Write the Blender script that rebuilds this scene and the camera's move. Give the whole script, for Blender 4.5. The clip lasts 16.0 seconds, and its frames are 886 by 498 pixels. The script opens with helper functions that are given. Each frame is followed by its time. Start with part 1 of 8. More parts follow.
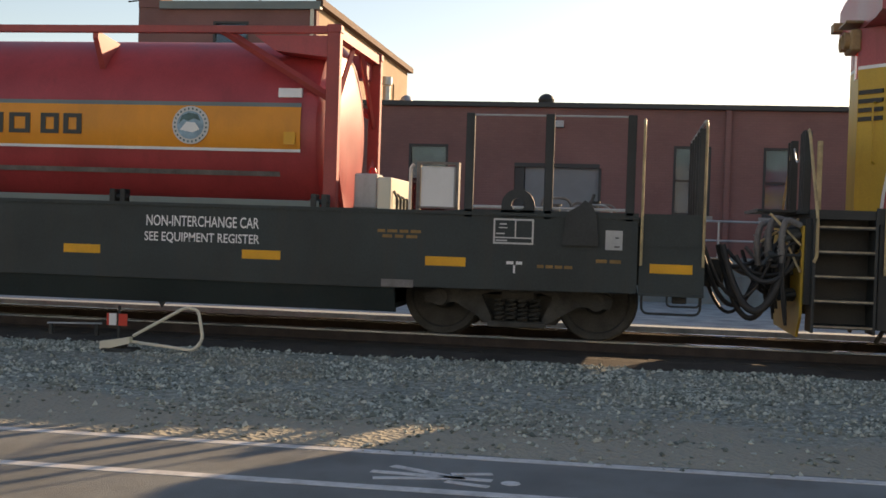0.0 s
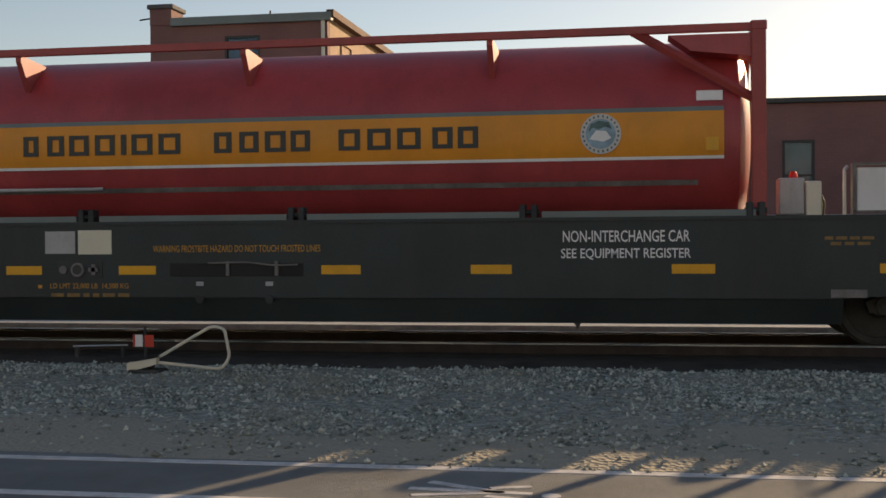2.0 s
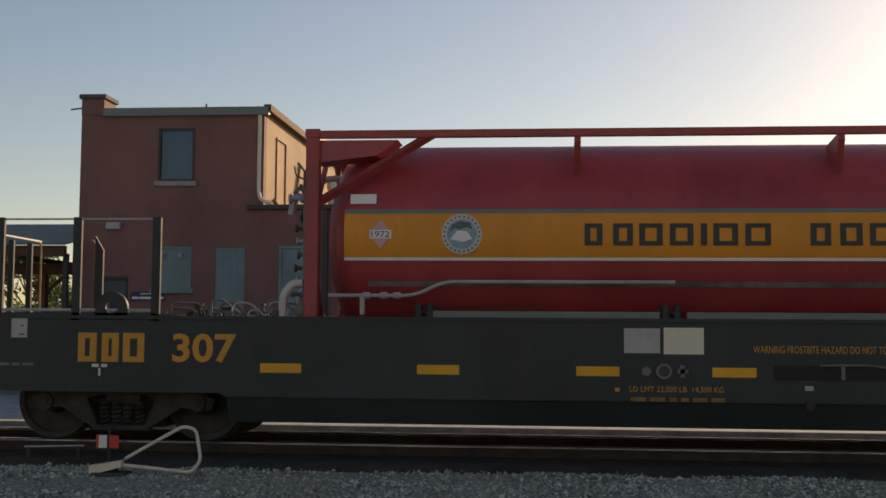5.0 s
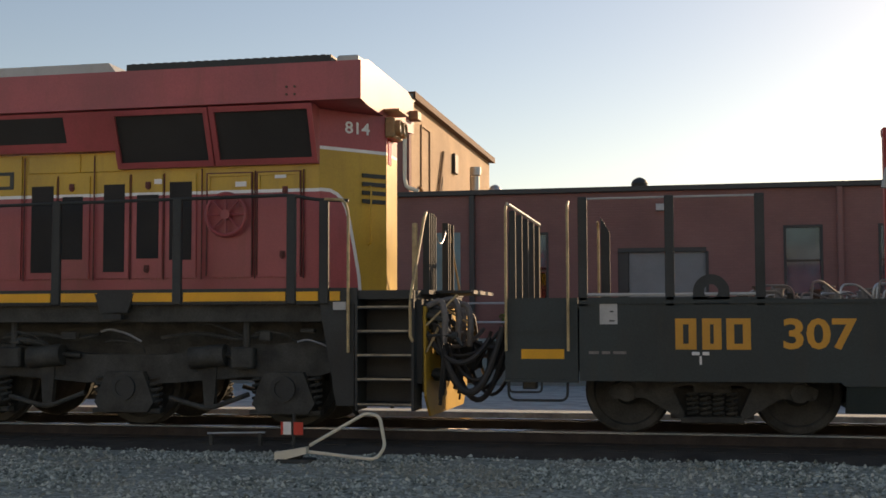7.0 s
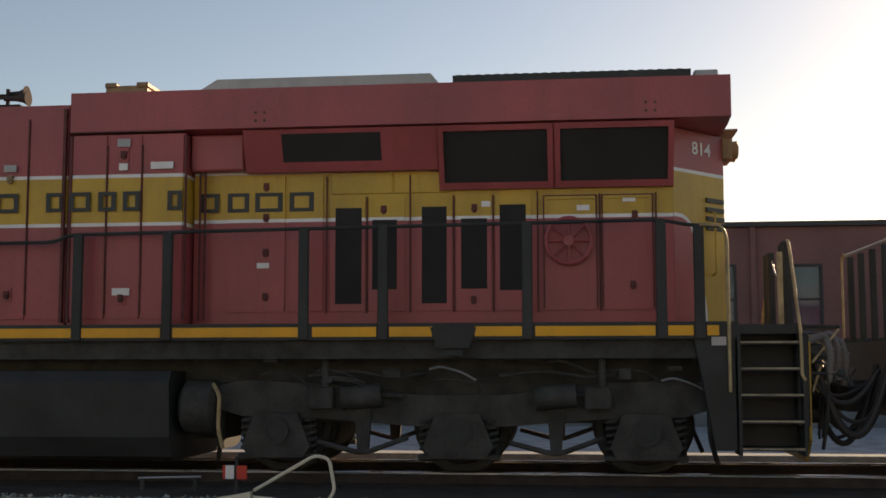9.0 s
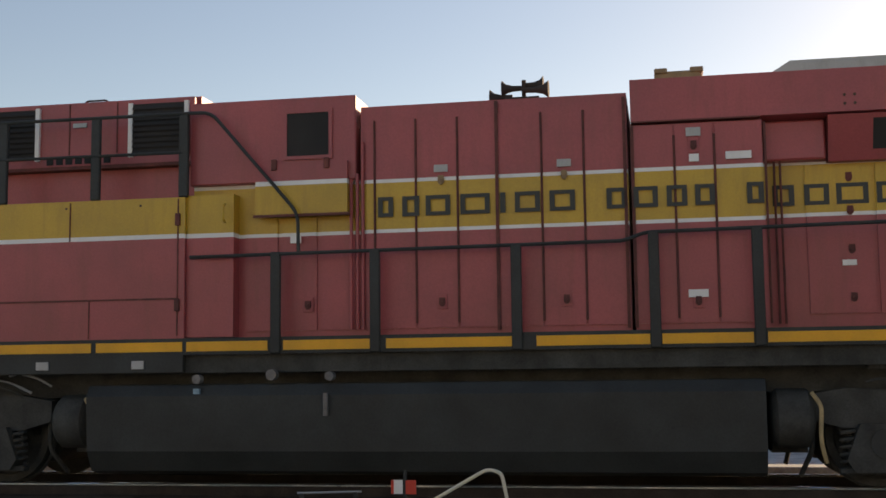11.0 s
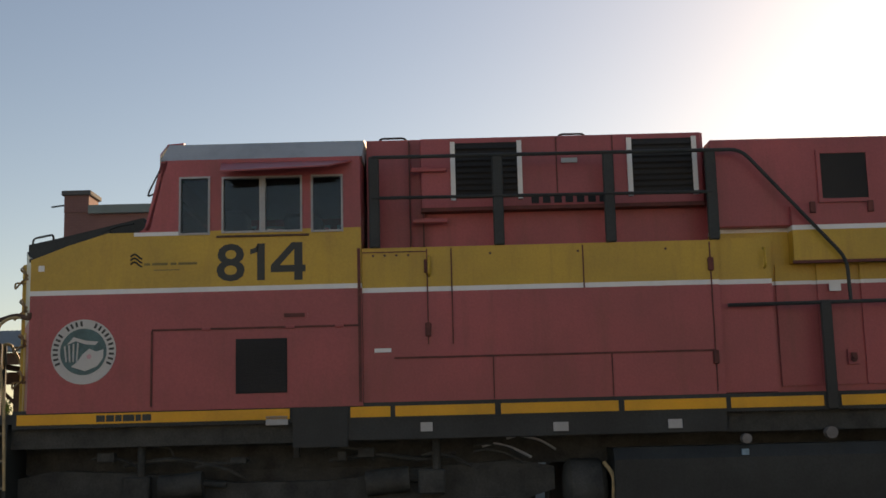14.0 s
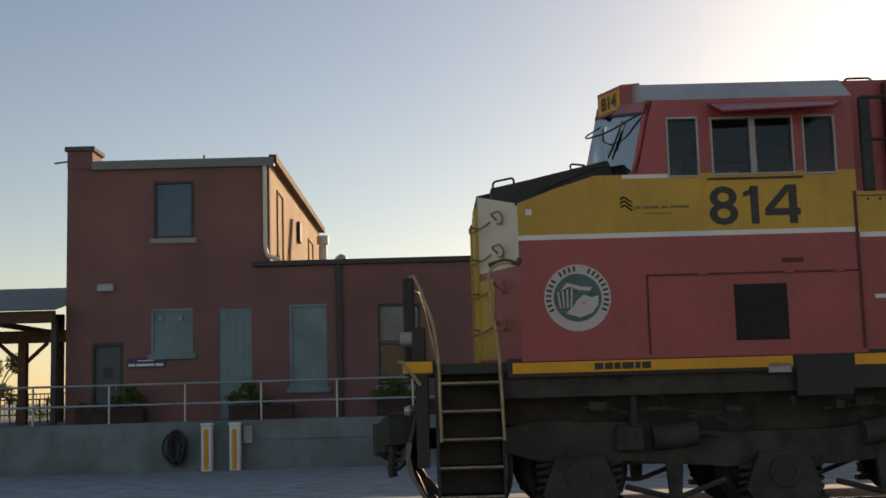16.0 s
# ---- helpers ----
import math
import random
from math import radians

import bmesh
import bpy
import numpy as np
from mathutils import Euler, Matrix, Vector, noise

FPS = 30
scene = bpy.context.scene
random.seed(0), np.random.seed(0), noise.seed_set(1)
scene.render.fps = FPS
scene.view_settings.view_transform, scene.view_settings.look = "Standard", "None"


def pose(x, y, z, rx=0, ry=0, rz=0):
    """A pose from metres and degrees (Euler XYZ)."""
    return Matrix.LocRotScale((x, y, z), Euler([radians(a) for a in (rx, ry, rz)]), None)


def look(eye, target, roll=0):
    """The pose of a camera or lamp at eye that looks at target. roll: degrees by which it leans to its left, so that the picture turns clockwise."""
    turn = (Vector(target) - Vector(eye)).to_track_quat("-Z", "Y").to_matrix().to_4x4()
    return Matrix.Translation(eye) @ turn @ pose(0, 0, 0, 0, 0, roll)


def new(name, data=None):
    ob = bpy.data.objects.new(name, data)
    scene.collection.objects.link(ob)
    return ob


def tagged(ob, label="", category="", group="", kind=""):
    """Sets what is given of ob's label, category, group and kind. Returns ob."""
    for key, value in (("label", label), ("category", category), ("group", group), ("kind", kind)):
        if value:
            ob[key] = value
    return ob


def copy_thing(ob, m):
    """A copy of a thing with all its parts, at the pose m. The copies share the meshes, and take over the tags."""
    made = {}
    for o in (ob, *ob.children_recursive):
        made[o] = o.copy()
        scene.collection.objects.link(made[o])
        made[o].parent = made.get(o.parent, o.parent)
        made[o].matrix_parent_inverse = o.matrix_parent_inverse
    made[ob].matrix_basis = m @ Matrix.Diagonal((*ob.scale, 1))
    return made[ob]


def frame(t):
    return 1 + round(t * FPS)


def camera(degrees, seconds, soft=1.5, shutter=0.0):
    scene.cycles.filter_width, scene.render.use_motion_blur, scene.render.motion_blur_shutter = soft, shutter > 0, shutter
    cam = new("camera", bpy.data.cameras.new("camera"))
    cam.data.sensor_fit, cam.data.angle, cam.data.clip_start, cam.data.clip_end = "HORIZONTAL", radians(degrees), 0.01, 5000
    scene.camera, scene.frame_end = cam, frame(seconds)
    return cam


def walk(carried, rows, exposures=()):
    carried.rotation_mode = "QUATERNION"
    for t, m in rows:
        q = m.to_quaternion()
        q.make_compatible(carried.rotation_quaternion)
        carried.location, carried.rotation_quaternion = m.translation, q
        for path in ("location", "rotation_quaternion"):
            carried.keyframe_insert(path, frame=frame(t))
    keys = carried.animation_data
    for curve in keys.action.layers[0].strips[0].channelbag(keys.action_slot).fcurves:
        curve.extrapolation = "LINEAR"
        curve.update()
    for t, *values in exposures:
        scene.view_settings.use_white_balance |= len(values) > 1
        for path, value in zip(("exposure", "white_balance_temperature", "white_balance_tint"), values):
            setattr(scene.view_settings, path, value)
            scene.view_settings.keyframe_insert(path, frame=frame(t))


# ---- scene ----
SKY, SUN = 0.085, 3.4
EXPOSURES = [(t, e + 0.16, 8200 if t < 14.2 else 8150, 19 if t < 14.2 else 18) for t, e in ((0, 0.95), (0.5, 0.55), (1.0, 0.0), (1.5, -0.2), (2.0, 0.45), (2.5, 0.5), (3.0, 0.4), (5.5, 0.15), (6.0, 0.25), (6.5, 0.6), (7.0, 0.6), (7.5, 0.55), (8.0, 0.5), (8.5, 0.4), (9.0, 0.45), (9.5, 0.6), (10, 0.75), (12.5, 0.65), (13.0, 0.45), (13.5, 0.5), (14.0, 0.4), (14.5, -0.05), (15, -0.27), (15.5, 0.0), (16, 0.25))]
cam = camera(41.53, 16.0, soft=1.6)
walk(cam, [
    (0.0, pose(0.000, -14.736, 1.241, 89.09, -1.83, 9.05)),
    (0.5, pose(0.061, -14.761, 1.247, 89.66, -2.58, 8.51)),
    (1.0, pose(0.106, -14.738, 1.257, 90.11, -2.51, 7.99)),
    (1.5, pose(0.059, -14.685, 1.266, 89.68, -1.90, 8.47)),
    (2.0, pose(-0.091, -14.650, 1.283, 89.31, 0.43, 9.87)),
    (2.5, pose(-0.249, -14.604, 1.286, 91.61, 0.41, 11.53)),
    (3.0, pose(-0.408, -14.531, 1.289, 94.43, 0.41, 12.99)),
    (3.2, pose(-0.480, -14.515, 1.289, 94.43, 0.41, 13.24)),
    (5.3, pose(-1.035, -14.432, 1.290, 94.00, -0.45, 4.88)),
    (5.5, pose(-1.107, -14.416, 1.290, 93.80, -0.45, 5.18)),
    (6.0, pose(-1.229, -14.354, 1.291, 93.37, 0.26, 9.19)),
    (6.5, pose(-1.357, -14.281, 1.277, 93.75, 1.02, 9.65)),
    (7.0, pose(-1.520, -14.214, 1.259, 93.49, 0.17, 11.72)),
    (7.5, pose(-1.701, -14.179, 1.254, 93.28, 0.10, 10.02)),
    (8.0, pose(-1.864, -14.101, 1.248, 93.74, 0.20, 8.38)),
    (8.5, pose(-2.014, -13.989, 1.248, 93.96, 0.18, 7.31)),
    (9.0, pose(-2.164, -13.864, 1.239, 95.41, 0.11, 6.65)),
    (9.5, pose(-2.333, -13.723, 1.226, 95.48, 0.75, 8.67)),
    (10.0, pose(-2.531, -13.610, 1.217, 95.91, 0.43, 10.49)),
    (10.2, pose(-2.603, -13.594, 1.217, 95.91, 0.43, 12.59)),
    (12.3, pose(-3.819, -13.571, 1.217, 96.34, 1.20, 4.68)),
    (12.5, pose(-3.891, -13.555, 1.217, 96.34, 1.20, 3.98)),
    (13.0, pose(-4.079, -13.462, 1.248, 96.43, 1.53, 3.19)),
    (13.5, pose(-4.238, -13.400, 1.273, 96.71, 1.22, 2.14)),
    (14.0, pose(-4.384, -13.315, 1.297, 99.01, 1.43, 0.26)),
    (14.5, pose(-4.536, -13.196, 1.315, 99.74, 1.79, -0.82)),
    (15.0, pose(-4.709, -13.080, 1.318, 98.66, 0.90, -0.54)),
    (15.5, pose(-4.907, -12.996, 1.337, 97.85, 1.54, -0.71)),
    (16.0, pose(-5.108, -12.918, 1.338, 96.94, 1.61, -0.47)),
], exposures=EXPOSURES)

# how far the train has rolled along the track, second by second
ROLLED = [
    (0, 0.000), (0.5, 1.168), (1, 2.339), (1.5, 3.517), (2, 4.694), (2.5, 5.865),
    (3, 7.040), (5.5, 13.024), (6, 14.204), (6.5, 15.376), (7, 16.548), (7.5, 17.717),
    (8, 18.879), (8.5, 20.029), (9, 21.173), (9.5, 22.314), (10, 23.453), (12.5, 29.095),
    (13, 30.200), (13.5, 31.297), (14, 32.390), (14.5, 33.481), (15, 34.576), (15.5, 35.673),
    (16, 36.770),
]
# ---------------- world and sun ----------------
SUN_AZ, SUN_EL = 30.0, 17.0  # degrees clockwise from +y, and above the horizon
world = bpy.data.worlds.new("world")
scene.world = world
world.use_nodes = True
wn = world.node_tree.nodes
sky = wn.new("ShaderNodeTexSky")
sky.sky_type, sky.sun_disc = "NISHITA", False
sky.sun_elevation, sky.sun_rotation = radians(SUN_EL), radians(SUN_AZ)
sky.air_density, sky.dust_density, sky.ozone_density = 1.0, 0.45, 1.9
world.node_tree.links.new(sky.outputs[0], wn["Background"].inputs[0])
wn["Background"].inputs[1].default_value = SKY
sun_data = bpy.data.lights.new("sun", "SUN")
sun_data.energy, sun_data.angle, sun_data.color = SUN, radians(0.6), (1.0, 0.80, 0.56)
sun = new("sun", sun_data)
sun_dir = Vector((math.sin(radians(SUN_AZ)) * math.cos(radians(SUN_EL)), math.cos(radians(SUN_AZ)) * math.cos(radians(SUN_EL)), math.sin(radians(SUN_EL))))
sun.matrix_world = look(sun_dir * 60, (0, 0, 0))


# ---------------- materials ----------------
def mat(name, col, rough=0.5, metal=0.0, var=0.2, scale=1.5, bump=0.08, fine=45.0, spec=0.5, dirt=0.0, dirtcol=(0.10, 0.085, 0.07), stretch=(1, 1, 1), streak=(1.6, 1, 0.5)):
    """A painted or raw surface: colour that drifts at two scales, patchy grime, fine relief."""
    m = bpy.data.materials.new(name)
    m.use_nodes = True
    n, l = m.node_tree.nodes, m.node_tree.links
    b = n["Principled BSDF"]
    tc = n.new("ShaderNodeTexCoord")
    mp = n.new("ShaderNodeMapping")
    mp.inputs["Scale"].default_value = stretch
    l.new(tc.outputs["Object"], mp.inputs[0])
    big, small = n.new("ShaderNodeTexNoise"), n.new("ShaderNodeTexNoise")
    big.inputs["Scale"].default_value, big.inputs["Detail"].default_value = scale, 6
    small.inputs["Scale"].default_value, small.inputs["Detail"].default_value = fine, 4
    for k in (big, small):
        l.new(mp.outputs[0], k.inputs["Vector"])
    ramp = n.new("ShaderNodeValToRGB")
    ramp.color_ramp.elements[0].position, ramp.color_ramp.elements[1].position = 0.3, 0.7
    ramp.color_ramp.elements[0].color = (*[c * (1 - var) for c in col], 1)
    ramp.color_ramp.elements[1].color = (*[min(1, c * (1 + var)) for c in col], 1)
    l.new(big.outputs["Fac"], ramp.inputs[0])
    mix = n.new("ShaderNodeMix")
    mix.data_type, mix.blend_type = "RGBA", "OVERLAY"
    mix.inputs[0].default_value = min(0.5, var)
    l.new(ramp.outputs[0], mix.inputs[6])
    l.new(small.outputs["Fac"], mix.inputs[7])
    out = mix.outputs[2]
    if dirt > 0:
        g = n.new("ShaderNodeTexNoise")
        g.inputs["Scale"].default_value, g.inputs["Detail"].default_value, g.inputs["Roughness"].default_value = scale * 1.7, 9, 0.7
        mp2 = n.new("ShaderNodeMapping")
        mp2.inputs["Scale"].default_value, mp2.inputs["Location"].default_value = streak, (7, 3, 1)
        l.new(tc.outputs["Object"], mp2.inputs[0])
        l.new(mp2.outputs[0], g.inputs["Vector"])
        r2 = n.new("ShaderNodeValToRGB")
        r2.color_ramp.elements[0].position, r2.color_ramp.elements[1].position = 0.5, 0.75
        r2.color_ramp.elements[1].color = (dirt, dirt, dirt, 1)
        l.new(g.outputs["Fac"], r2.inputs[0])
        mx = n.new("ShaderNodeMix")
        mx.data_type = "RGBA"
        l.new(r2.outputs[0], mx.inputs[0])
        l.new(out, mx.inputs[6])
        mx.inputs[7].default_value = (*dirtcol, 1)
        out = mx.outputs[2]
    l.new(out, b.inputs["Base Color"])
    rr = n.new("ShaderNodeMapRange")
    rr.inputs["To Min"].default_value, rr.inputs["To Max"].default_value = max(0.02, rough - 0.1), min(1, rough + 0.12)
    l.new(big.outputs["Fac"], rr.inputs[0])
    l.new(rr.outputs[0], b.inputs["Roughness"])
    b.inputs["Metallic"].default_value = metal
    b.inputs["Specular IOR Level"].default_value = spec
    if bump:
        bp = n.new("ShaderNodeBump")
        bp.inputs["Strength"].default_value, bp.inputs["Distance"].default_value = bump, 0.02
        l.new(small.outputs["Fac"], bp.inputs["Height"])
        l.new(bp.outputs[0], b.inputs["Normal"])
    return m


def brick_mat(name, c1, c2, mortar):
    m = bpy.data.materials.new(name)
    m.use_nodes = True
    n, l = m.node_tree.nodes, m.node_tree.links
    b = n["Principled BSDF"]
    tc, sep, com, add = n.new("ShaderNodeTexCoord"), n.new("ShaderNodeSeparateXYZ"), n.new("ShaderNodeCombineXYZ"), n.new("ShaderNodeMath")
    l.new(tc.outputs["Object"], sep.inputs[0])
    l.new(sep.outputs[0], add.inputs[0])
    l.new(sep.outputs[1], add.inputs[1])
    l.new(add.outputs[0], com.inputs[0])
    l.new(sep.outputs[2], com.inputs[1])
    br = n.new("ShaderNodeTexBrick")
    br.inputs["Scale"].default_value = 1.0
    br.inputs["Brick Width"].default_value, br.inputs["Row Height"].default_value, br.inputs["Mortar Size"].default_value = 0.21, 0.075, 0.008
    br.inputs["Color1"].default_value, br.inputs["Color2"].default_value, br.inputs["Mortar"].default_value = (*c1, 1), (*c2, 1), (*mortar, 1)
    l.new(com.outputs[0], br.inputs["Vector"])
    ns = n.new("ShaderNodeTexNoise")
    ns.inputs["Scale"].default_value, ns.inputs["Detail"].default_value = 0.6, 8
    l.new(tc.outputs["Object"], ns.inputs["Vector"])
    mix = n.new("ShaderNodeMix")
    mix.data_type, mix.blend_type = "RGBA", "OVERLAY"
    mix.inputs[0].default_value = 0.35
    l.new(br.outputs["Color"], mix.inputs[6])
    l.new(ns.outputs["Fac"], mix.inputs[7])
    l.new(mix.outputs[2], b.inputs["Base Color"])
    b.inputs["Roughness"].default_value = 0.8
    bp = n.new("ShaderNodeBump")
    bp.inputs["Strength"].default_value, bp.inputs["Distance"].default_value = 0.5, 0.01
    bp.invert = True
    l.new(br.outputs["Fac"], bp.inputs["Height"])
    l.new(bp.outputs[0], b.inputs["Normal"])
    return m


def ground_mat():
    """Grey crushed stone, with dusty brown soil where the stone runs out near the road and worn patches in it."""
    m = bpy.data.materials.new("ground")
    m.use_nodes = True
    n, l = m.node_tree.nodes, m.node_tree.links
    b = n["Principled BSDF"]
    tc = n.new("ShaderNodeTexCoord")
    v = n.new("ShaderNodeTexVoronoi")
    v.inputs["Scale"].default_value = 22
    l.new(tc.outputs["Object"], v.inputs["Vector"])
    r = n.new("ShaderNodeValToRGB")
    r.color_ramp.elements[0].color, r.color_ramp.elements[1].color = (0.19, 0.205, 0.17, 1), (0.42, 0.445, 0.38, 1)
    sp = n.new("ShaderNodeSeparateColor")
    l.new(v.outputs["Color"], sp.inputs[0])
    l.new(sp.outputs[0], r.inputs[0])
    ns = n.new("ShaderNodeTexNoise")
    ns.inputs["Scale"].default_value, ns.inputs["Detail"].default_value = 1.1, 9
    l.new(tc.outputs["Object"], ns.inputs["Vector"])
    sep, mr, ad = n.new("ShaderNodeSeparateXYZ"), n.new("ShaderNodeMapRange"), n.new("ShaderNodeMath")
    l.new(tc.outputs["Object"], sep.inputs[0])
    l.new(sep.outputs[1], mr.inputs[0])
    mr.inputs["From Min"].default_value, mr.inputs["From Max"].default_value = -4.6, -6.4
    mr.inputs["To Min"].default_value, mr.inputs["To Max"].default_value = -0.1, 0.4
    l.new(ns.outputs["Fac"], ad.inputs[0])
    l.new(mr.outputs[0], ad.inputs[1])
    r2 = n.new("ShaderNodeValToRGB")
    r2.color_ramp.elements[0].position, r2.color_ramp.elements[1].position = 0.52, 0.68
    l.new(ad.outputs[0], r2.inputs[0])
    mix = n.new("ShaderNodeMix")
    mix.data_type = "RGBA"
    l.new(r2.outputs[0], mix.inputs[0])
    l.new(r.outputs[0], mix.inputs[6])
    mix.inputs[7].default_value = (0.37, 0.345, 0.27, 1)
    l.new(mix.outputs[2], b.inputs["Base Color"])
    b.inputs["Roughness"].default_value = 0.95
    bp = n.new("ShaderNodeBump")
    bp.inputs["Strength"].default_value, bp.inputs["Distance"].default_value = 0.8, 0.03
    l.new(v.outputs["Distance"], bp.inputs["Height"])
    l.new(bp.outputs[0], b.inputs["Normal"])
    return m


def stone_mat():
    m = bpy.data.materials.new("crushed_stone")
    m.use_nodes = True
    n, l = m.node_tree.nodes, m.node_tree.links
    g, r = n.new("ShaderNodeNewGeometry"), n.new("ShaderNodeValToRGB")
    r.color_ramp.elements[0].color, r.color_ramp.elements[1].color = (0.10, 0.118, 0.098, 1), (0.62, 0.65, 0.57, 1)
    e = r.color_ramp.elements.new(0.55)
    e.color = (0.33, 0.36, 0.305, 1)
    l.new(g.outputs["Random Per Island"], r.inputs[0])
    tc, ns, r2, mix = n.new("ShaderNodeTexCoord"), n.new("ShaderNodeTexNoise"), n.new("ShaderNodeValToRGB"), n.new("ShaderNodeMix")
    ns.inputs["Scale"].default_value, ns.inputs["Detail"].default_value, ns.inputs["Roughness"].default_value = 0.8, 7, 0.65
    l.new(tc.outputs["Object"], ns.inputs["Vector"])
    r2.color_ramp.elements[0].position, r2.color_ramp.elements[1].position = 0.48, 0.68
    r2.color_ramp.elements[1].color = (0.7, 0.7, 0.7, 1)
    l.new(ns.outputs["Fac"], r2.inputs[0])
    mix.data_type = "RGBA"
    l.new(r2.outputs[0], mix.inputs[0])
    l.new(r.outputs[0], mix.inputs[6])
    mix.inputs[7].default_value = (0.31, 0.29, 0.22, 1)
    l.new(mix.outputs[2], n["Principled BSDF"].inputs["Base Color"])
    n["Principled BSDF"].inputs["Roughness"].default_value = 0.85
    return m


def leaf_mat(name, c1, c2):
    m = bpy.data.materials.new(name)
    m.use_nodes = True
    n, l = m.node_tree.nodes, m.node_tree.links
    g, r = n.new("ShaderNodeNewGeometry"), n.new("ShaderNodeValToRGB")
    r.color_ramp.elements[0].color, r.color_ramp.elements[1].color = (*c1, 1), (*c2, 1)
    l.new(g.outputs["Random Per Island"], r.inputs[0])
    b = n["Principled BSDF"]
    l.new(r.outputs[0], b.inputs["Base Color"])
    b.inputs["Roughness"].default_value = 0.6
    b.inputs["Subsurface Weight"].default_value = 0.0
    t, mx = n.new("ShaderNodeBsdfTranslucent"), n.new("ShaderNodeMixShader")
    l.new(r.outputs[0], t.inputs[0])
    mx.inputs[0].default_value = 0.4
    l.new(b.outputs[0], mx.inputs[1])
    l.new(t.outputs[0], mx.inputs[2])
    l.new(mx.outputs[0], n["Material Output"].inputs[0])
    return m


def glass_mat(name, tint, rough=0.02):
    m = bpy.data.materials.new(name)
    m.use_nodes = True
    b = m.node_tree.nodes["Principled BSDF"]
    b.inputs["Base Color"].default_value = (*tint, 1)
    b.inputs["Transmission Weight"].default_value = 1.0
    b.inputs["Roughness"].default_value = rough
    b.inputs["IOR"].default_value = 1.36
    return m


RED = mat("faded_red_paint", (0.385, 0.078, 0.084), 0.4, spec=0.5, var=0.18, scale=0.9, dirt=0.5, dirtcol=(0.21, 0.065, 0.045), streak=(2.8, 2.8, 0.4))
REDT = mat("tank_red_paint", (0.40, 0.056, 0.06), 0.4, var=0.16, dirt=0.4, dirtcol=(0.2, 0.04, 0.04), streak=(2.8, 2.8, 0.4))
FRAMERED = mat("frame_red_paint", (0.38, 0.062, 0.054), 0.5, var=0.18, dirt=0.3, dirtcol=(0.17, 0.06, 0.04))
YEL = mat("faded_yellow_paint", (0.56, 0.345, 0.038), 0.4, var=0.15, scale=1.1, dirt=0.42, dirtcol=(0.30, 0.16, 0.035), streak=(2.8, 2.8, 0.4))
BAND = mat("orange_yellow_band", (0.76, 0.275, 0.012), 0.42, var=0.1, dirt=0.2, dirtcol=(0.32, 0.13, 0.01))
STRIPE = mat("yellow_reflector", (0.80, 0.38, 0.008), 0.35, var=0.15, dirt=0.2, dirtcol=(0.3, 0.16, 0.02))
WHITE = mat("white_paint", (0.80, 0.80, 0.78), 0.5, var=0.08, dirt=0.2, dirtcol=(0.4, 0.38, 0.34))
CREAM = mat("cream_paint", (0.70, 0.66, 0.52), 0.45, var=0.08)
GREEN = mat("dark_green_black_paint", (0.033, 0.046, 0.046), 0.5, spec=0.3, var=0.25, scale=0.9, dirt=0.5, dirtcol=(0.055, 0.05, 0.042), streak=(2.8, 2.8, 0.4))
BLACK = mat("black_paint", (0.038, 0.043, 0.042), 0.55, spec=0.3, var=0.3, dirt=0.4, dirtcol=(0.036, 0.034, 0.03))
GRIME = mat("oily_black_steel", (0.056, 0.058, 0.053), 0.75, spec=0.25, var=0.4, scale=4, bump=0.3, dirt=0.5, dirtcol=(0.066, 0.064, 0.056))
SCREEN = mat("dark_mesh_screen", (0.028, 0.027, 0.026), 0.8, var=0.3, fine=120, bump=0.6)
STEEL = mat("worn_rail_steel", (0.55, 0.53, 0.50), 0.22, metal=1.0, var=0.1)
RUST = mat("rusty_steel", (0.11, 0.065, 0.045), 0.85, var=0.35, scale=5, bump=0.3)
GALV = mat("galvanised_steel", (0.50, 0.51, 0.50), 0.4, metal=0.7, var=0.15)
GREY = mat("light_grey_paint", (0.42, 0.43, 0.42), 0.45, var=0.12, dirt=0.3)
LETTER = mat("dark_letter_paint", (0.03, 0.035, 0.03), 0.5, var=0.2)
GOLD = mat("gold_letter_paint", (0.62, 0.29, 0.03), 0.45, var=0.12)
TEAL = mat("teal_badge_paint", (0.055, 0.125, 0.125), 0.45, var=0.3, scale=9)
SKYB = mat("pale_blue_badge_paint", (0.22, 0.36, 0.44), 0.45, var=0.25, scale=9)
PINK = mat("pale_pink_placard", (0.62, 0.36, 0.38), 0.5, var=0.1)
SAFETY = mat("red_sign_paint", (0.60, 0.045, 0.025), 0.45, var=0.12)
LAMPRED = mat("red_lamp_lens", (0.70, 0.03, 0.02), 0.2, var=0.05)
RAILTOP = mat("polished_rail_top", (0.88, 0.87, 0.84), 0.12, metal=0.95, var=0.08, bump=0.0)
OLIVE = mat("dull_olive_lettering", (0.20, 0.15, 0.04), 0.6, var=0.2, scale=6)
SEAM = mat("dark_red_seam", (0.13, 0.036, 0.03), 0.7, var=0.35, scale=6)
TAN = mat("worn_tan_paint", (0.46, 0.34, 0.17), 0.5, var=0.3, scale=6, dirt=0.4)
TREADEDGE = mat("scuffed_tread_edge", (0.34, 0.28, 0.19), 0.6, var=0.4, scale=7, dirt=0.5)
HORN = mat("brown_horn_paint", (0.30, 0.19, 0.09), 0.5, var=0.25, scale=5)
GREYB = mat("scuffed_grey_steel", (0.17, 0.16, 0.15), 0.6, var=0.35, scale=4, dirt=0.5)
RUBBER = mat("black_rubber_hose", (0.028, 0.028, 0.027), 0.55, var=0.2)
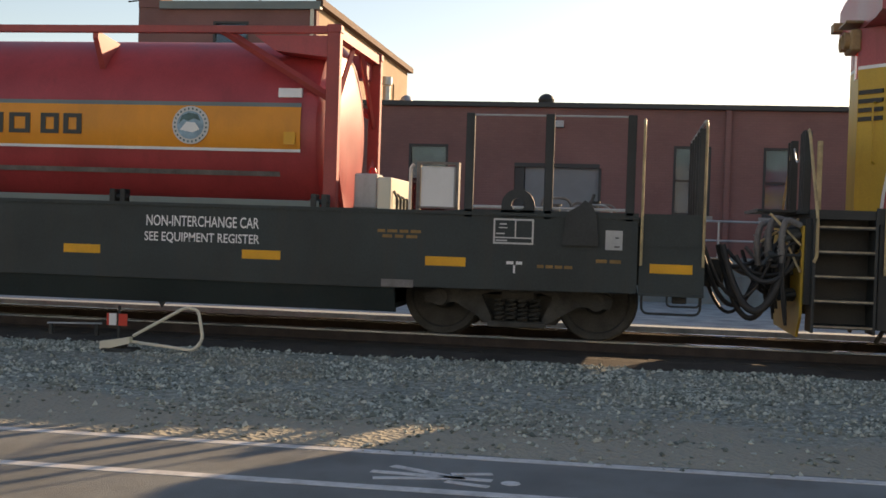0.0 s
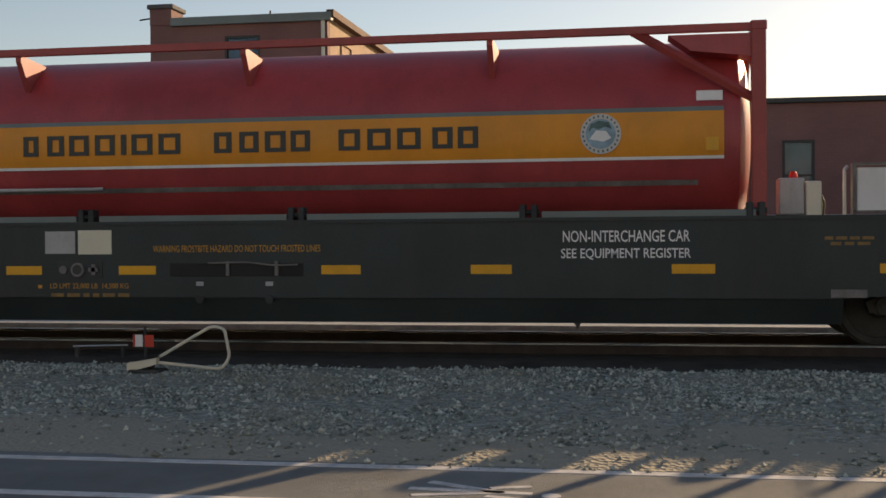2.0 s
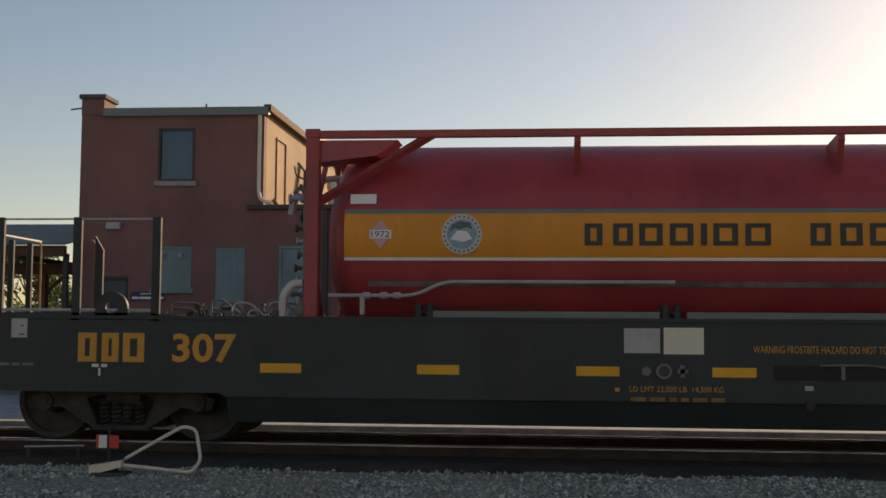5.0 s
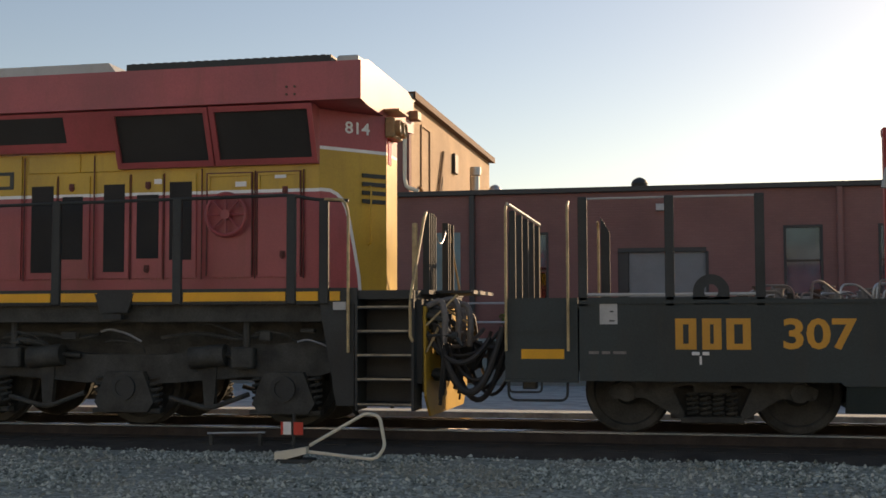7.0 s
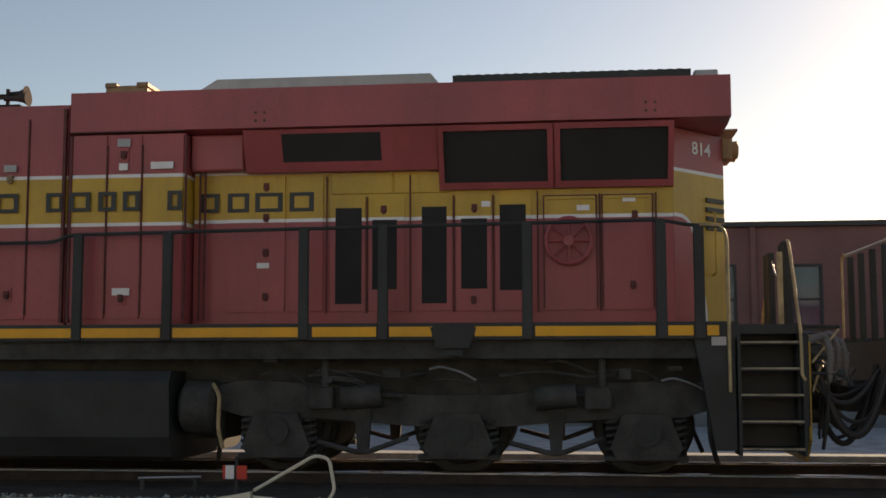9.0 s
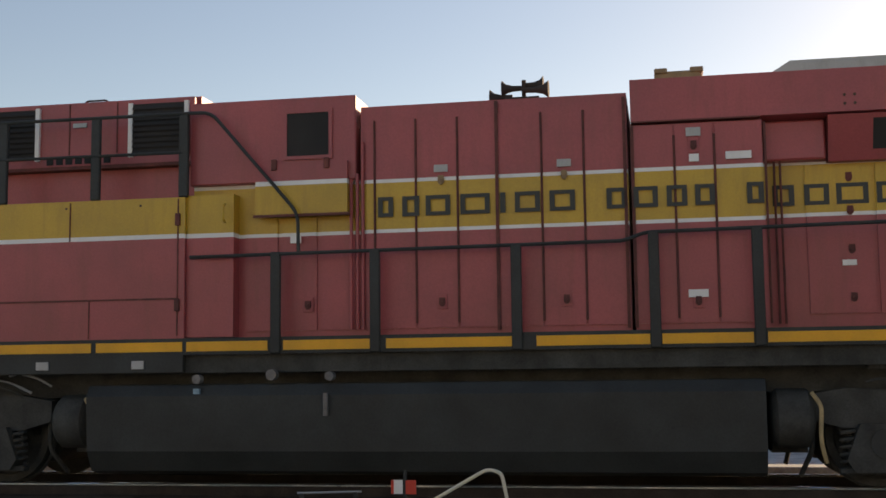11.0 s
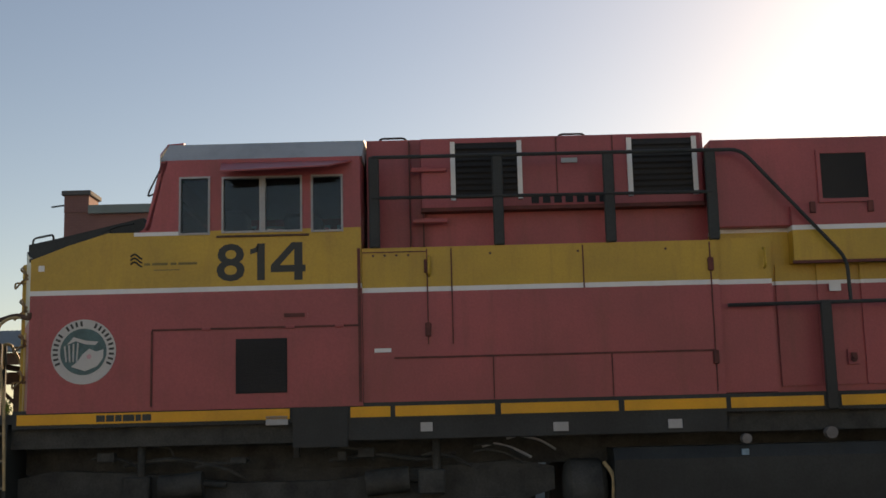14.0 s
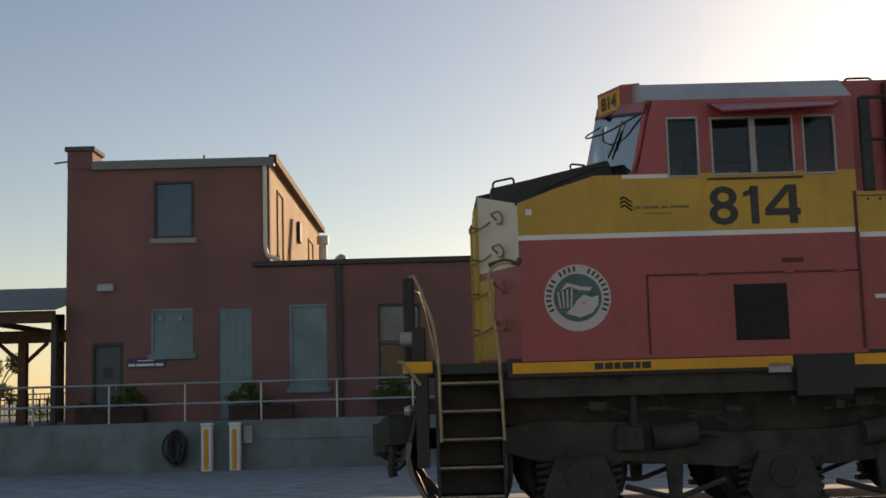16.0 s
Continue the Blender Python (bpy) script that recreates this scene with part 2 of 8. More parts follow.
BED = mat("dark_ballast", (0.06, 0.051, 0.042), 0.95, var=0.4, scale=3, bump=0.8, fine=50, dirt=0.4, dirtcol=(0.08, 0.07, 0.055))
RAILRUST = mat("dark_rail_rust", (0.045, 0.036, 0.031), 0.9, var=0.35, scale=5, bump=0.3)
OFFWHITE = mat("dull_white_paint", (0.56, 0.56, 0.53), 0.5, var=0.1, dirt=0.25, dirtcol=(0.35, 0.33, 0.29))
ASPHALT = mat("worn_asphalt", (0.185, 0.20, 0.195), 0.85, var=0.25, scale=1.2, bump=0.6, fine=160, dirt=0.4, dirtcol=(0.14, 0.125, 0.105))
LINEW = mat("road_marking_white", (0.62, 0.62, 0.60), 0.7, var=0.2, scale=8, dirt=0.55, dirtcol=(0.25, 0.24, 0.22))
CONCRETE = mat("weathered_concrete", (0.19, 0.245, 0.245), 0.85, var=0.28, scale=0.9, bump=0.4, fine=60, dirt=0.7, dirtcol=(0.15, 0.15, 0.14))
TANBRICK = brick_mat("buff_brick", (0.42, 0.275, 0.165), (0.385, 0.25, 0.15), (0.33, 0.22, 0.135))
BRICK = brick_mat("painted_brick", (0.238, 0.118, 0.105), (0.224, 0.109, 0.097), (0.204, 0.104, 0.093))
FASCIA = mat("grey_green_metal_fascia", (0.15, 0.19, 0.18), 0.5, var=0.12)
APRON = mat("pale_worn_paving", (0.31, 0.36, 0.36), 0.9, var=0.35, scale=2.2, bump=0.9, fine=18, dirt=0.6, dirtcol=(0.24, 0.24, 0.235))
BOUNCE = mat("pale_fill_grey", (0.50, 0.50, 0.49), 0.8, var=0.15, scale=0.4, dirt=0.4, dirtcol=(0.34, 0.33, 0.31))
DOORM = mat("dark_teal_door_paint", (0.075, 0.105, 0.105), 0.55, var=0.15, scale=2, dirt=0.3)
DIMGOLD = mat("faded_gold_paint", (0.24, 0.14, 0.04), 0.55, var=0.25, scale=8)
DULLAL = mat("dull_aluminium_frame", (0.34, 0.34, 0.34), 0.45, metal=0.5, var=0.2)
TROUGH = mat("dark_stained_planter", (0.055, 0.034, 0.026), 0.8, var=0.3, scale=5)
ROOFM = mat("dark_roof_sheet", (0.10, 0.10, 0.10), 0.8, var=0.2)
BOARD = mat("blue_grey_painted_board", (0.165, 0.265, 0.275), 0.65, var=0.18, scale=1.6, dirt=0.35, dirtcol=(0.15, 0.2, 0.2))
BLUEREFLECT = mat("blue_reflection", (0.10, 0.17, 0.27), 0.6, var=0.1, scale=2)
GREYREFLECT = mat("grey_blue_reflection", (0.20, 0.245, 0.275), 0.7, var=0.3, scale=1.4)
DARKFRAME = mat("dark_window_frame", (0.03, 0.035, 0.035), 0.5, var=0.1)
SILLM = mat("stone_sill", (0.30, 0.30, 0.28), 0.8, var=0.15)
ROLLER = mat("grey_roller_door", (0.20, 0.22, 0.23), 0.5, var=0.1)
NAVY = mat("navy_sign", (0.012, 0.025, 0.10), 0.4, var=0.1)
WOODP = mat("brown_timber", (0.12, 0.06, 0.035), 0.8, var=0.3, scale=5, bump=0.3)
# near-black colour stands in for indoor shade
UNLITROOM = mat("painted_unlit_interior", (0.014, 0.016, 0.019), 0.9, var=0.3)
GLASS = glass_mat("window_glass", (0.55, 0.66, 0.70))
COATED = glass_mat("coated_windshield_glass", (0.55, 0.66, 0.70))
COATED.node_tree.nodes["Principled BSDF"].inputs["IOR"].default_value = 2.3
GROUND = ground_mat()
STONE = stone_mat()
LEAF = leaf_mat("tree_leaves", (0.035, 0.07, 0.02), (0.12, 0.16, 0.045))
LEAF2 = leaf_mat("bush_leaves", (0.05, 0.11, 0.02), (0.17, 0.24, 0.05))
BARK = mat("bark", (0.10, 0.075, 0.055), 0.9, var=0.35, scale=8, bump=0.6)


# ---------------- mesh helpers ----------------
ORIGIN = {}


def thing(name, at, label, category, group="", kind=""):
    ob = new(name)
    ob.location = at
    ob.empty_display_size = 0.2
    ORIGIN[ob.name] = Vector(at)
    return tagged(ob, label, category, group, kind)


def part(name, bm, material, parent, label="", smooth=False):
    """Links a bmesh, built in the place's coordinates, as one mesh under a thing or under a part."""
    me = bpy.data.meshes.new(name)
    o = ORIGIN[parent.name]
    bmesh.ops.translate(bm, verts=bm.verts, vec=-o)
    bmesh.ops.recalc_face_normals(bm, faces=bm.faces)
    if smooth:
        for fc in bm.faces:
            fc.smooth = True
        for e in bm.edges:
            if len(e.link_faces) == 2 and e.calc_face_angle(0) > 0.6:
                e.smooth = False
    bm.to_mesh(me)
    bm.free()
    for m in material if isinstance(material, (list, tuple)) else [material]:
        me.materials.append(m)
    ob = new(name, me)
    ob.parent = parent
    ORIGIN[ob.name] = o
    return tagged(ob, label)


def single(name, bm, material, label, category, group="", kind="", smooth=False):
    me = bpy.data.meshes.new(name)
    bmesh.ops.recalc_face_normals(bm, faces=bm.faces)
    for fc in bm.faces:
        fc.smooth = smooth
    bm.to_mesh(me)
    bm.free()
    for m in material if isinstance(material, (list, tuple)) else [material]:
        me.materials.append(m)
    return tagged(new(name, me), label, category, group, kind)


def B():
    return bmesh.new()


def box(bm, x0, x1, y0, y1, z0, z1, mi=0, bev=0.0):
    x0, x1, y0, y1, z0, z1 = min(x0, x1), max(x0, x1), min(y0, y1), max(y0, y1), min(z0, z1), max(z0, z1)
    v = [bm.verts.new((x, y, z)) for x in (x0, x1) for y in (y0, y1) for z in (z0, z1)]
    fs = [bm.faces.new([v[i] for i in q]) for q in ((0, 1, 3, 2), (4, 6, 7, 5), (0, 4, 5, 1), (2, 3, 7, 6), (0, 2, 6, 4), (1, 5, 7, 3))]
    for fc in fs:
        fc.material_index = mi
    if bev:
        es = {e for fc in fs for e in fc.edges}
        r = bmesh.ops.bevel(bm, geom=list(es), offset=bev, segments=1, affect="EDGES", profile=0.5)
        for fc in r["faces"]:
            fc.material_index = mi
    return bm


def prism(bm, pts, axis, a0, a1, mi=0):
    """A polygon in the two other axes, drawn out along the axis from a0 to a1."""
    def p(u, w, a):
        return (a, u, w) if axis == "x" else (u, a, w) if axis == "y" else (u, w, a)
    r0 = [bm.verts.new(p(u, w, a0)) for u, w in pts]
    r1 = [bm.verts.new(p(u, w, a1)) for u, w in pts]
    n = len(pts)
    fs = [bm.faces.new(r0), bm.faces.new(r1[::-1])]
    fs += [bm.faces.new((r0[i], r1[i], r1[(i + 1) % n], r0[(i + 1) % n])) for i in range(n)]
    for fc in fs:
        fc.material_index = mi
    return bm


def banded(bm, x0, x1, y0, y1, zs, ms):
    """A body whose paint changes at the heights zs; ms: material index of each band."""
    return stack(bm, [(x0, y0), (x1, y0), (x1, y1), (x0, y1)], zs, ms)


def stack(bm, plan, zs, ms):
    rings = [[bm.verts.new((x, y, z)) for x, y in plan] for z in zs]
    n = len(plan)
    for k, m in enumerate(ms):
        for i in range(n):
            bm.faces.new((rings[k][i], rings[k][(i + 1) % n], rings[k + 1][(i + 1) % n], rings[k + 1][i])).material_index = m
    bm.faces.new(rings[0][::-1]).material_index = ms[0]
    bm.faces.new(rings[-1]).material_index = ms[-1]
    return bm


def tube(bm, pts, r, seg=8, closed=False, mi=0):
    pts = [Vector(p) for p in pts]
    n, rings = len(pts), []
    side = None
    for i, p in enumerate(pts):
        a = pts[i - 1] if i or closed else p
        b = pts[(i + 1) % n] if i < n - 1 or closed else p
        d = (b - a).normalized()
        if side is None:
            side = d.cross(Vector((0, 0, 1)) if abs(d.z) < 0.9 else Vector((0, 1, 0)))
        side = (side - d * side.dot(d)).normalized()
        up = d.cross(side)
        rings.append([bm.verts.new(p + (side * math.cos(t) + up * math.sin(t)) * r) for t in (2 * math.pi * k / seg for k in range(seg))])
    for i in range(n if closed else n - 1):
        a, b = rings[i], rings[(i + 1) % n]
        for k in range(seg):
            bm.faces.new((a[k], a[(k + 1) % seg], b[(k + 1) % seg], b[k])).material_index = mi
    if not closed:
        bm.faces.new(rings[0][::-1]).material_index = mi
        bm.faces.new(rings[-1]).material_index = mi
    return bm


def cyl(bm, p0, p1, r, seg=16, mi=0):
    return tube(bm, [p0, p1], r, seg, mi=mi)


def lathe(bm, prof, centre, axis="x", seg=40, mi=0):
    """Turns (along, radius) pairs round an axis through the centre."""
    c, rings = Vector(centre), []
    for a, r in prof:
        ring = []
        for k in range(seg):
            t = 2 * math.pi * k / seg
            u, w = r * math.cos(t), r * math.sin(t)
            ring.append(bm.verts.new(c + Vector((a, u, w) if axis == "x" else (u, a, w) if axis == "y" else (u, w, a))))
        rings.append(ring)
    for a, b in zip(rings, rings[1:]):
        for k in range(seg):
            bm.faces.new((a[k], a[(k + 1) % seg], b[(k + 1) % seg], b[k])).material_index = mi
    bm.faces.new(rings[0]).material_index = mi
    bm.faces.new(rings[-1]).material_index = mi
    return bm


def bend(pts, n=4):
    """Rounds the corners of a line of points."""
    pts = [Vector(p) for p in pts]
    out = [pts[0]]
    for a, b, c in zip(pts, pts[1:], pts[2:]):
        r = min((b - a).length, (c - b).length) * 0.4
        r = min(r, 0.12)
        p, q = b + (a - b).normalized() * r, b + (c - b).normalized() * r
        out += [p * (1 - t) ** 2 + b * 2 * t * (1 - t) + q * t * t for t in (k / n for k in range(n + 1))]
    return out + [pts[-1]]


def sag(p0, p1, drop, n=10):
    p0, p1 = Vector(p0), Vector(p1)
    return [p0.lerp(p1, k / n) - Vector((0, 0, drop * 4 * (k / n) * (1 - k / n))) for k in range(n + 1)]


def lettering(text, x0, x1, y, z0, z1, material, parent, label="", lift=0.004, name="lettering", bold=0.0):
    """Words painted on a side that faces -y, filled into the given box."""
    cu = bpy.data.curves.new("words", "FONT")
    cu.body, cu.extrude, cu.resolution_u, cu.offset = text, 0.0, 3, bold
    ob = new("words", cu)
    bpy.context.view_layer.update()
    me = bpy.data.meshes.new_from_object(ob.evaluated_get(bpy.context.evaluated_depsgraph_get()))
    bpy.data.objects.remove(ob)
    co = np.array([v.co[:] for v in me.vertices])
    lo, hi = co.min(0), co.max(0)
    o = ORIGIN[parent.name]
    for v in me.vertices:
        u, w = (v.co.x - lo[0]) / (hi[0] - lo[0]), (v.co.y - lo[1]) / (hi[1] - lo[1])
        v.co = Vector((x0 + u * (x1 - x0), y - lift, z0 + w * (z1 - z0))) - o
    me.materials.clear()
    me.materials.append(material)
    q = new(name, me)
    q.parent = parent
    ORIGIN[q.name] = o
    return tagged(q, label)


def turned_words(text, cx, cy, dx, dy, width, z0, z1, material, parent, label="", bold=0.0):
    """Words on an upright face through (cx, cy) that runs along (dx, dy), read from its right-hand side."""
    w = lettering(text, -width / 2, width / 2, 0, z0, z1, material, parent, label, 0.0, bold=bold)
    o = ORIGIN[w.name]
    rot = Matrix.Rotation(math.atan2(dy, dx), 4, "Z")
    k = math.hypot(dx, dy)
    lift = Vector((dy / k, -dx / k, 0)) * 0.008
    for v in w.data.vertices:
        v.co = rot @ (v.co + o) + Vector((cx, cy, 0)) + lift - o
    return w


def bars(spans, y, z0, z1, material, parent, label="", name="letter_bar"):
    """Plain bars that stand for painted characters: spans of x."""
    for a, b in spans:
        part(name, box(B(), a, b, y - 0.004, y + 0.002, z0, z1), material, parent, label)


def open_frames(spans, y, z0, z1, w, material, parent, label=""):
    """Plain open rectangles that stand for a company's painted characters."""
    for a, b in spans:
        bm = B()
        if b - a < 2.6 * w:
            box(bm, a, b, y - 0.004, y + 0.002, z0, z1)
        else:
            for q in ((a, b, z1 - w, z1), (a, b, z0, z0 + w), (a, a + w * 1.3, z0 + w, z1 - w), (b - w * 1.3, b, z0 + w, z1 - w)):
                box(bm, q[0], q[1], y - 0.004, y + 0.002, q[2], q[3])
        part("letter_frame", bm, material, parent, label)


def disc(bm, cx, cz, r, y0, y1, seg=32, r0=0.0, mi=0):
    """A flat round plate (or ring) that faces -y."""
    if r0 <= 0:
        return lathe(bm, [(y0, r), (y1, r)], (cx, 0, cz), "y", seg, mi)
    a = [[bm.verts.new((cx + q * math.cos(t), y, cz + q * math.sin(t))) for t in (2 * math.pi * k / seg for k in range(seg))] for q, y in ((r0, y0), (r, y0), (r, y1), (r0, y1))]
    for i in range(4):
        p, q = a[i], a[(i + 1) % 4]
        for k in range(seg):
            bm.faces.new((p[k], p[(k + 1) % seg], q[(k + 1) % seg], q[k])).material_index = mi
    return bm


def words(x0, x1, n, gap=0.2, seed=1):
    """n unequal bars with gaps between x0 and x1."""
    rnd = random.Random(seed)
    w = [rnd.uniform(0.6, 1.4) for _ in range(n)]
    tot = sum(w) + gap * (n - 1)
    out, x = [], x0
    for k in w:
        out.append((x, x + k / tot * (x1 - x0)))
        x += (k + gap) / tot * (x1 - x0)
    return out
# ---------------- ground, road, track ----------------
PROFILE = [(-3000, -0.3), (-200, -0.3), (-40, -0.3), (-17, -0.3), (-6.95, -0.3), (-6.5, -0.27), (-5, -0.24), (-3.5, -0.22), (-2.3, -0.19), (-1.8, -0.2), (-1.4, -0.24), (0, -0.24), (1.7, -0.24), (2.6, -0.26), (3.4, -0.28), (6, -0.34), (10, -0.42), (14, -0.5), (18.4, -0.6), (24, -0.6), (60, -0.6), (200, -0.6), (3000, -0.6)]


def ground_height(y):
    for (a, za), (b, zb) in zip(PROFILE, PROFILE[1:]):
        if a <= y <= b:
            return za + (zb - za) * (y - a) / (b - a)
    return -0.6


def paving_height(y):
    """The paving ends in a low edge beside the track and falls gently to the dock."""
    if y < 2.265:
        return -0.22
    return max(ground_height(y) + 0.03, -0.055 - 0.06 * (y - 2.27))


def ground():
    bm = B()
    xs = [-3000, -300, -90, -50, -34] + [-26 + 1.0 * k for k in range(42)] + [24, 50, 120, 400, 3000]
    ys = sorted({p[0] for p in PROFILE} | {-6.2, -5.6, -4.4, -4, -3, -2.7, 4, 5, 7, 8, 9, 11, 12, 13, 15, 16, 17})
    g = [[bm.verts.new((x, y, ground_height(y) + (0.025 * noise.noise(Vector((x * 0.7, y * 0.7, 0))) if -6.9 < y < 18 and abs(y) > 1.8 else 0))) for y in ys] for x in xs]
    for i in range(len(xs) - 1):
        for j in range(len(ys) - 1):
            bm.faces.new((g[i][j], g[i + 1][j], g[i + 1][j + 1], g[i][j + 1]))
    single("ground", bm, GROUND, "grey crushed stone yard with dusty brown soil by the road", "ground", kind="structure", smooth=True)
    bm = B()
    ys = [2.26, 2.27, 3.2, 4, 5, 6, 7, 8, 9, 10, 11, 12, 13, 14, 15, 16, 17, 18.2]
    rows = [[bm.verts.new((x, y, paving_height(y) + (0.02 * noise.noise(Vector((x * 0.3, y * 0.3, 5))) if y > 3 else 0))) for y in ys] for x in [-90, -50] + [-40 + 2.0 * k for k in range(31)] + [40, 90]]
    for p, q in zip(rows, rows[1:]):
        for j in range(len(ys) - 1):
            bm.faces.new((p[j], q[j], q[j + 1], p[j + 1]))
    single("pavement", bm, APRON, "pale worn paving between the track and the dock", "pavement", kind="structure", smooth=True)
    bm = B()
    box(bm, -120, 120, -16.8, -6.72, -0.36, -0.288)
    single("road", bm, ASPHALT, "worn grey asphalt road with white lane lines", "road", kind="structure")
    for y, w in ((-6.93, 0.11), (-8.0, 0.11)):
        bm = B()
        box(bm, -60, 40, y - w / 2, y + w / 2, -0.288, -0.284)
        single("lane_line", bm, LINEW, "worn white painted lane line on asphalt", "lane line", "lane lines", "structure")
    # painted lane symbol: strokes and a dot
    bm = B()
    for (ax, ay), (bx, by), w in (((-1.55, -7.56), (-0.78, -7.62), 0.035), ((-1.45, -7.36), (-1.0, -7.6), 0.035), ((-1.5, -7.75), (-0.95, -7.6), 0.03), ((-1.05, -7.5), (-0.8, -7.42), 0.03), ((-1.05, -7.72), (-0.78, -7.8), 0.03)):
        d = Vector((bx - ax, by - ay, 0)).normalized()
        s = Vector((-d.y, d.x, 0)) * w
        prism(bm, [(ax + s.x, ay + s.y), (bx + s.x, by + s.y), (bx - s.x, by - s.y), (ax - s.x, ay - s.y)], "z", -0.288, -0.284)
    lathe(bm, [(-0.288, 0.06), (-0.284, 0.06)], (-0.66, -7.66, 0), "z", 14)
    single("lane_symbol", bm, LINEW, "white painted lane symbol on the asphalt", "road marking", kind="structure")


def gravel():
    """Crushed stones, most of them where the ground lies open before the track."""
    rnd = np.random.RandomState(4)
    n = 60000
    x = rnd.uniform(-10.5, 5.0, n)
    y = -1.75 - 5.2 * rnd.uniform(0, 1, n) ** 0.9
    keep = (rnd.uniform(0, 1, n) < np.clip(1.0 - (-5.0 - y) / 1.6, 0.22, 1.0))
    # thin, trodden patches where the soil shows
    bare = np.array([noise.noise(Vector((a * 0.55, b * 1.1, 3.0))) + 0.5 * noise.noise(Vector((a * 1.9, b * 3.2, 8.0))) for a, b in zip(x, y)])
    keep &= rnd.uniform(0, 1, n) < np.clip(0.75 - 1.6 * (bare + 0.25 * np.clip((-3.0 - y) / 2.0, 0, 1)), 0.12, 1.0)
    x, y = x[keep], y[keep]
    n = len(x)
    z = np.array([ground_height(v) for v in y])
    z += np.array([0.025 * noise.noise(Vector((a * 0.7, b * 0.7, 0))) if b > -6.9 else 0 for a, b in zip(x, y)])
    r = rnd.uniform(0.010, 0.028, n) * np.where(rnd.uniform(0, 1, n) < 0.08, 1.5, 1.0)
    base = np.array([(1, 0, 0), (0, 1, 0), (-1, 0, 0), (0, -1, 0), (0, 0, 1), (0, 0, -1)], float)
    a = rnd.uniform(0, 6.28, n)
    v = base[None] * rnd.uniform(0.55, 1.25, (n, 6, 3)) + rnd.uniform(-0.25, 0.25, (n, 6, 3))
    v[:, :, 2] *= 0.75
    c, s = np.cos(a)[:, None], np.sin(a)[:, None]
    vx, vy = v[:, :, 0] * c - v[:, :, 1] * s, v[:, :, 0] * s + v[:, :, 1] * c
    v = np.stack([vx, vy, v[:, :, 2]], 2) * r[:, None, None] + np.stack([x, y, z + r * 0.25], 1)[:, None, :]
    f = np.array([(0, 1, 4), (1, 2, 4), (2, 3, 4), (3, 0, 4), (1, 0, 5), (2, 1, 5), (3, 2, 5), (0, 3, 5)])
    faces = (f[None] + 6 * np.arange(n)[:, None, None]).reshape(-1, 3)
    me = bpy.data.meshes.new("gravel")
    me.from_pydata(v.reshape(-1, 3).tolist(), [], faces.tolist())
    me.materials.append(STONE)
    tagged(new("gravel", me), "loose grey crushed stones beside the track", "gravel", kind="stuff")


def trackbed():
    bm = B()
    prism(bm, [(-1.95, -0.2), (-1.5, -0.158), (2.3, -0.158), (2.3, -0.3), (-1.95, -0.3)], "x", -150, 150)
    single("trackbed", bm, BED, "dark fine ballast under the rails", "trackbed", kind="structure")


def track():
    t = thing("track", (0, 0, -0.1), "railway track with shiny steel rails on timber ties", "railway track", kind="structure")
    prof = [(-0.075, -0.17), (0.075, -0.17), (0.075, -0.155), (0.012, -0.135), (0.012, -0.045), (0.036, -0.032), (0.036, -0.011), (0.032, -0.004), (0.027, -0.0016), (0.019, -0.0007), (0.009, -0.00015), (-0.009, -0.00015), (-0.019, -0.0007), (-0.027, -0.0016), (-0.032, -0.004), (-0.036, -0.011), (-0.036, -0.032), (-0.012, -0.045), (-0.012, -0.135), (-0.075, -0.155)]
    for y in (-0.75, 0.75):
        bm = B()
        prism(bm, [(y + u, w) for u, w in prof], "x", -150, 150)
        bm.faces.ensure_lookup_table()
        for fc in bm.faces:
            if fc.calc_center_median().z > -0.025:
                fc.material_index = 1
        part("rail", bm, [RAILRUST, RAILTOP], t, "rusty rail with a polished running surface")
    rnd = random.Random(3)
    bm = B()
    box(bm, -0.11, 0.11, -1.3, 1.3, -0.32, -0.155)
    first = part("tie", bm, BED, t)
    first.location = (-24, 0, 0)
    me = first.data
    for k in range(1, 72):
        o = new("tie", me)
        o.parent = t
        o.location = (-24 + 0.53 * k + rnd.uniform(-0.03, 0.03), rnd.uniform(-0.05, 0.05), rnd.uniform(-0.002, 0.004))


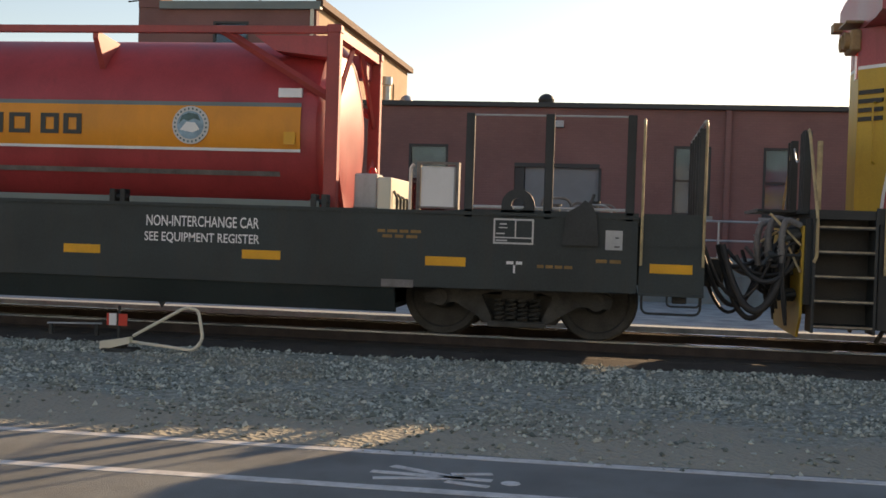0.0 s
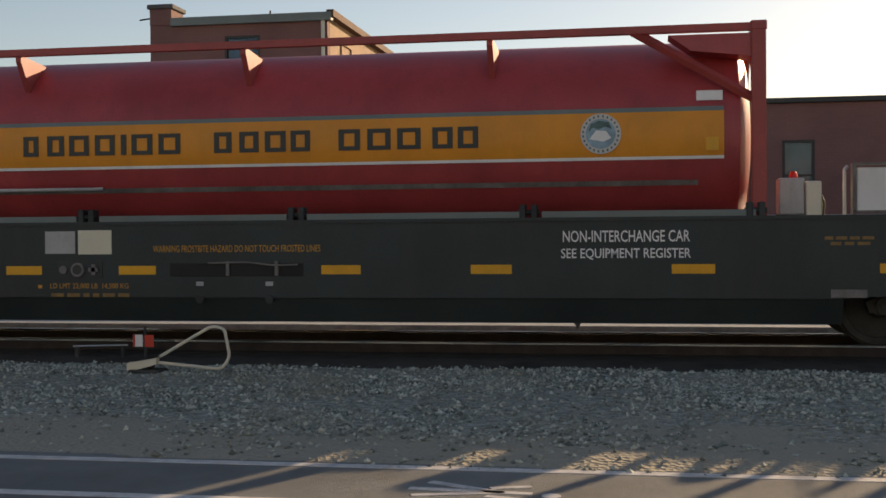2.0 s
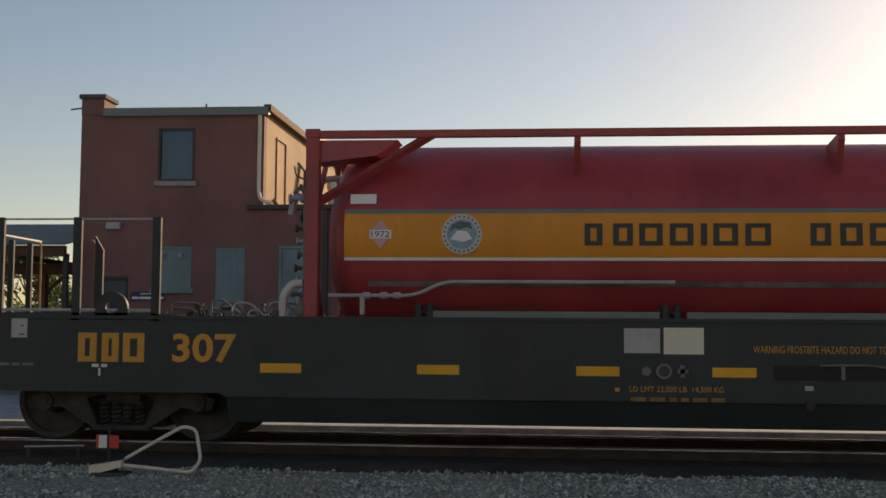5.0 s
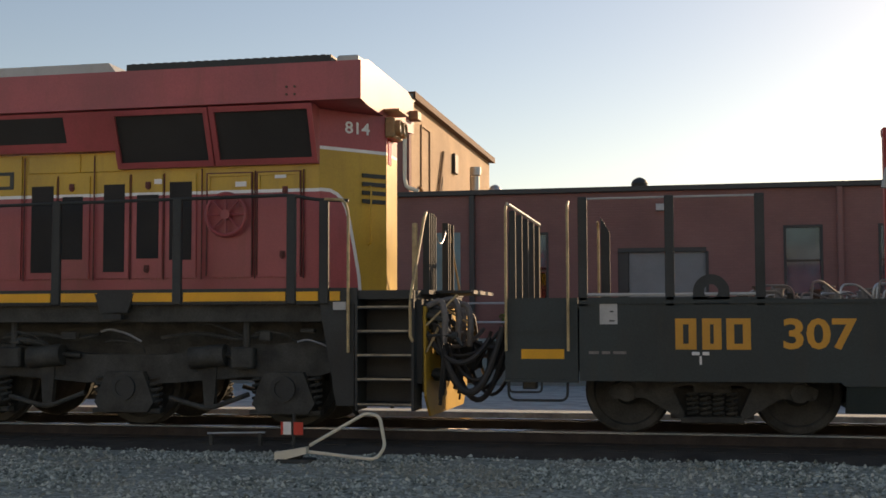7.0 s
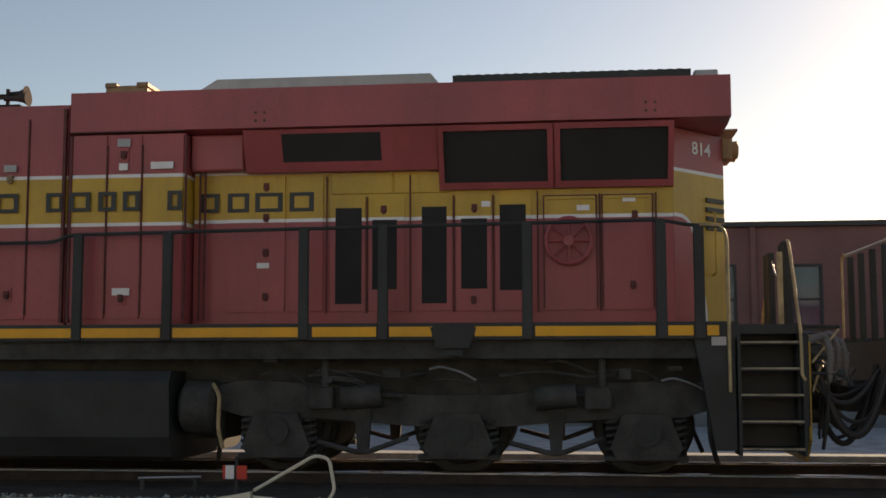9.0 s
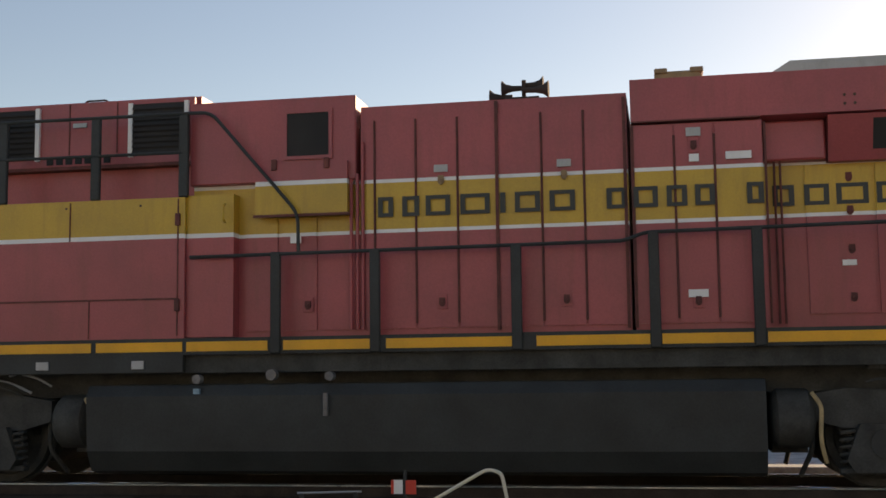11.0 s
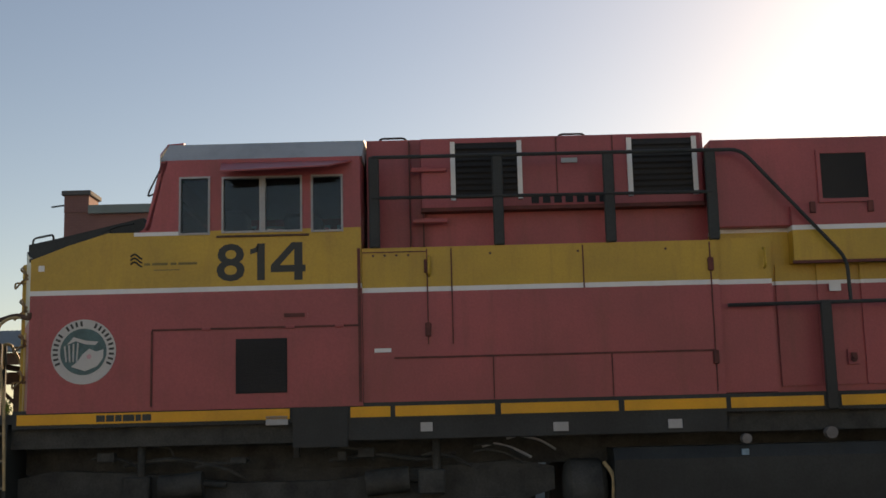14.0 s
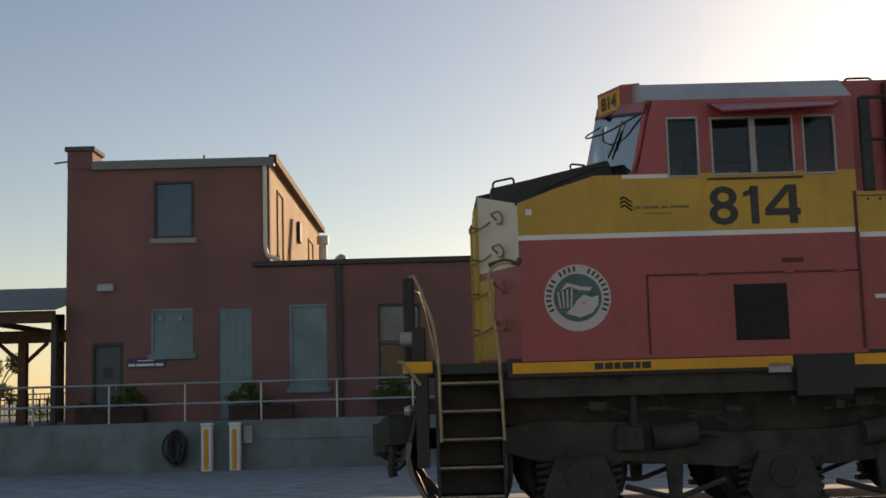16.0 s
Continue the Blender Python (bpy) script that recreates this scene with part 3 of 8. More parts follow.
def switch_stand():
    y = -2.6
    t = thing("switch_stand", (-5.4, y, -0.2), "low switch stand with white looped lever and red-white target", "switch stand")
    bm = B()
    box(bm, -5.66, -5.3, y - 0.13, y + 0.13, -0.22, -0.16, bev=0.012)
    box(bm, -5.57, -5.42, y - 0.07, y + 0.07, -0.16, -0.05, bev=0.02)
    part("base", bm, GRIME, t)
    bm = B()
    cyl(bm, (-5.51, y, -0.05), (-5.51, y, 0.3), 0.018, 10)
    part("spindle", bm, BLACK, t)
    bm = B()
    box(bm, -5.64, -5.53, y - 0.03, y - 0.02, 0.085, 0.215)
    part("target", bm, WHITE, t, "white target plate")
    bm = B()
    box(bm, -5.495, -5.395, y - 0.05, y - 0.04, 0.085, 0.215)
    part("target", bm, SAFETY, t, "red target plate")
    part("target_edge", box(B(), -5.64, -5.615, y - 0.034, y - 0.03, 0.085, 0.215), SAFETY, t)
    bm = B()
    tube(bm, bend([(-5.32, y - 0.05, -0.02), (-4.72, y - 0.05, 0.32), (-4.58, y - 0.05, 0.29), (-4.52, y - 0.05, -0.02), (-4.62, y - 0.05, -0.15), (-5.33, y - 0.05, -0.085)], 6), 0.0175, 10)
    part("lever", bm, CREAM, t, "white looped lever", smooth=True)
    bm = B()
    prism(bm, [(-5.68, -0.17), (-5.6, -0.17), (-5.34, -0.1), (-5.34, -0.03), (-5.56, -0.07), (-5.68, -0.09)], "y", y - 0.11, y - 0.02)
    part("lever_socket", bm, CREAM, t)
    bm = B()
    cyl(bm, (-6.93, -1.5, -0.03), (-6.23, -1.5, -0.01), 0.011, 8)
    part("connecting_rod", bm, GALV, t)
    bm = B()
    box(bm, -6.9, -6.86, -1.52, -1.48, -0.2, -0.035)
    part("rod_stand", bm, GRIME, t)
    bm = B()
    box(bm, -6.31, -6.27, -1.52, -1.48, -0.2, -0.018)
    part("rod_stand", bm, GRIME, t)


# ---------------- building and dock ----------------
FRONT = 19.8


def window(parent, x0, x1, z0, z1, sill=True, glass=True, board=None, bar=True):
    y = FRONT
    bm = B()
    w = 0.07
    for a, b, c, d in ((x0, x1, z1 - w, z1), (x0, x1, z0, z0 + w), (x0, x0 + w, z0 + w, z1 - w), (x1 - w, x1, z0 + w, z1 - w)):
        box(bm, a, b, y - 0.02, y + 0.1, c, d)
    win = part("window_frame", bm, board or DARKFRAME, parent)
    if board:
        bm = B()
        box(bm, x0 + w * 0.5, x1 - w * 0.5, y + 0.03, y + 0.06, z0 + w * 0.5, z1 - w * 0.5)
        for k in range(1, 4):
            zz = z0 + (z1 - z0) * k / 4
            box(bm, x0 + w, x1 - w, y + 0.024, y + 0.035, zz - 0.01, zz + 0.01)
        part("board", bm, board, win, "blue-grey painted board")
    else:
        bm = B()
        box(bm, x0 + w, x1 - w, y + 0.04, y + 0.05, z0 + w, z1 - w)
        g = part("pane", bm, GLASS, win)
        g.visible_shadow = False
        if bar:
            bm = B()
            zm = (z0 + z1) / 2
            box(bm, x0 + w, x1 - w, y + 0.025, y + 0.065, zm - 0.03, zm + 0.03)
            part("glazing_bar", bm, DARKFRAME, win)
    if sill:
        bm = B()
        box(bm, x0 - 0.09, x1 + 0.09, y - 0.09, y + 0.05, z0 - 0.15, z0 - 0.002, bev=0.01)
        part("window_sill", bm, board or SILLM, win)


def wall_with_holes(bm, x0, x1, z0, z1, y0, y1, holes):
    """A wall that faces -y, with openings right through it."""
    xs = sorted({x0, x1} | {v for h in holes for v in h[:2]})
    zs = sorted({z0, z1} | {v for h in holes for v in h[2:]})
    solid = {(i, j): not any(h[0] <= (xs[i] + xs[i + 1]) / 2 <= h[1] and h[2] <= (zs[j] + zs[j + 1]) / 2 <= h[3] for h in holes) for i in range(len(xs) - 1) for j in range(len(zs) - 1)}
    made = {}

    def v(i, j, y):
        if (i, j, y) not in made:
            made[i, j, y] = bm.verts.new((xs[i], y, zs[j]))
        return made[i, j, y]
    for (i, j), full in solid.items():
        if not full:
            continue
        for y in (y0, y1):
            bm.faces.new((v(i, j, y), v(i + 1, j, y), v(i + 1, j + 1, y), v(i, j + 1, y)))
        for di, dj, p, q in ((-1, 0, (i, j), (i, j + 1)), (1, 0, (i + 1, j), (i + 1, j + 1)), (0, -1, (i, j), (i + 1, j)), (0, 1, (i, j + 1), (i + 1, j + 1))):
            if not solid.get((i + di, j + dj), False):
                bm.faces.new((v(*p, y0), v(*q, y0), v(*q, y1), v(*p, y1)))


def wall_light(parent, x0, x1, z0, z1):
    bm = B()
    prism(bm, [(FRONT - 0.002, z0), (FRONT - 0.16, z0 + 0.02), (FRONT - 0.16, z1 - 0.06), (FRONT - 0.09, z1), (FRONT - 0.002, z1)], "x", x0, x1)
    part("wall_light", bm, GREY, parent, "pale grey box wall light")


def building():
    b = thing("brick_building", (-6, 27, -0.6), "painted brown-red brick depot with a two-storey tower and low wing", "building")
    y, t = FRONT, 0.3
    tower = [(-12.87, -11.74, 5.83, 7.46), (-12.93, -11.77, 2.58, 3.84), (-11.04, -10.13, 0.75, 3.83), (-14.58, -13.71, 0.75, 2.94)]
    low = [(-9.08, -8.04, 1.55, 3.86), (-6.61, -5.42, 1.55, 3.82), (-3.42, -0.92, 0.75, 3.26), (1.2, 2.26, 1.9, 3.9), (3.73, 4.62, 1.9, 3.9)]
    bm = B()
    wall_with_holes(bm, -15.31, -9.6, -0.6, 7.88, y, y + t, tower)
    part("wall", bm, BRICK, b, "painted brick tower front")
    bm = B()
    box(bm, -9.9, -9.6, y + t, 34.5, -0.6, 7.95)
    part("wall", bm, TANBRICK, b, "bare buff brick tower side")
    bm = B()
    box(bm, -15.31, -15.0, y + t, 34.5, -0.6, 8.2)
    box(bm, -15.0, -9.9, 34.2, 34.5, -0.6, 8.0)
    part("wall", bm, BRICK, b)
    bm = B()
    box(bm, -15.31, -14.6, y - 0.03, y + 0.9, 7.88, 8.38)
    part("corner_parapet", bm, BRICK, b)
    bm = B()
    box(bm, -15.38, -14.53, y - 0.1, y + 1.0, 8.38, 8.52, bev=0.02)
    part("parapet_cap", bm, ROOFM, b)
    bm = B()
    prism(bm, [(y - 0.16, 7.82), (y - 0.16, 8.06), (y + 0.2, 8.14), (y + 0.2, 7.9), (y - 0.01, 7.82)], "x", -14.58, -9.45)
    part("fascia", bm, FASCIA, b, "grey-green metal roof edge")
    bm = B()
    box(bm, -9.6, -9.38, y - 0.1, 34.7, 7.93, 8.14)
    part("eaves_board", bm, WOODP, b, "brown eaves board on the tower side")
    bm = B()
    box(bm, -15.0, -9.6, y + 0.25, 34.2, 7.95, 8.02)
    part("roof", bm, ROOFM, b)
    # low wing
    bm = B()
    wall_with_holes(bm, -9.6, 16.0, -0.6, 4.98, y, y + t, low)
    part("wall", bm, BRICK, b, "painted brick wing front")
    bm = B()
    box(bm, 15.7, 16.0, y + t, 33, -0.6, 4.98)
    box(bm, -9.6, 15.7, 32.7, 33, -0.6, 4.98)
    part("wall", bm, BRICK, b)
    bm = B()
    box(bm, -9.58, 16.1, y + 0.1, 33, 4.98, 5.06)
    part("roof", bm, ROOFM, b)
    bm = B()
    box(bm, -10.08, 16.1, y - 0.14, y + 0.1, 4.95, 5.1, bev=0.015)
    part("roof_edge", bm, DARKFRAME, b, "dark metal roof edge")
    # near-black sheets paint the shade of unlit rooms behind the openings
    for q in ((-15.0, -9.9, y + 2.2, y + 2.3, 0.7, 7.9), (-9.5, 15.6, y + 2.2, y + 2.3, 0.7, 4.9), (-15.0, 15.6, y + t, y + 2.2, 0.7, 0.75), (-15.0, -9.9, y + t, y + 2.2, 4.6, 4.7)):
        part("room_shade_sheet", box(B(), *q), UNLITROOM, b)
    window(b, *tower[0], bar=False)
    # blue sheet behind the pane paints the sky's reflection
    bm = B()
    box(bm, -12.82, -11.79, y + 0.12, y + 0.13, 5.88, 7.41)
    part("reflection_sheet", bm, BLUEREFLECT, b, "dark blue sheet painting the sky's reflection in the pane")
    window(b, *tower[1], board=BOARD)
    window(b, *low[0], board=BOARD)
    for w in low[1:2] + low[3:]:
        window(b, *w)
    # grey-blue sheets give these panes the colour of reflected sky
    for x0, x1, z0, z1 in low[3:]:
        part("reflection_sheet", box(B(), x0 + 0.06, x1 - 0.06, y + 0.12, y + 0.13, z0 + 0.06, z1 - 0.06), GREYREFLECT, b, "grey-blue sheet painting the sky's reflection in the pane")
    # upper half of the first wing window: a sheet paints the reflection there
    x0, x1, z0, z1 = low[1]
    part("reflection_sheet", box(B(), x0 + 0.06, x1 - 0.06, y + 0.12, y + 0.13, z0 + 0.55 * (z1 - z0), z1 - 0.06), GREYREFLECT, b, "grey-blue sheet painting a reflection in the upper pane")
    # tall boarded opening
    bm = B()
    x0, x1, z0, z1 = tower[2]
    box(bm, x0, x1, y + 0.04, y + 0.08, z0, z1)
    for k in range(1, 4):
        box(bm, x0 + 0.25 * k * (x1 - x0) - 0.006, x0 + 0.25 * k * (x1 - x0) + 0.006, y + 0.03, y + 0.04, z0, z1)
    part("boarded_door", bm, BOARD, b, "blue-grey boarded doorway")
    # entrance door
    x0, x1, z0, z1 = tower[3]
    bm = B()
    for a, c, d, e in ((x0, x0 + 0.08, z0, z1), (x1 - 0.08, x1, z0, z1), (x0 + 0.08, x1 - 0.08, z1 - 0.1, z1)):
        box(bm, a, c, y - 0.01, y + 0.15, d, e)
    fr = part("door_frame", bm, DARKFRAME, b)
    bm = B()
    box(bm, x0 + 0.08, x1 - 0.08, y + 0.08, y + 0.13, z0, z1 - 0.1)
    part("door", bm, DOORM, fr, "dark grey-green entrance door")
    bm = B()
    box(bm, x0 + 0.3, x0 + 0.56, y + 0.07, y + 0.085, 1.95, 2.25)
    part("door_light", bm, DARKFRAME, fr)
    bm = B()
    tube(bm, bend([(x1 - 0.2, y + 0.08, 1.6), (x1 - 0.2, y + 0.03, 1.6), (x1 - 0.2, y + 0.03, 1.8), (x1 - 0.2, y + 0.08, 1.8)]), 0.012)
    part("door_handle", bm, GALV, fr)
    # roller door
    x0, x1, z0, z1 = low[2]
    rd = part("roller_door", box(B(), x0 + 0.32, x1 - 0.02, y + 0.12, y + 0.14, z0, z1 - 0.06), ROLLER, b, "grey slatted roller door")
    for k in range(24):
        zz = z0 + k * 0.1
        part("slat", box(B(), x0 + 0.32, x1 - 0.02, y + 0.1, y + 0.12, zz, zz + 0.09), ROLLER, rd)
    bm = B()
    box(bm, x0, x0 + 0.3, y + 0.05, y + 0.12, z0, z1)
    box(bm, x0, x1, y - 0.02, y + 0.05, z1 - 0.06, z1 + 0.06)
    box(bm, x1 - 0.02, x1 + 0.06, y - 0.02, y + 0.05, z0, z1 - 0.06)
    part("roller_door_frame", bm, DARKFRAME, b)
    wall_light(b, -14.4, -13.97, 4.36, 4.58)
    wall_light(b, -2.31, -2.0, 4.37, 4.58)
    for x in (-12.66, -12.1):
        bm = B()
        cyl(bm, (x, y + 0.02, 3.62), (x, y - 0.12, 3.55), 0.06, 12)
        part("spot_light", bm, GREY, b)
    for x in (-7.68, 2.72):
        bm = B()
        box(bm, x - 0.08, x + 0.08, y - 0.12, y - 0.002, 0.72, 4.95, bev=0.01)
        part("downpipe", bm, BRICK if x > 0 else DARKFRAME, b)
    bm = B()
    tube(bm, bend([(-9.72, y - 0.08, 7.82), (-9.72, y - 0.08, 5.5), (-9.66, y - 0.08, 5.25), (-9.3, y - 0.05, 5.12)]), 0.06, 8)
    part("downpipe", bm, CREAM, b, "pale downpipe at the tower corner", smooth=True)
    # tower side: blind openings, vent, ladder pipe
    xw = -9.6
    for y0, y1, z0, z1 in ((21.3, 22.6, 5.3, 7.4), (30.0, 31.6, 5.4, 7.1)):
        bm = B()
        for a, c, d, e in ((y0, y1, z1 - 0.05, z1), (y0, y0 + 0.05, z0, z1 - 0.05), (y1 - 0.05, y1, z0, z1 - 0.05)):
            box(bm, xw, xw + 0.05, a, c, d, e)
        part("blind_window", bm, TANBRICK, b)
    bm = B()
    box(bm, xw, xw + 0.12, 26.4, 27.0, 6.5, 7.2, bev=0.02)
    part("side_vent", bm, DARKFRAME, b)
    bm = B()
    tube(bm, [(xw + 0.06, 23.6, 5.1), (xw + 0.06, 24.6, 7.0)], 0.05, 8)
    part("side_pipe", bm, TANBRICK, b)
    bm = B()
    tube(bm, [(xw + 0.06, 21.0, 5.4), (xw + 0.06, 21.9, 5.15)], 0.05, 8)
    part("side_pipe", bm, TANBRICK, b)
    # roof vents
    bm = B()
    cyl(bm, (-8.68, 26, 5.06), (-8.68, 26, 6.3), 0.14, 14)
    cyl(bm, (-8.68, 26, 6.34), (-8.68, 26, 6.62), 0.2, 14)
    part("roof_pipe", bm, GALV, b, smooth=True)
    for x, yy, s in ((-3.0, 26, 0.26), (-8.15, 27, 0.22)):
        bm = B()
        lathe(bm, [(5.0, s * 0.7), (5.75, s * 0.7), (5.8, s), (5.9, s * 1.1), (6.02, s * 0.85), (6.1, s * 0.3)], (x, yy, 0), "z", 16)
        part("turbine_vent", bm, DARKFRAME if x > -5 else GALV, b, smooth=True)
    bm = B()
    cyl(bm, (-11.5, y + 0.3, 8.0), (-11.5, y + 0.3, 8.25), 0.03, 8)
    part("roof_pin", bm, DARKFRAME, b)
    bm = B()
    cyl(bm, (-15.75, y + 0.2, 8.1), (-15.31, y + 0.2, 8.15), 0.025, 8)
    part("wall_bracket", bm, DARKFRAME, b)
    # name sign: plain bars stand for the words
    bm = B()
    box(bm, -13.59, -12.55, y - 0.05, y - 0.002, 2.22, 2.48)
    s = part("sign_board", bm, NAVY, b, "navy sign board with white lines of writing")
    bars([(-13.3, -12.85)], y - 0.05, 2.4, 2.43, WHITE, s)
    bars([(-13.56, -13.36), (-13.33, -12.83), (-12.8, -12.58)], y - 0.05, 2.26, 2.33, WHITE, s)


def dock():
    bm = B()
    box(bm, -40, 16, 18.5, FRONT, -0.65, 0.72)
    box(bm, -40, -15.4, FRONT, 34, -0.65, 0.72)
    # poured ledge along the face
    box(bm, -9.75, 16, 18.47, 18.5, 0.2, 0.235, bev=0.008)
    single("loading_dock", bm, CONCRETE, "weathered grey concrete loading dock wall", "loading dock", kind="structure")
    r = thing("dock_railing", (-9, 18.65, 0.72), "grey pipe handrail along the dock edge", "railing")
    y = 18.65
    for z in (1.74, 1.2):
        bm = B()
        cyl(bm, (-26, y, z), (12, y, z), 0.03, 8)
        part("rail", bm, GALV, r)
    for k in range(19):
        bm = B()
        cyl(bm, (-25.96 + 2.03 * k, y, 0.72), (-25.96 + 2.03 * k, y, 1.74), 0.03, 8)
        part("post", bm, GALV, r)
    for x in (-11.08, -10.34):
        t = thing("bollard", (x, 18.2, -0.6), "white square bollard with a yellow reflector strip", "bollard", "bollards by the dock")
        bm = B()
        box(bm, x - 0.14, x + 0.14, 18.06, 18.34, -0.6, 0.6, bev=0.02)
        box(bm, x - 0.16, x + 0.16, 18.04, 18.36, 0.6, 0.68, bev=0.02)
        part("post", bm, WHITE, t)
        bm = B()
        box(bm, x - 0.06, x + 0.06, 18.052, 18.062, -0.52, 0.52)
        part("reflector", bm, STRIPE, t)
    bm = B()
    rc = random.Random(6)
    loop = []
    for k in range(11):
        a, b, dx, dz = rc.uniform(0.1, 0.29), rc.uniform(0.22, 0.48), rc.uniform(-0.06, 0.06), rc.uniform(-0.07, 0.07)
        loop += [(-11.93 + dx + a * math.cos(2 * math.pi * q / 18), 18.45 - 0.028 * k - 0.0015 * q, 0.05 + dz + b * math.sin(2 * math.pi * q / 18)) for q in range(18)]
    tube(bm, loop, 0.034, 7)
    single("hose_coil", bm, RUBBER, "dark coiled hose hung on the dock wall", "hose", smooth=True)
    bm = B()
    box(bm, -10.16, -9.93, 18.4, 18.5, 0.12, 0.58, bev=0.01)
    single("utility_box", bm, GREY, "pale grey metal box on the dock wall", "utility box")
    rnd = random.Random(8)
    for x0, x1, kind in ((-14.8, -13.95, 0), (-13.9, -12.96, 1), (-10.65, -9.85, 1), (-9.78, -8.92, 0), (-6.65, -5.85, 1), (-5.8, -5.0, 0)):
        t = thing("planter", ((x0 + x1) / 2, 19.25, 0.72), "dark rectangular planter box with leafy green plant" if kind else "dark rectangular planter box on the dock", "planter", "planters on the dock")
        bm = B()
        box(bm, x0, x1, 19.05, 19.5, 0.72, 1.1, bev=0.015)
        tr = part("trough", bm, TROUGH, t)
        part("rim", box(B(), x0 - 0.015, x1 + 0.015, 19.035, 19.05, 1.05, 1.11), TROUGH, tr)
        leaves("plant", t, [((x0 + x1) / 2 + dx, 19.27, 1.3 + dz, q) for dx, dz, q in ((0, 0.12, 0.3), (-0.3, 0, 0.24), (0.3, 0.02, 0.25), (0.1, 0.3, 0.2))] if kind else [((x0 + x1) / 2 - 0.3, 19.27, 1.2, 0.15)], 420 if kind else 90, 0.07, LEAF2, rnd.random())


def leaves(name, parent, clumps, n, size, material, seed):
    """Many small leaf blades scattered in uneven clumps (x, y, z, radius)."""
    rnd = np.random.RandomState(int(seed * 1e6) % 99991)
    k = rnd.randint(0, len(clumps), n)
    c = np.array(clumps)[k]
    d = rnd.normal(size=(n, 3))
    d /= np.linalg.norm(d, axis=1)[:, None]
    p = c[:, :3] + d * (c[:, 3] * rnd.uniform(0.35, 1.05, n))[:, None] * np.array([1, 1, 0.85])
    u = rnd.normal(size=(n, 3))
    u /= np.linalg.norm(u, axis=1)[:, None]
    w = np.cross(u, rnd.normal(size=(n, 3)))
    w /= np.linalg.norm(w, axis=1)[:, None]
    s = size * rnd.uniform(0.6, 1.4, n)[:, None]
    v = np.stack([p - u * s, p + w * s * 0.45, p + u * s, p - w * s * 0.45], 1) - np.array(ORIGIN[parent.name])
    me = bpy.data.meshes.new(name)
    me.from_pydata(v.reshape(-1, 3).tolist(), [], (np.arange(n)[:, None] * 4 + np.arange(4)).tolist())
    me.materials.append(material)
    o = new(name, me)
    o.parent = parent
    return o


def canopy():
    t = thing("canopy", (-20, 22, 0.72), "open shelter with a dark corrugated metal roof on timber posts", "shelter")
    bm = B()
    for k in range(78):
        x = -27 + k * 0.15
        prism(bm, [(x, 0), (x + 0.04, 0.03), (x + 0.11, 0.03), (x + 0.15, 0), (x + 0.15, -0.02), (x, -0.02)], "y", 0, 6.0)
    bmesh.ops.remove_doubles(bm, verts=bm.verts, dist=0.001)
    bmesh.ops.rotate(bm, verts=bm.verts, matrix=Matrix.Rotation(radians(10.8), 3, "X"))
    bmesh.ops.translate(bm, verts=bm.verts, vec=(0, 18.8, 3.84))
    part("roof", bm, FASCIA, t, "grey corrugated metal roof sheet")
    for y0, z0, z1 in ((19.0, 3.5, 3.82), (24.2, 4.4, 4.72), (20.9, 3.05, 3.4)):
        part("beam", box(B(), -27, -15.4, y0, y0 + 0.2, z0, z1), WOODP, t)
    for x in (-24.5, -20.7, -16.9):
        for y in (21.0, 24.3):
            bm = B()
            box(bm, x - 0.12, x + 0.12, y - 0.12, y + 0.12, 0.72, 3.05 if y < 22 else 4.1, bev=0.015)
            part("post", bm, WOODP, t)
        for q in (-1, 1):
            bm = B()
            tube(bm, [(x + q * 0.1, 21, 2.5), (x + q * 0.7, 21, 3.05)], 0.06, 6)
            part("brace", bm, WOODP, t)
    for x in (-24.5, -20.7, -16.9):
        part("joist", box(B(), x - 0.07, x + 0.07, 19.0, 24.3, 3.42, 3.56), WOODP, t)
    bm = B()
    box(bm, -15.56, -15.42, 19.3, 19.45, 0.72, 3.6)
    part("post", bm, DARKFRAME, t)
    for x in (-19.4, -18.2, -17.3):
        q = thing("patio_table", (x, 23, 0.72), "tall dark metal patio table with slatted top", "table", "patio tables")
        bm = B()
        for k in range(5):
            box(bm, x - 0.4 + 0.165 * k, x - 0.27 + 0.165 * k, 22.6, 23.4, 1.42, 1.46)
        part("tabletop", bm, BLACK, q)
        for dx in (-0.36, 0.36):
            for yy in (22.65, 23.35):
                bm = B()
                cyl(bm, (x + dx, yy, 0.72), (x + dx * 0.9, yy, 1.42), 0.025, 8)
                part("leg", bm, BLACK, q)
    f = thing("patio_fence", (-20, 33.5, 0.72), "dark metal picket fence at the back of the patio", "fence")
    for z in (0.85, 1.65):
        bm = B()
        box(bm, -36, -15.5, 33.48, 33.52, z, z + 0.05)
        part("rail", bm, BLACK, f)
    bm = B()
    box(bm, -0.012, 0.012, -0.012, 0.012, 0, 0.95)
    me = bpy.data.meshes.new("picket")
    bm.to_mesh(me)
    bm.free()
    me.materials.append(BLACK)
    for k in range(130):
        o = new("picket", me)
        o.parent = f
        o.location = (-35.9 + 20 + 0.155 * k, 0, 0.02)


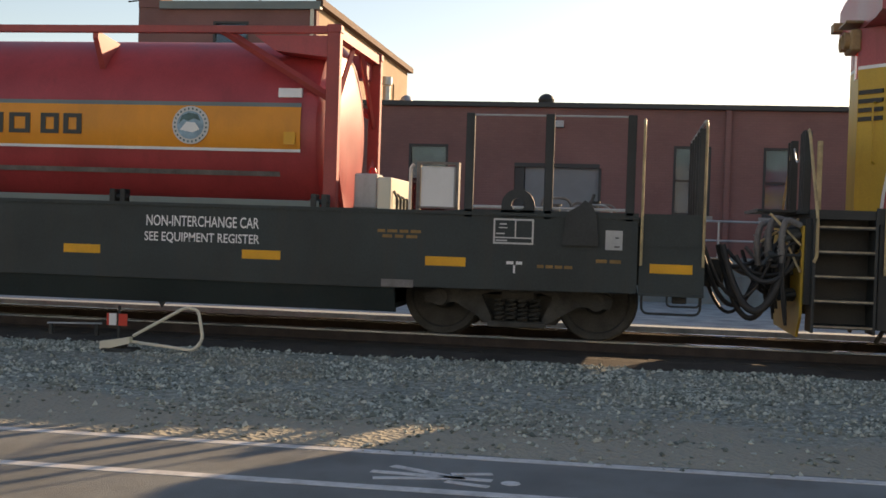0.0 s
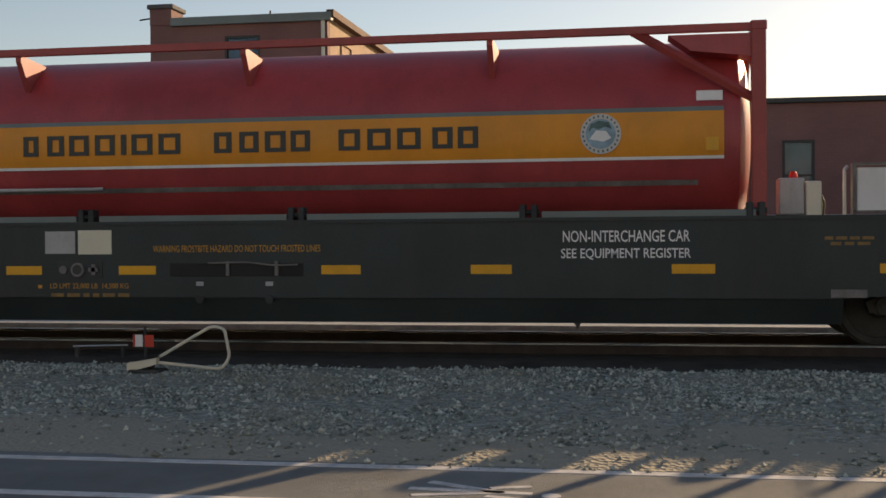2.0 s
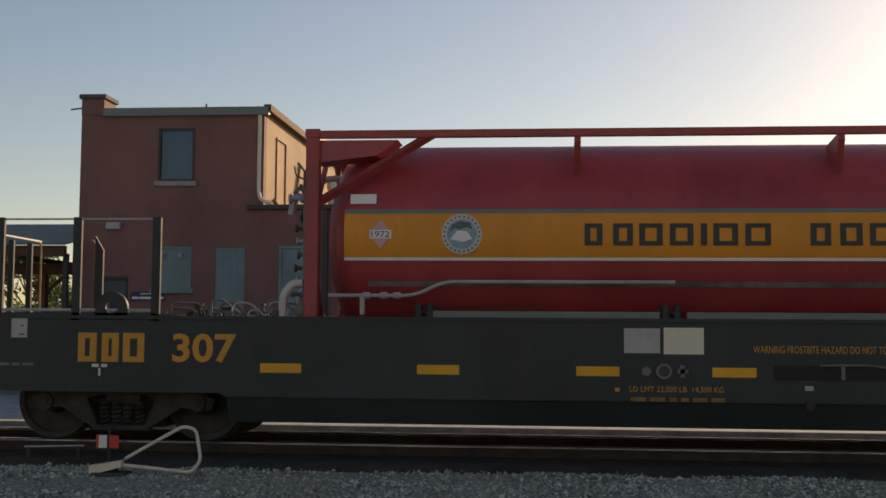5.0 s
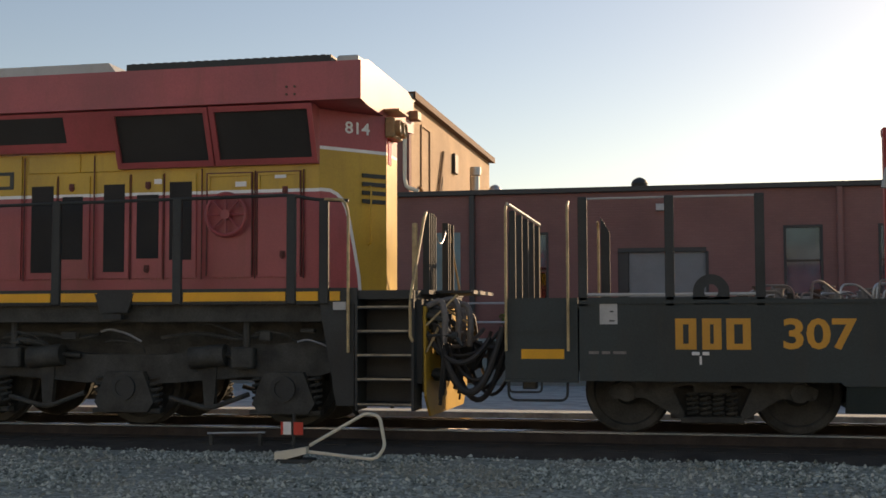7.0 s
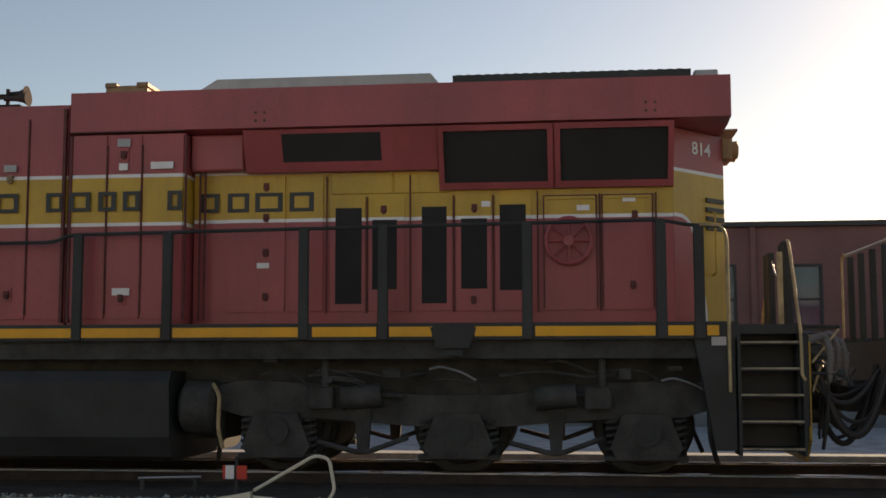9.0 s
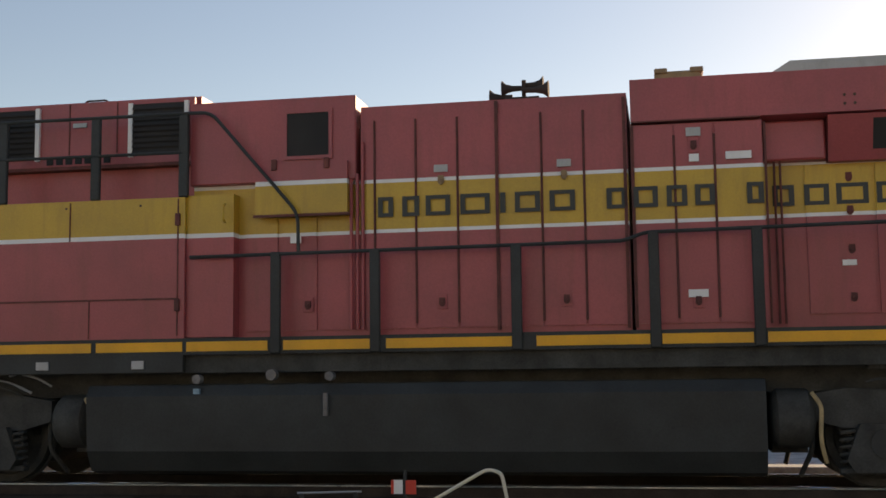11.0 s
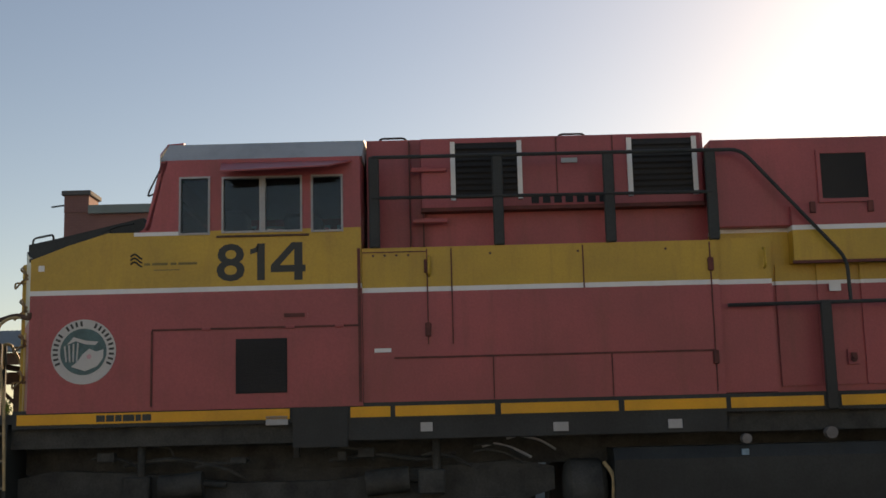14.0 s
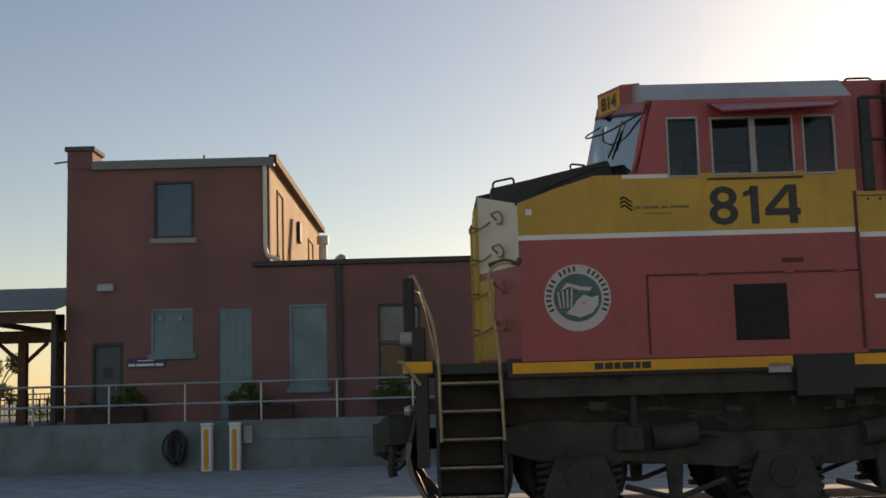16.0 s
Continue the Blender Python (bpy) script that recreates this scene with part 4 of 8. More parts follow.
def tree(x, y, h, seed, spread=0.34, n=2600, material=None):
    rnd = random.Random(seed)
    z0 = -0.6
    t = thing("tree", (x, y, z0), "leafy green tree with an uneven open crown", "tree", "trees beyond the shelter")
    bm = B()
    lathe(bm, [(z0, h * 0.035), (z0 + 0.3 * h, h * 0.022), (z0 + 0.65 * h, h * 0.01)], (x, y, 0), "z", 8)
    clumps = []
    for k in range(11):
        a, u = rnd.uniform(0, 6.28), rnd.uniform(0.4, 0.95)
        r = h * spread * rnd.uniform(0.3, 1.0) * (1.15 - abs(u - 0.65))
        p = (x + math.cos(a) * r, y + math.sin(a) * r, z0 + h * u)
        tube(bm, [(x, y, z0 + h * u * 0.6), ((x + p[0]) / 2, (y + p[1]) / 2, z0 + h * u * 0.85), p], h * 0.007, 5)
        clumps.append((*p, h * rnd.uniform(0.1, 0.17)))
    part("trunk", bm, BARK, t)
    leaves("crown", t, clumps, n, h * 0.022, material or LEAF, seed * 0.137)


def surroundings():
    for x, y, h, s in ((-36.5, 62, 7.5, 2), (-55, 70, 12.5, 3), (-51, 78, 12, 4), (-60, 74, 11, 5), (-31, 90, 5.0, 6), (-36, 95, 5.2, 7), (-27, 100, 5.0, 8), (-44, 84, 7.5, 9), (-66, 80, 11, 10), (-40, 82, 5.6, 11), (-33.5, 84, 4.6, 12), (-47, 92, 6.4, 13), (-29, 92, 4.2, 14), (-38, 99, 5.4, 15)):
        tree(x, y, h, s)
    for x, y, h, s in ((-26.5, 38, 3.4, 21), (-30, 40, 4.2, 22), (-23.2, 41, 2.2, 23), (-34, 42, 4.6, 24)):
        tree(x, y, h, s, 0.45, 2200, LEAF2)
    # pylon mast on the skyline, behind the patio
    bm = B()
    cyl(bm, (-29.8, 85, -0.6), (-29.8, 85, 7), 0.06, 6)
    single("pole", bm, GREY, "thin grey pole beyond the patio", "pole")
    # behind the camera: unseen pale wall, added to bounce sunlight onto the train
    bm = B()
    box(bm, -60, 50, -34, -33, -0.3, 6.5)
    single("bounce_wall", bm, BOUNCE, "unseen pale grey wall added to bounce light at the train", "wall", kind="structure")


ground()
gravel()
trackbed()
track()
switch_stand()
building()
dock()
canopy()
surroundings()
# ---------------- the train ----------------
TRAIN, WHEELS = [], []


def rolling(name, x, label, category):
    t = thing(name, (x, 0, 0), label, category)
    TRAIN.append((t, x))
    return t


def wheelset(parent, x, r):
    """Two flanged wheels on an axle, which turns."""
    bm = B()
    for s in (-1, 1):
        prof = [(0.66, 0.1), (0.66, r * 0.3), (0.68, r * 0.75), (0.66, r + 0.026), (0.69, r + 0.026), (0.70, r), (0.80, r - 0.006), (0.80, r * 0.84), (0.765, r * 0.8), (0.75, r * 0.35), (0.81, r * 0.28), (0.83, 0.12), (0.83, 0.05)]
        lathe(bm, [(s * a, q) for a, q in prof], (0, 0, 0), "y", 36)
        for k in range(6):
            a = k * math.pi / 3
            cyl(bm, (r * 0.16 * math.cos(a), s * 0.82, r * 0.16 * math.sin(a)), (r * 0.16 * math.cos(a), s * 0.85, r * 0.16 * math.sin(a)), 0.018, 6)
    cyl(bm, (0, -0.95, 0), (0, 0.95, 0), 0.08, 12)
    o = ORIGIN[parent.name]
    ORIGIN[parent.name] = Vector()
    ob = part("wheelset", bm, [GRIME, STEEL], parent, "steel wheels on an axle", smooth=True)
    ORIGIN[parent.name] = o
    ob.location = Vector((x, 0, r)) - o
    WHEELS.append((ob, r))


def coil(bm, x, y, z0, z1, r, turns=5, w=0.018):
    n = turns * 10
    tube(bm, [(x + r * math.cos(2 * math.pi * k / 10), y + r * math.sin(2 * math.pi * k / 10), z0 + (z1 - z0) * k / n) for k in range(n + 1)], w, 6)


def coupler(t, x, s):
    """Knuckle coupler whose face is at x; s: +1 points to +x."""
    bm = B()
    box(bm, x - s * 0.9, x - s * 0.25, -0.12, 0.12, 0.72, 0.94, bev=0.02)
    prism(bm, [(x - s * 0.3, -0.14), (x, -0.22), (x + s * 0.03, -0.1), (x - s * 0.08, 0.0), (x - s * 0.08, 0.06), (x + s * 0.06, 0.2), (x - s * 0.05, 0.24), (x - s * 0.3, 0.14)], "z", 0.66, 1.0)
    part("coupler", bm, GRIME, t, "cast steel knuckle coupler")


def tank_car():
    t = rolling("tender_car", -9.57, "dark green-black flat tender car with yellow reflectors and lettering", "rail car")
    y = 1.47
    side = [(-19.2, 0.6), (-16.5, 0.6), (-16.46, 0.56), (-2.62, 0.56), (-2.58, 0.58), (0.1, 0.6), (0.1, 1.5), (-1.75, 1.5), (-2.4, 1.45), (-16.7, 1.45), (-17.35, 1.5), (-19.2, 1.5)]
    for s in (-1, 1):
        bm = B()
        prism(bm, side, "y", s * y, s * (y - 0.08))
        box(bm, -19.2, 0.1, s * (y + 0.02), s * y, 1.43, 1.47)
        part("side_sill", bm, GREEN, t)
        # the lower skirt leans in under the sill
        bm = B()
        prism(bm, [(s * (y - 0.035), 0.555), (s * (y - 0.16), 0.27), (s * (y - 0.24), 0.27), (s * (y - 0.115), 0.555)], "x", -16.44, -2.68)
        part("lower_skirt", bm, GREEN, t, "dark lower skirt leaning in under the sill")
        part("jacking_plate", box(B(), -2.82, -2.44, s * (y + 0.012), s * (y - 0.01), 0.57, 0.66, bev=0.004), GREYB, t)
        part("drain_spout", prism(B(), [(-5.6, 0.27), (-5.52, 0.27), (-5.56, 0.2)], "y", s * (y - 0.2), s * (y - 0.16)), BLACK, t)
        for x0, x1 in ((0.12, 0.84), (-20.02, -19.22)):
            part("end_panel", box(B(), x0, x1, s * (y - 0.03), s * (y - 0.1), 0.62, 1.5), GREEN, t)
            part("panel_rib", box(B(), x0, x1, s * (y - 0.015), s * (y - 0.03), 1.13, 1.15), GREEN, t)
            part("panel_foot", box(B(), x0, x1, s * (y + 0.01), s * (y - 0.1), 0.58, 0.62), GREEN, t)
    bm = B()
    box(bm, -20.02, 0.84, -1.39, 1.39, 1.38, 1.44)
    box(bm, -19.2, 0.1, -0.35, 0.35, 0.75, 1.37)
    box(bm, -16.4, -2.72, -1.24, 1.24, 0.3, 0.36)
    box(bm, -2.7, -2.62, -1.38, 1.38, 0.56, 1.37)
    box(bm, -16.44, -16.38, -1.38, 1.38, 0.56, 1.37)
    part("deck", bm, GREEN, t)
    for x0, x1 in ((0.76, 0.84), (-20.02, -19.94)):
        bm = B()
        box(bm, x0, x1, -1.36, 1.36, 0.62, 1.38)
        part("end_sill", bm, GREEN, t)
    for s in (-1, 1):
        for a, b in ((-14.1, -11.6), (-11.3, -8.95), (-8.7, -6.2), (-5.95, -3.6)):
            part("guard_strip", box(B(), a, b, s * 1.38, s * 1.44, 1.47, 1.54), FASCIA, t, "dull strip between tank cradle and sill")
            # thin pale bar paints the highlight along the sill's top edge
            part("strip_highlight", box(B(), a, b, s * 1.38, s * 1.45, 1.452, 1.468), GREY, t)
    for x in (-11.47, -8.83, -6.1, -3.6, -14.2):
        for s in (-1, 1):
            bm = B()
            box(bm, x - 0.1, x - 0.03, s * 1.3, s * 1.46, 1.45, 1.62, bev=0.01)
            box(bm, x + 0.03, x + 0.1, s * 1.3, s * 1.46, 1.45, 1.62, bev=0.01)
            cyl(bm, (x - 0.12, s * 1.4, 1.53), (x + 0.12, s * 1.4, 1.53), 0.03, 8)
            part("container_clamp", bm, BLACK, t)
    # trucks
    for xc in (-1.27, -17.8):
        truck(t, xc, 0.92, 0.46)
    # reflectors
    for x in (-6.76, -4.51, -2.31, -8.52, -11.04, -12.51, -14.27, -16.05, 0.24, -19.84):
        e = 0.03 if x > 0.2 or x < -19 else 0
        bm = B()
        box(bm, x, x + 0.47, -y - 0.004 + e, -y + 0.01 + e, 0.835, 0.94)
        part("reflector", bm, STRIPE, t, "yellow reflector strip")
    # painted words
    lettering("NON-INTERCHANGE CAR", -5.71, -4.31, -y, 1.19, 1.32, WHITE, t, "white painted words", bold=0.01)
    lettering("SEE EQUIPMENT REGISTER", -5.73, -4.3, -y, 0.99, 1.12, WHITE, t, "white painted words", bold=0.01)
    open_frames([(-18.18, -17.96), (-17.9, -17.7), (-17.65, -17.4)], -y, 0.94, 1.27, 0.062, GOLD, t, "gold painted mark as plain open frames")
    lettering("307", -17.07, -16.33, -y, 0.94, 1.27, GOLD, t, "gold painted number", bold=0.025)
    lettering("WARNING FROSTBITE HAZARD DO NOT TOUCH FROSTED LINES", -10.6, -8.53, -y, 1.1, 1.18, GOLD, t, "gold painted warning")
    lettering("LD LMT 22,000 LB  14,500 KG", -11.93, -10.92, -y, 0.66, 0.73, GOLD, t, "small gold painted words")
    bars(words(-11.92, -10.91, 6, 0.4, 2), -y, 0.565, 0.61, DIMGOLD, t, "small gold writing in plain bars")
    bars([(-12.09, -12.04)], -y, 0.67, 0.71, GOLD, t)
    bars(words(-2.88, -2.37, 4, 0.25, 3), -y, 1.2, 1.235, DIMGOLD, t)
    bars(words(-2.82, -2.41, 3, 0.25, 4), -y, 1.14, 1.175, DIMGOLD, t)
    bars(words(-1.02, -0.62, 4, 0.3, 5), -y, 0.85, 0.885, DIMGOLD, t)
    bars(words(-0.36, -0.08, 2, 0.3, 6), -y, 0.93, 0.97, DIMGOLD, t)
    bars(words(-19.1, -18.7, 3, 0.25, 7), -y, 0.89, 0.92, GREYB, t)
    for x in (-1.28, -17.92):
        bars([(x - 0.09, x - 0.01), (x + 0.02, x + 0.09)], -y, 0.88, 0.915, WHITE, t)
        bars([(x - 0.012, x + 0.012)], -y, 0.78, 0.87, WHITE, t)
    x0, x1, z0, z1 = -1.53, -1.07, 1.11, 1.4
    dp = part("data_panel", box(B(), x0, x1, -y - 0.003, -y + 0.002, z0, z1), GREEN, t, "data panel with white outline")
    for a, b, c, d in ((x0, x1, z1 - 0.02, z1), (x0, x1, z0, z0 + 0.02), (x0, x0 + 0.02, z0 + 0.02, z1 - 0.02), (x1 - 0.02, x1, z0 + 0.02, z1 - 0.02), (-1.285, -1.27, 1.19, z1 - 0.02), (x0 + 0.02, x1 - 0.02, 1.175, 1.19)):
        part("panel_line", box(B(), a, b, -y - 0.008, -y - 0.003, c, d), OFFWHITE, dp)
    bars([(-1.46, -1.38)], -y - 0.003, 1.33, 1.345, OFFWHITE, dp)
    bars([(-1.47, -1.37)], -y - 0.003, 1.29, 1.302, OFFWHITE, dp)
    bars([(-1.5, -1.4)], -y - 0.003, 1.22, 1.235, OFFWHITE, dp)
    bars([(-1.5, -1.37)], -y - 0.003, 1.142, 1.158, OFFWHITE, dp)
    bm = B()
    prism(bm, [(-0.74, 1.12), (-0.34, 1.12), (-0.36, 1.46), (-0.42, 1.58), (-0.5, 1.63), (-0.56, 1.57), (-0.68, 1.5), (-0.72, 1.4)], "y", -y - 0.05, -y + 0.03)
    tube(bm, [(-0.44, -y, 1.58), (-0.4, -y, 1.7)], 0.018, 7)
    part("hand_brake_guard", bm, BLACK, t, "dull black hand brake guard")
    for x, z in ((-0.26, 1.08), (-18.98, 1.21)):
        bm = B()
        box(bm, x, x + 0.19, -y - 0.006, -y + 0.002, z, z + 0.22)
        pl = part("label_plate", bm, GREY, t, "white label plate")
        bars([(x + 0.1, x + 0.16)], -y - 0.006, z + 0.03, z + 0.045, LETTER, pl)
        bars([(x + 0.11, x + 0.15)], -y - 0.006, z + 0.13, z + 0.145, LETTER, pl)
    bm = B()
    box(bm, -11.56, -11.13, -y - 0.008, -y + 0.002, 1.08, 1.37)
    part("data_plate", bm, CREAM, t, "pale data plate")
    bm = B()
    box(bm, -11.99, -11.6, -y - 0.008, -y + 0.002, 1.09, 1.36)
    part("data_plate", bm, GREY, t, "dull grey data plate")
    # valve recess with gauges
    bm = B()
    box(bm, -11.83, -11.25, -y - 0.01, -y + 0.002, 0.79, 1.0)
    rec = part("gauge_panel", bm, BLACK, t)
    bm = B()
    disc(bm, -11.56, 0.895, 0.085, -y - 0.04, -y - 0.01, 20)
    disc(bm, -11.75, 0.895, 0.05, -y - 0.03, -y - 0.01, 16)
    box(bm, -11.42, -11.3, -y - 0.03, -y - 0.01, 0.87, 0.92)
    box(bm, -11.385, -11.335, -y - 0.03, -y - 0.01, 0.83, 0.96)
    part("gauge", bm, GREYB, rec)
    bm = B()
    disc(bm, -11.56, 0.895, 0.06, -y - 0.044, -y - 0.04, 20)
    part("gauge_face", bm, LETTER, rec)
    bm = B()
    for a, b in ((-10.39, -9.68), (-9.64, -9.08), (-9.04, -8.74)):
        box(bm, a, b, -y - 0.006, -y + 0.002, 0.81, 0.97, bev=0.002)
    h = part("hatch", bm, SCREEN, t, "dark recessed hatch")
    bm = B()
    tube(bm, bend([(-9.9, -y - 0.03, 0.97), (-9.4, -y - 0.03, 0.98), (-9.1, -y - 0.03, 0.94), (-8.8, -y - 0.03, 0.95)]), 0.012, 6)
    for x in (-9.66, -9.06):
        box(bm, x - 0.02, x + 0.02, -y - 0.03, -y, 0.82, 0.99)
    part("hatch_pipe", bm, GREYB, h)
    for x in (-10.06, -9.2):
        bm = B()
        box(bm, x, x + 0.09, -y - 0.006, -y + 0.002, 0.7, 0.75)
        part("small_plate", bm, GREY, t)
        bm = B()
        disc(bm, x + 0.05, 0.54, 0.05, -y - 0.03, -y, 14)
        part("drain_valve", bm, BLACK, t)
    # fence posts, rails and lifting eyes on both ends
    for s in (-1, 1):
        ys = s * (y - 0.03)
        for x in (-1.83, -0.92, 0.0, -19.16, -18.23, -17.29):
            if s > 0:
                continue  # the fence stands on one side only
            bm = B()
            box(bm, x - 0.05, x + 0.05, ys - 0.03, ys + 0.03, 1.4, 2.6, bev=0.008)
            part("fence_post", bm, BLACK, t)
        for a, b in ((-1.83, 0.0), (-19.16, -17.29))[:2 if s < 0 else 0]:
            for zz, rr in ((2.58, 0.012), (1.53, 0.02)):
                bm = B()
                cyl(bm, (a, ys, zz), (b, ys, zz), rr, 6)
                part("fence_rail", bm, GREY, t)
        for x in (0.14, 0.82, -20.0, -19.32) if s < 0 else (0.82, -20.0, -19.2):
            bm = B()
            tube(bm, bend([(x, s * (y + 0.03), 0.92), (x, s * (y + 0.03), 2.5), (x, s * (y - 0.1), 2.56)]), 0.016, 8)
            part("grab_iron", bm, TAN, t, "worn tan grab iron")
        for xc in (-1.26, -17.8)[:2 if s < 0 else 0]:
            bm = B()
            n, pts = 20, []
            for k in range(n + 1):
                a = math.pi * k / n
                pts.append((xc + 0.19 * math.cos(a), 1.55 + 0.19 * math.sin(a)))
            ring_out = [(xc + 0.19, 1.42)] + pts + [(xc - 0.19, 1.42)]
            ring_in = [(xc + 0.075 * math.cos(2 * math.pi * k / 16), 1.56 + 0.075 * math.sin(2 * math.pi * k / 16)) for k in range(16)]
            f0 = [[bm.verts.new((u, yy, w)) for u, w in ring_out] for yy in (ys - 0.03, ys + 0.03)]
            f1 = [[bm.verts.new((u, yy, w)) for u, w in ring_in] for yy in (ys - 0.03, ys + 0.03)]
            for ring in (f0, f1):
                m = len(ring[0])
                for k in range(m):
                    bm.faces.new((ring[0][k], ring[1][k], ring[1][(k + 1) % m], ring[0][(k + 1) % m]))
            for q in (0, 1):
                es = [bm.edges.get((f0[q][k], f0[q][(k + 1) % len(f0[q])])) for k in range(len(f0[q]))] + [bm.edges.get((f1[q][k], f1[q][(k + 1) % 16])) for k in range(16)]
                bmesh.ops.triangle_fill(bm, use_beauty=True, edges=es)
            part("lifting_eye", bm, BLACK, t, "thick steel lifting eye")
    part("far_post", prism(B(), [(-19.16, 1.44), (-19.04, 1.44), (-19.04, 2.42), (-19.16, 2.62)], "y", 1.37, 1.42), BLACK, t, "black far post with a slanting top")
    for x in (0.8, -19.98):
        for k in range(5):
            yy = -1.1 + 0.55 * k
            bm = B()
            box(bm, x - 0.04, x + 0.035, yy - 0.03, yy + 0.03, 1.42, 2.5, bev=0.01)
            part("end_post", bm, BLACK, t)
        bm = B()
        cyl(bm, (x, -1.44, 2.54), (x, 1.44, 2.54), 0.018, 8)
        part("end_rail", bm, GREY, t)
    # equipment on the deck
    bm = B()
    box(bm, -3.3, -3.02, -0.95, -0.6, 1.48, 1.9, bev=0.015)
    bx = part("control_box", bm, GREY, t, "grey electrical box")
    bm = B()
    lathe(bm, [(1.9, 0.05), (1.94, 0.05), (1.98, 0.03)], (-3.12, -0.75, 0), "z", 12)
    part("beacon", bm, LAMPRED, bx, "red beacon", smooth=True)
    bm = B()
    box(bm, -3.01, -2.84, -0.98, 0.25, 1.44, 1.86, bev=0.015)
    cab = part("control_cabinet", bm, CREAM, t, "pale metal cabinet with cables down its end")
    for k in range(5):
        yy = -0.85 + 0.22 * k
        bm = B()
        tube(bm, bend([(-2.83, yy, 1.7 - 0.03 * k), (-2.79, yy + 0.03, 1.62), (-2.8, yy + 0.07, 1.46)]), 0.016, 6)
        part("cable", bm, BLACK, cab)
    bm = B()
    box(bm, -2.47, -2.06, -1.02, -0.93, 1.5, 2.0, bev=0.01)
    part("heater_panel", bm, WHITE, t, "white panel in a metal frame")
    for x in (-2.5, -2.03):
        part("heater_frame", box(B(), x - 0.018, x + 0.018, -1.05, -0.9, 1.44, 2.03), GREYB, t)
    for z in (1.5, 2.03):
        part("heater_frame", box(B(), -2.52, -2.01, -1.05, -0.9, z, z + 0.022), GREYB, t)
    part("heater_pipe", tube(B(), bend([(-2.6, -1.0, 1.44), (-2.6, -1.0, 1.98), (-2.56, -1.0, 2.02)]), 0.02, 8), GALV, t, smooth=True)
    rnd = random.Random(5)
    for k in range(38):
        bm = B()
        x = rnd.uniform(-17.4, -15.85) if k < 31 else rnd.uniform(-1.2, -0.3)
        yy, h = rnd.uniform(-1.2, 0.4), rnd.uniform(0.06, 0.22)
        if k % 3 == 0:
            cyl(bm, (x, yy, 1.44), (x, yy, 1.44 + h), 0.05, 10)
            lathe(bm, [(1.44 + h, 0.07), (1.46 + h, 0.07)], (x, yy, 0), "z", 12)
            part("deck_valve", bm, (GREYB, BLACK, RUST)[k % 4 % 3], t, smooth=True)
        else:
            tube(bm, bend([(x, yy, 1.44), (x + 0.02, yy, 1.46 + h), (x + rnd.uniform(0.12, 0.35), yy + 0.08, 1.46 + h), (x + 0.4, yy + 0.12, 1.44)]), rnd.uniform(0.01, 0.02), 7)
            part("deck_pipe", bm, (GALV, GREYB, GALV)[k % 3], t, smooth=True)
    coupler(t, 1.12, 1)
    coupler(t, -20.42, -1)
    # hoses at both ends
    for x, s in ((0.86, 1), (-20.04, -1)):
        for k in range(3):
            yy = -1.0 + 0.5 * k
            bm = B()
            tube(bm, sag((x, yy, 1.15 - 0.05 * (k % 3)), (x + s * 0.75, yy + 0.1, 1.0), 0.5 + 0.09 * (k % 4), 14), 0.022 + 0.006 * (k % 2), 8)
            part("air_hose", bm, RUBBER, t, smooth=True)
        bm = B()
        tube(bm, bend([(x - s * 0.7, -1.4, 0.6), (x - s * 0.7, -1.4, 0.38), (x - s * 0.05, -1.4, 0.38), (x - s * 0.05, -1.4, 0.6)]), 0.014, 6)
        part("step_iron", bm, BLACK, t)
        part("step_iron", tube(B(), bend([(x - s * 0.42, -1.42, 0.6), (x - s * 0.42, -1.42, 0.47), (x - s * 0.06, -1.42, 0.47), (x - s * 0.06, -1.42, 0.6)]), 0.012, 6), BLACK, t)
        part("valve_box", box(B(), x - s * 0.36, x - s * 0.2, -1.38, -1.25, 0.5, 0.6, bev=0.01), GRIME, t)
        bm = B()
        cyl(bm, (x - s * 0.1, -1.35, 0.62), (x - s * 0.1, -0.3, 0.72), 0.02, 8)
        part("uncoupling_lever", bm, BLACK, t)


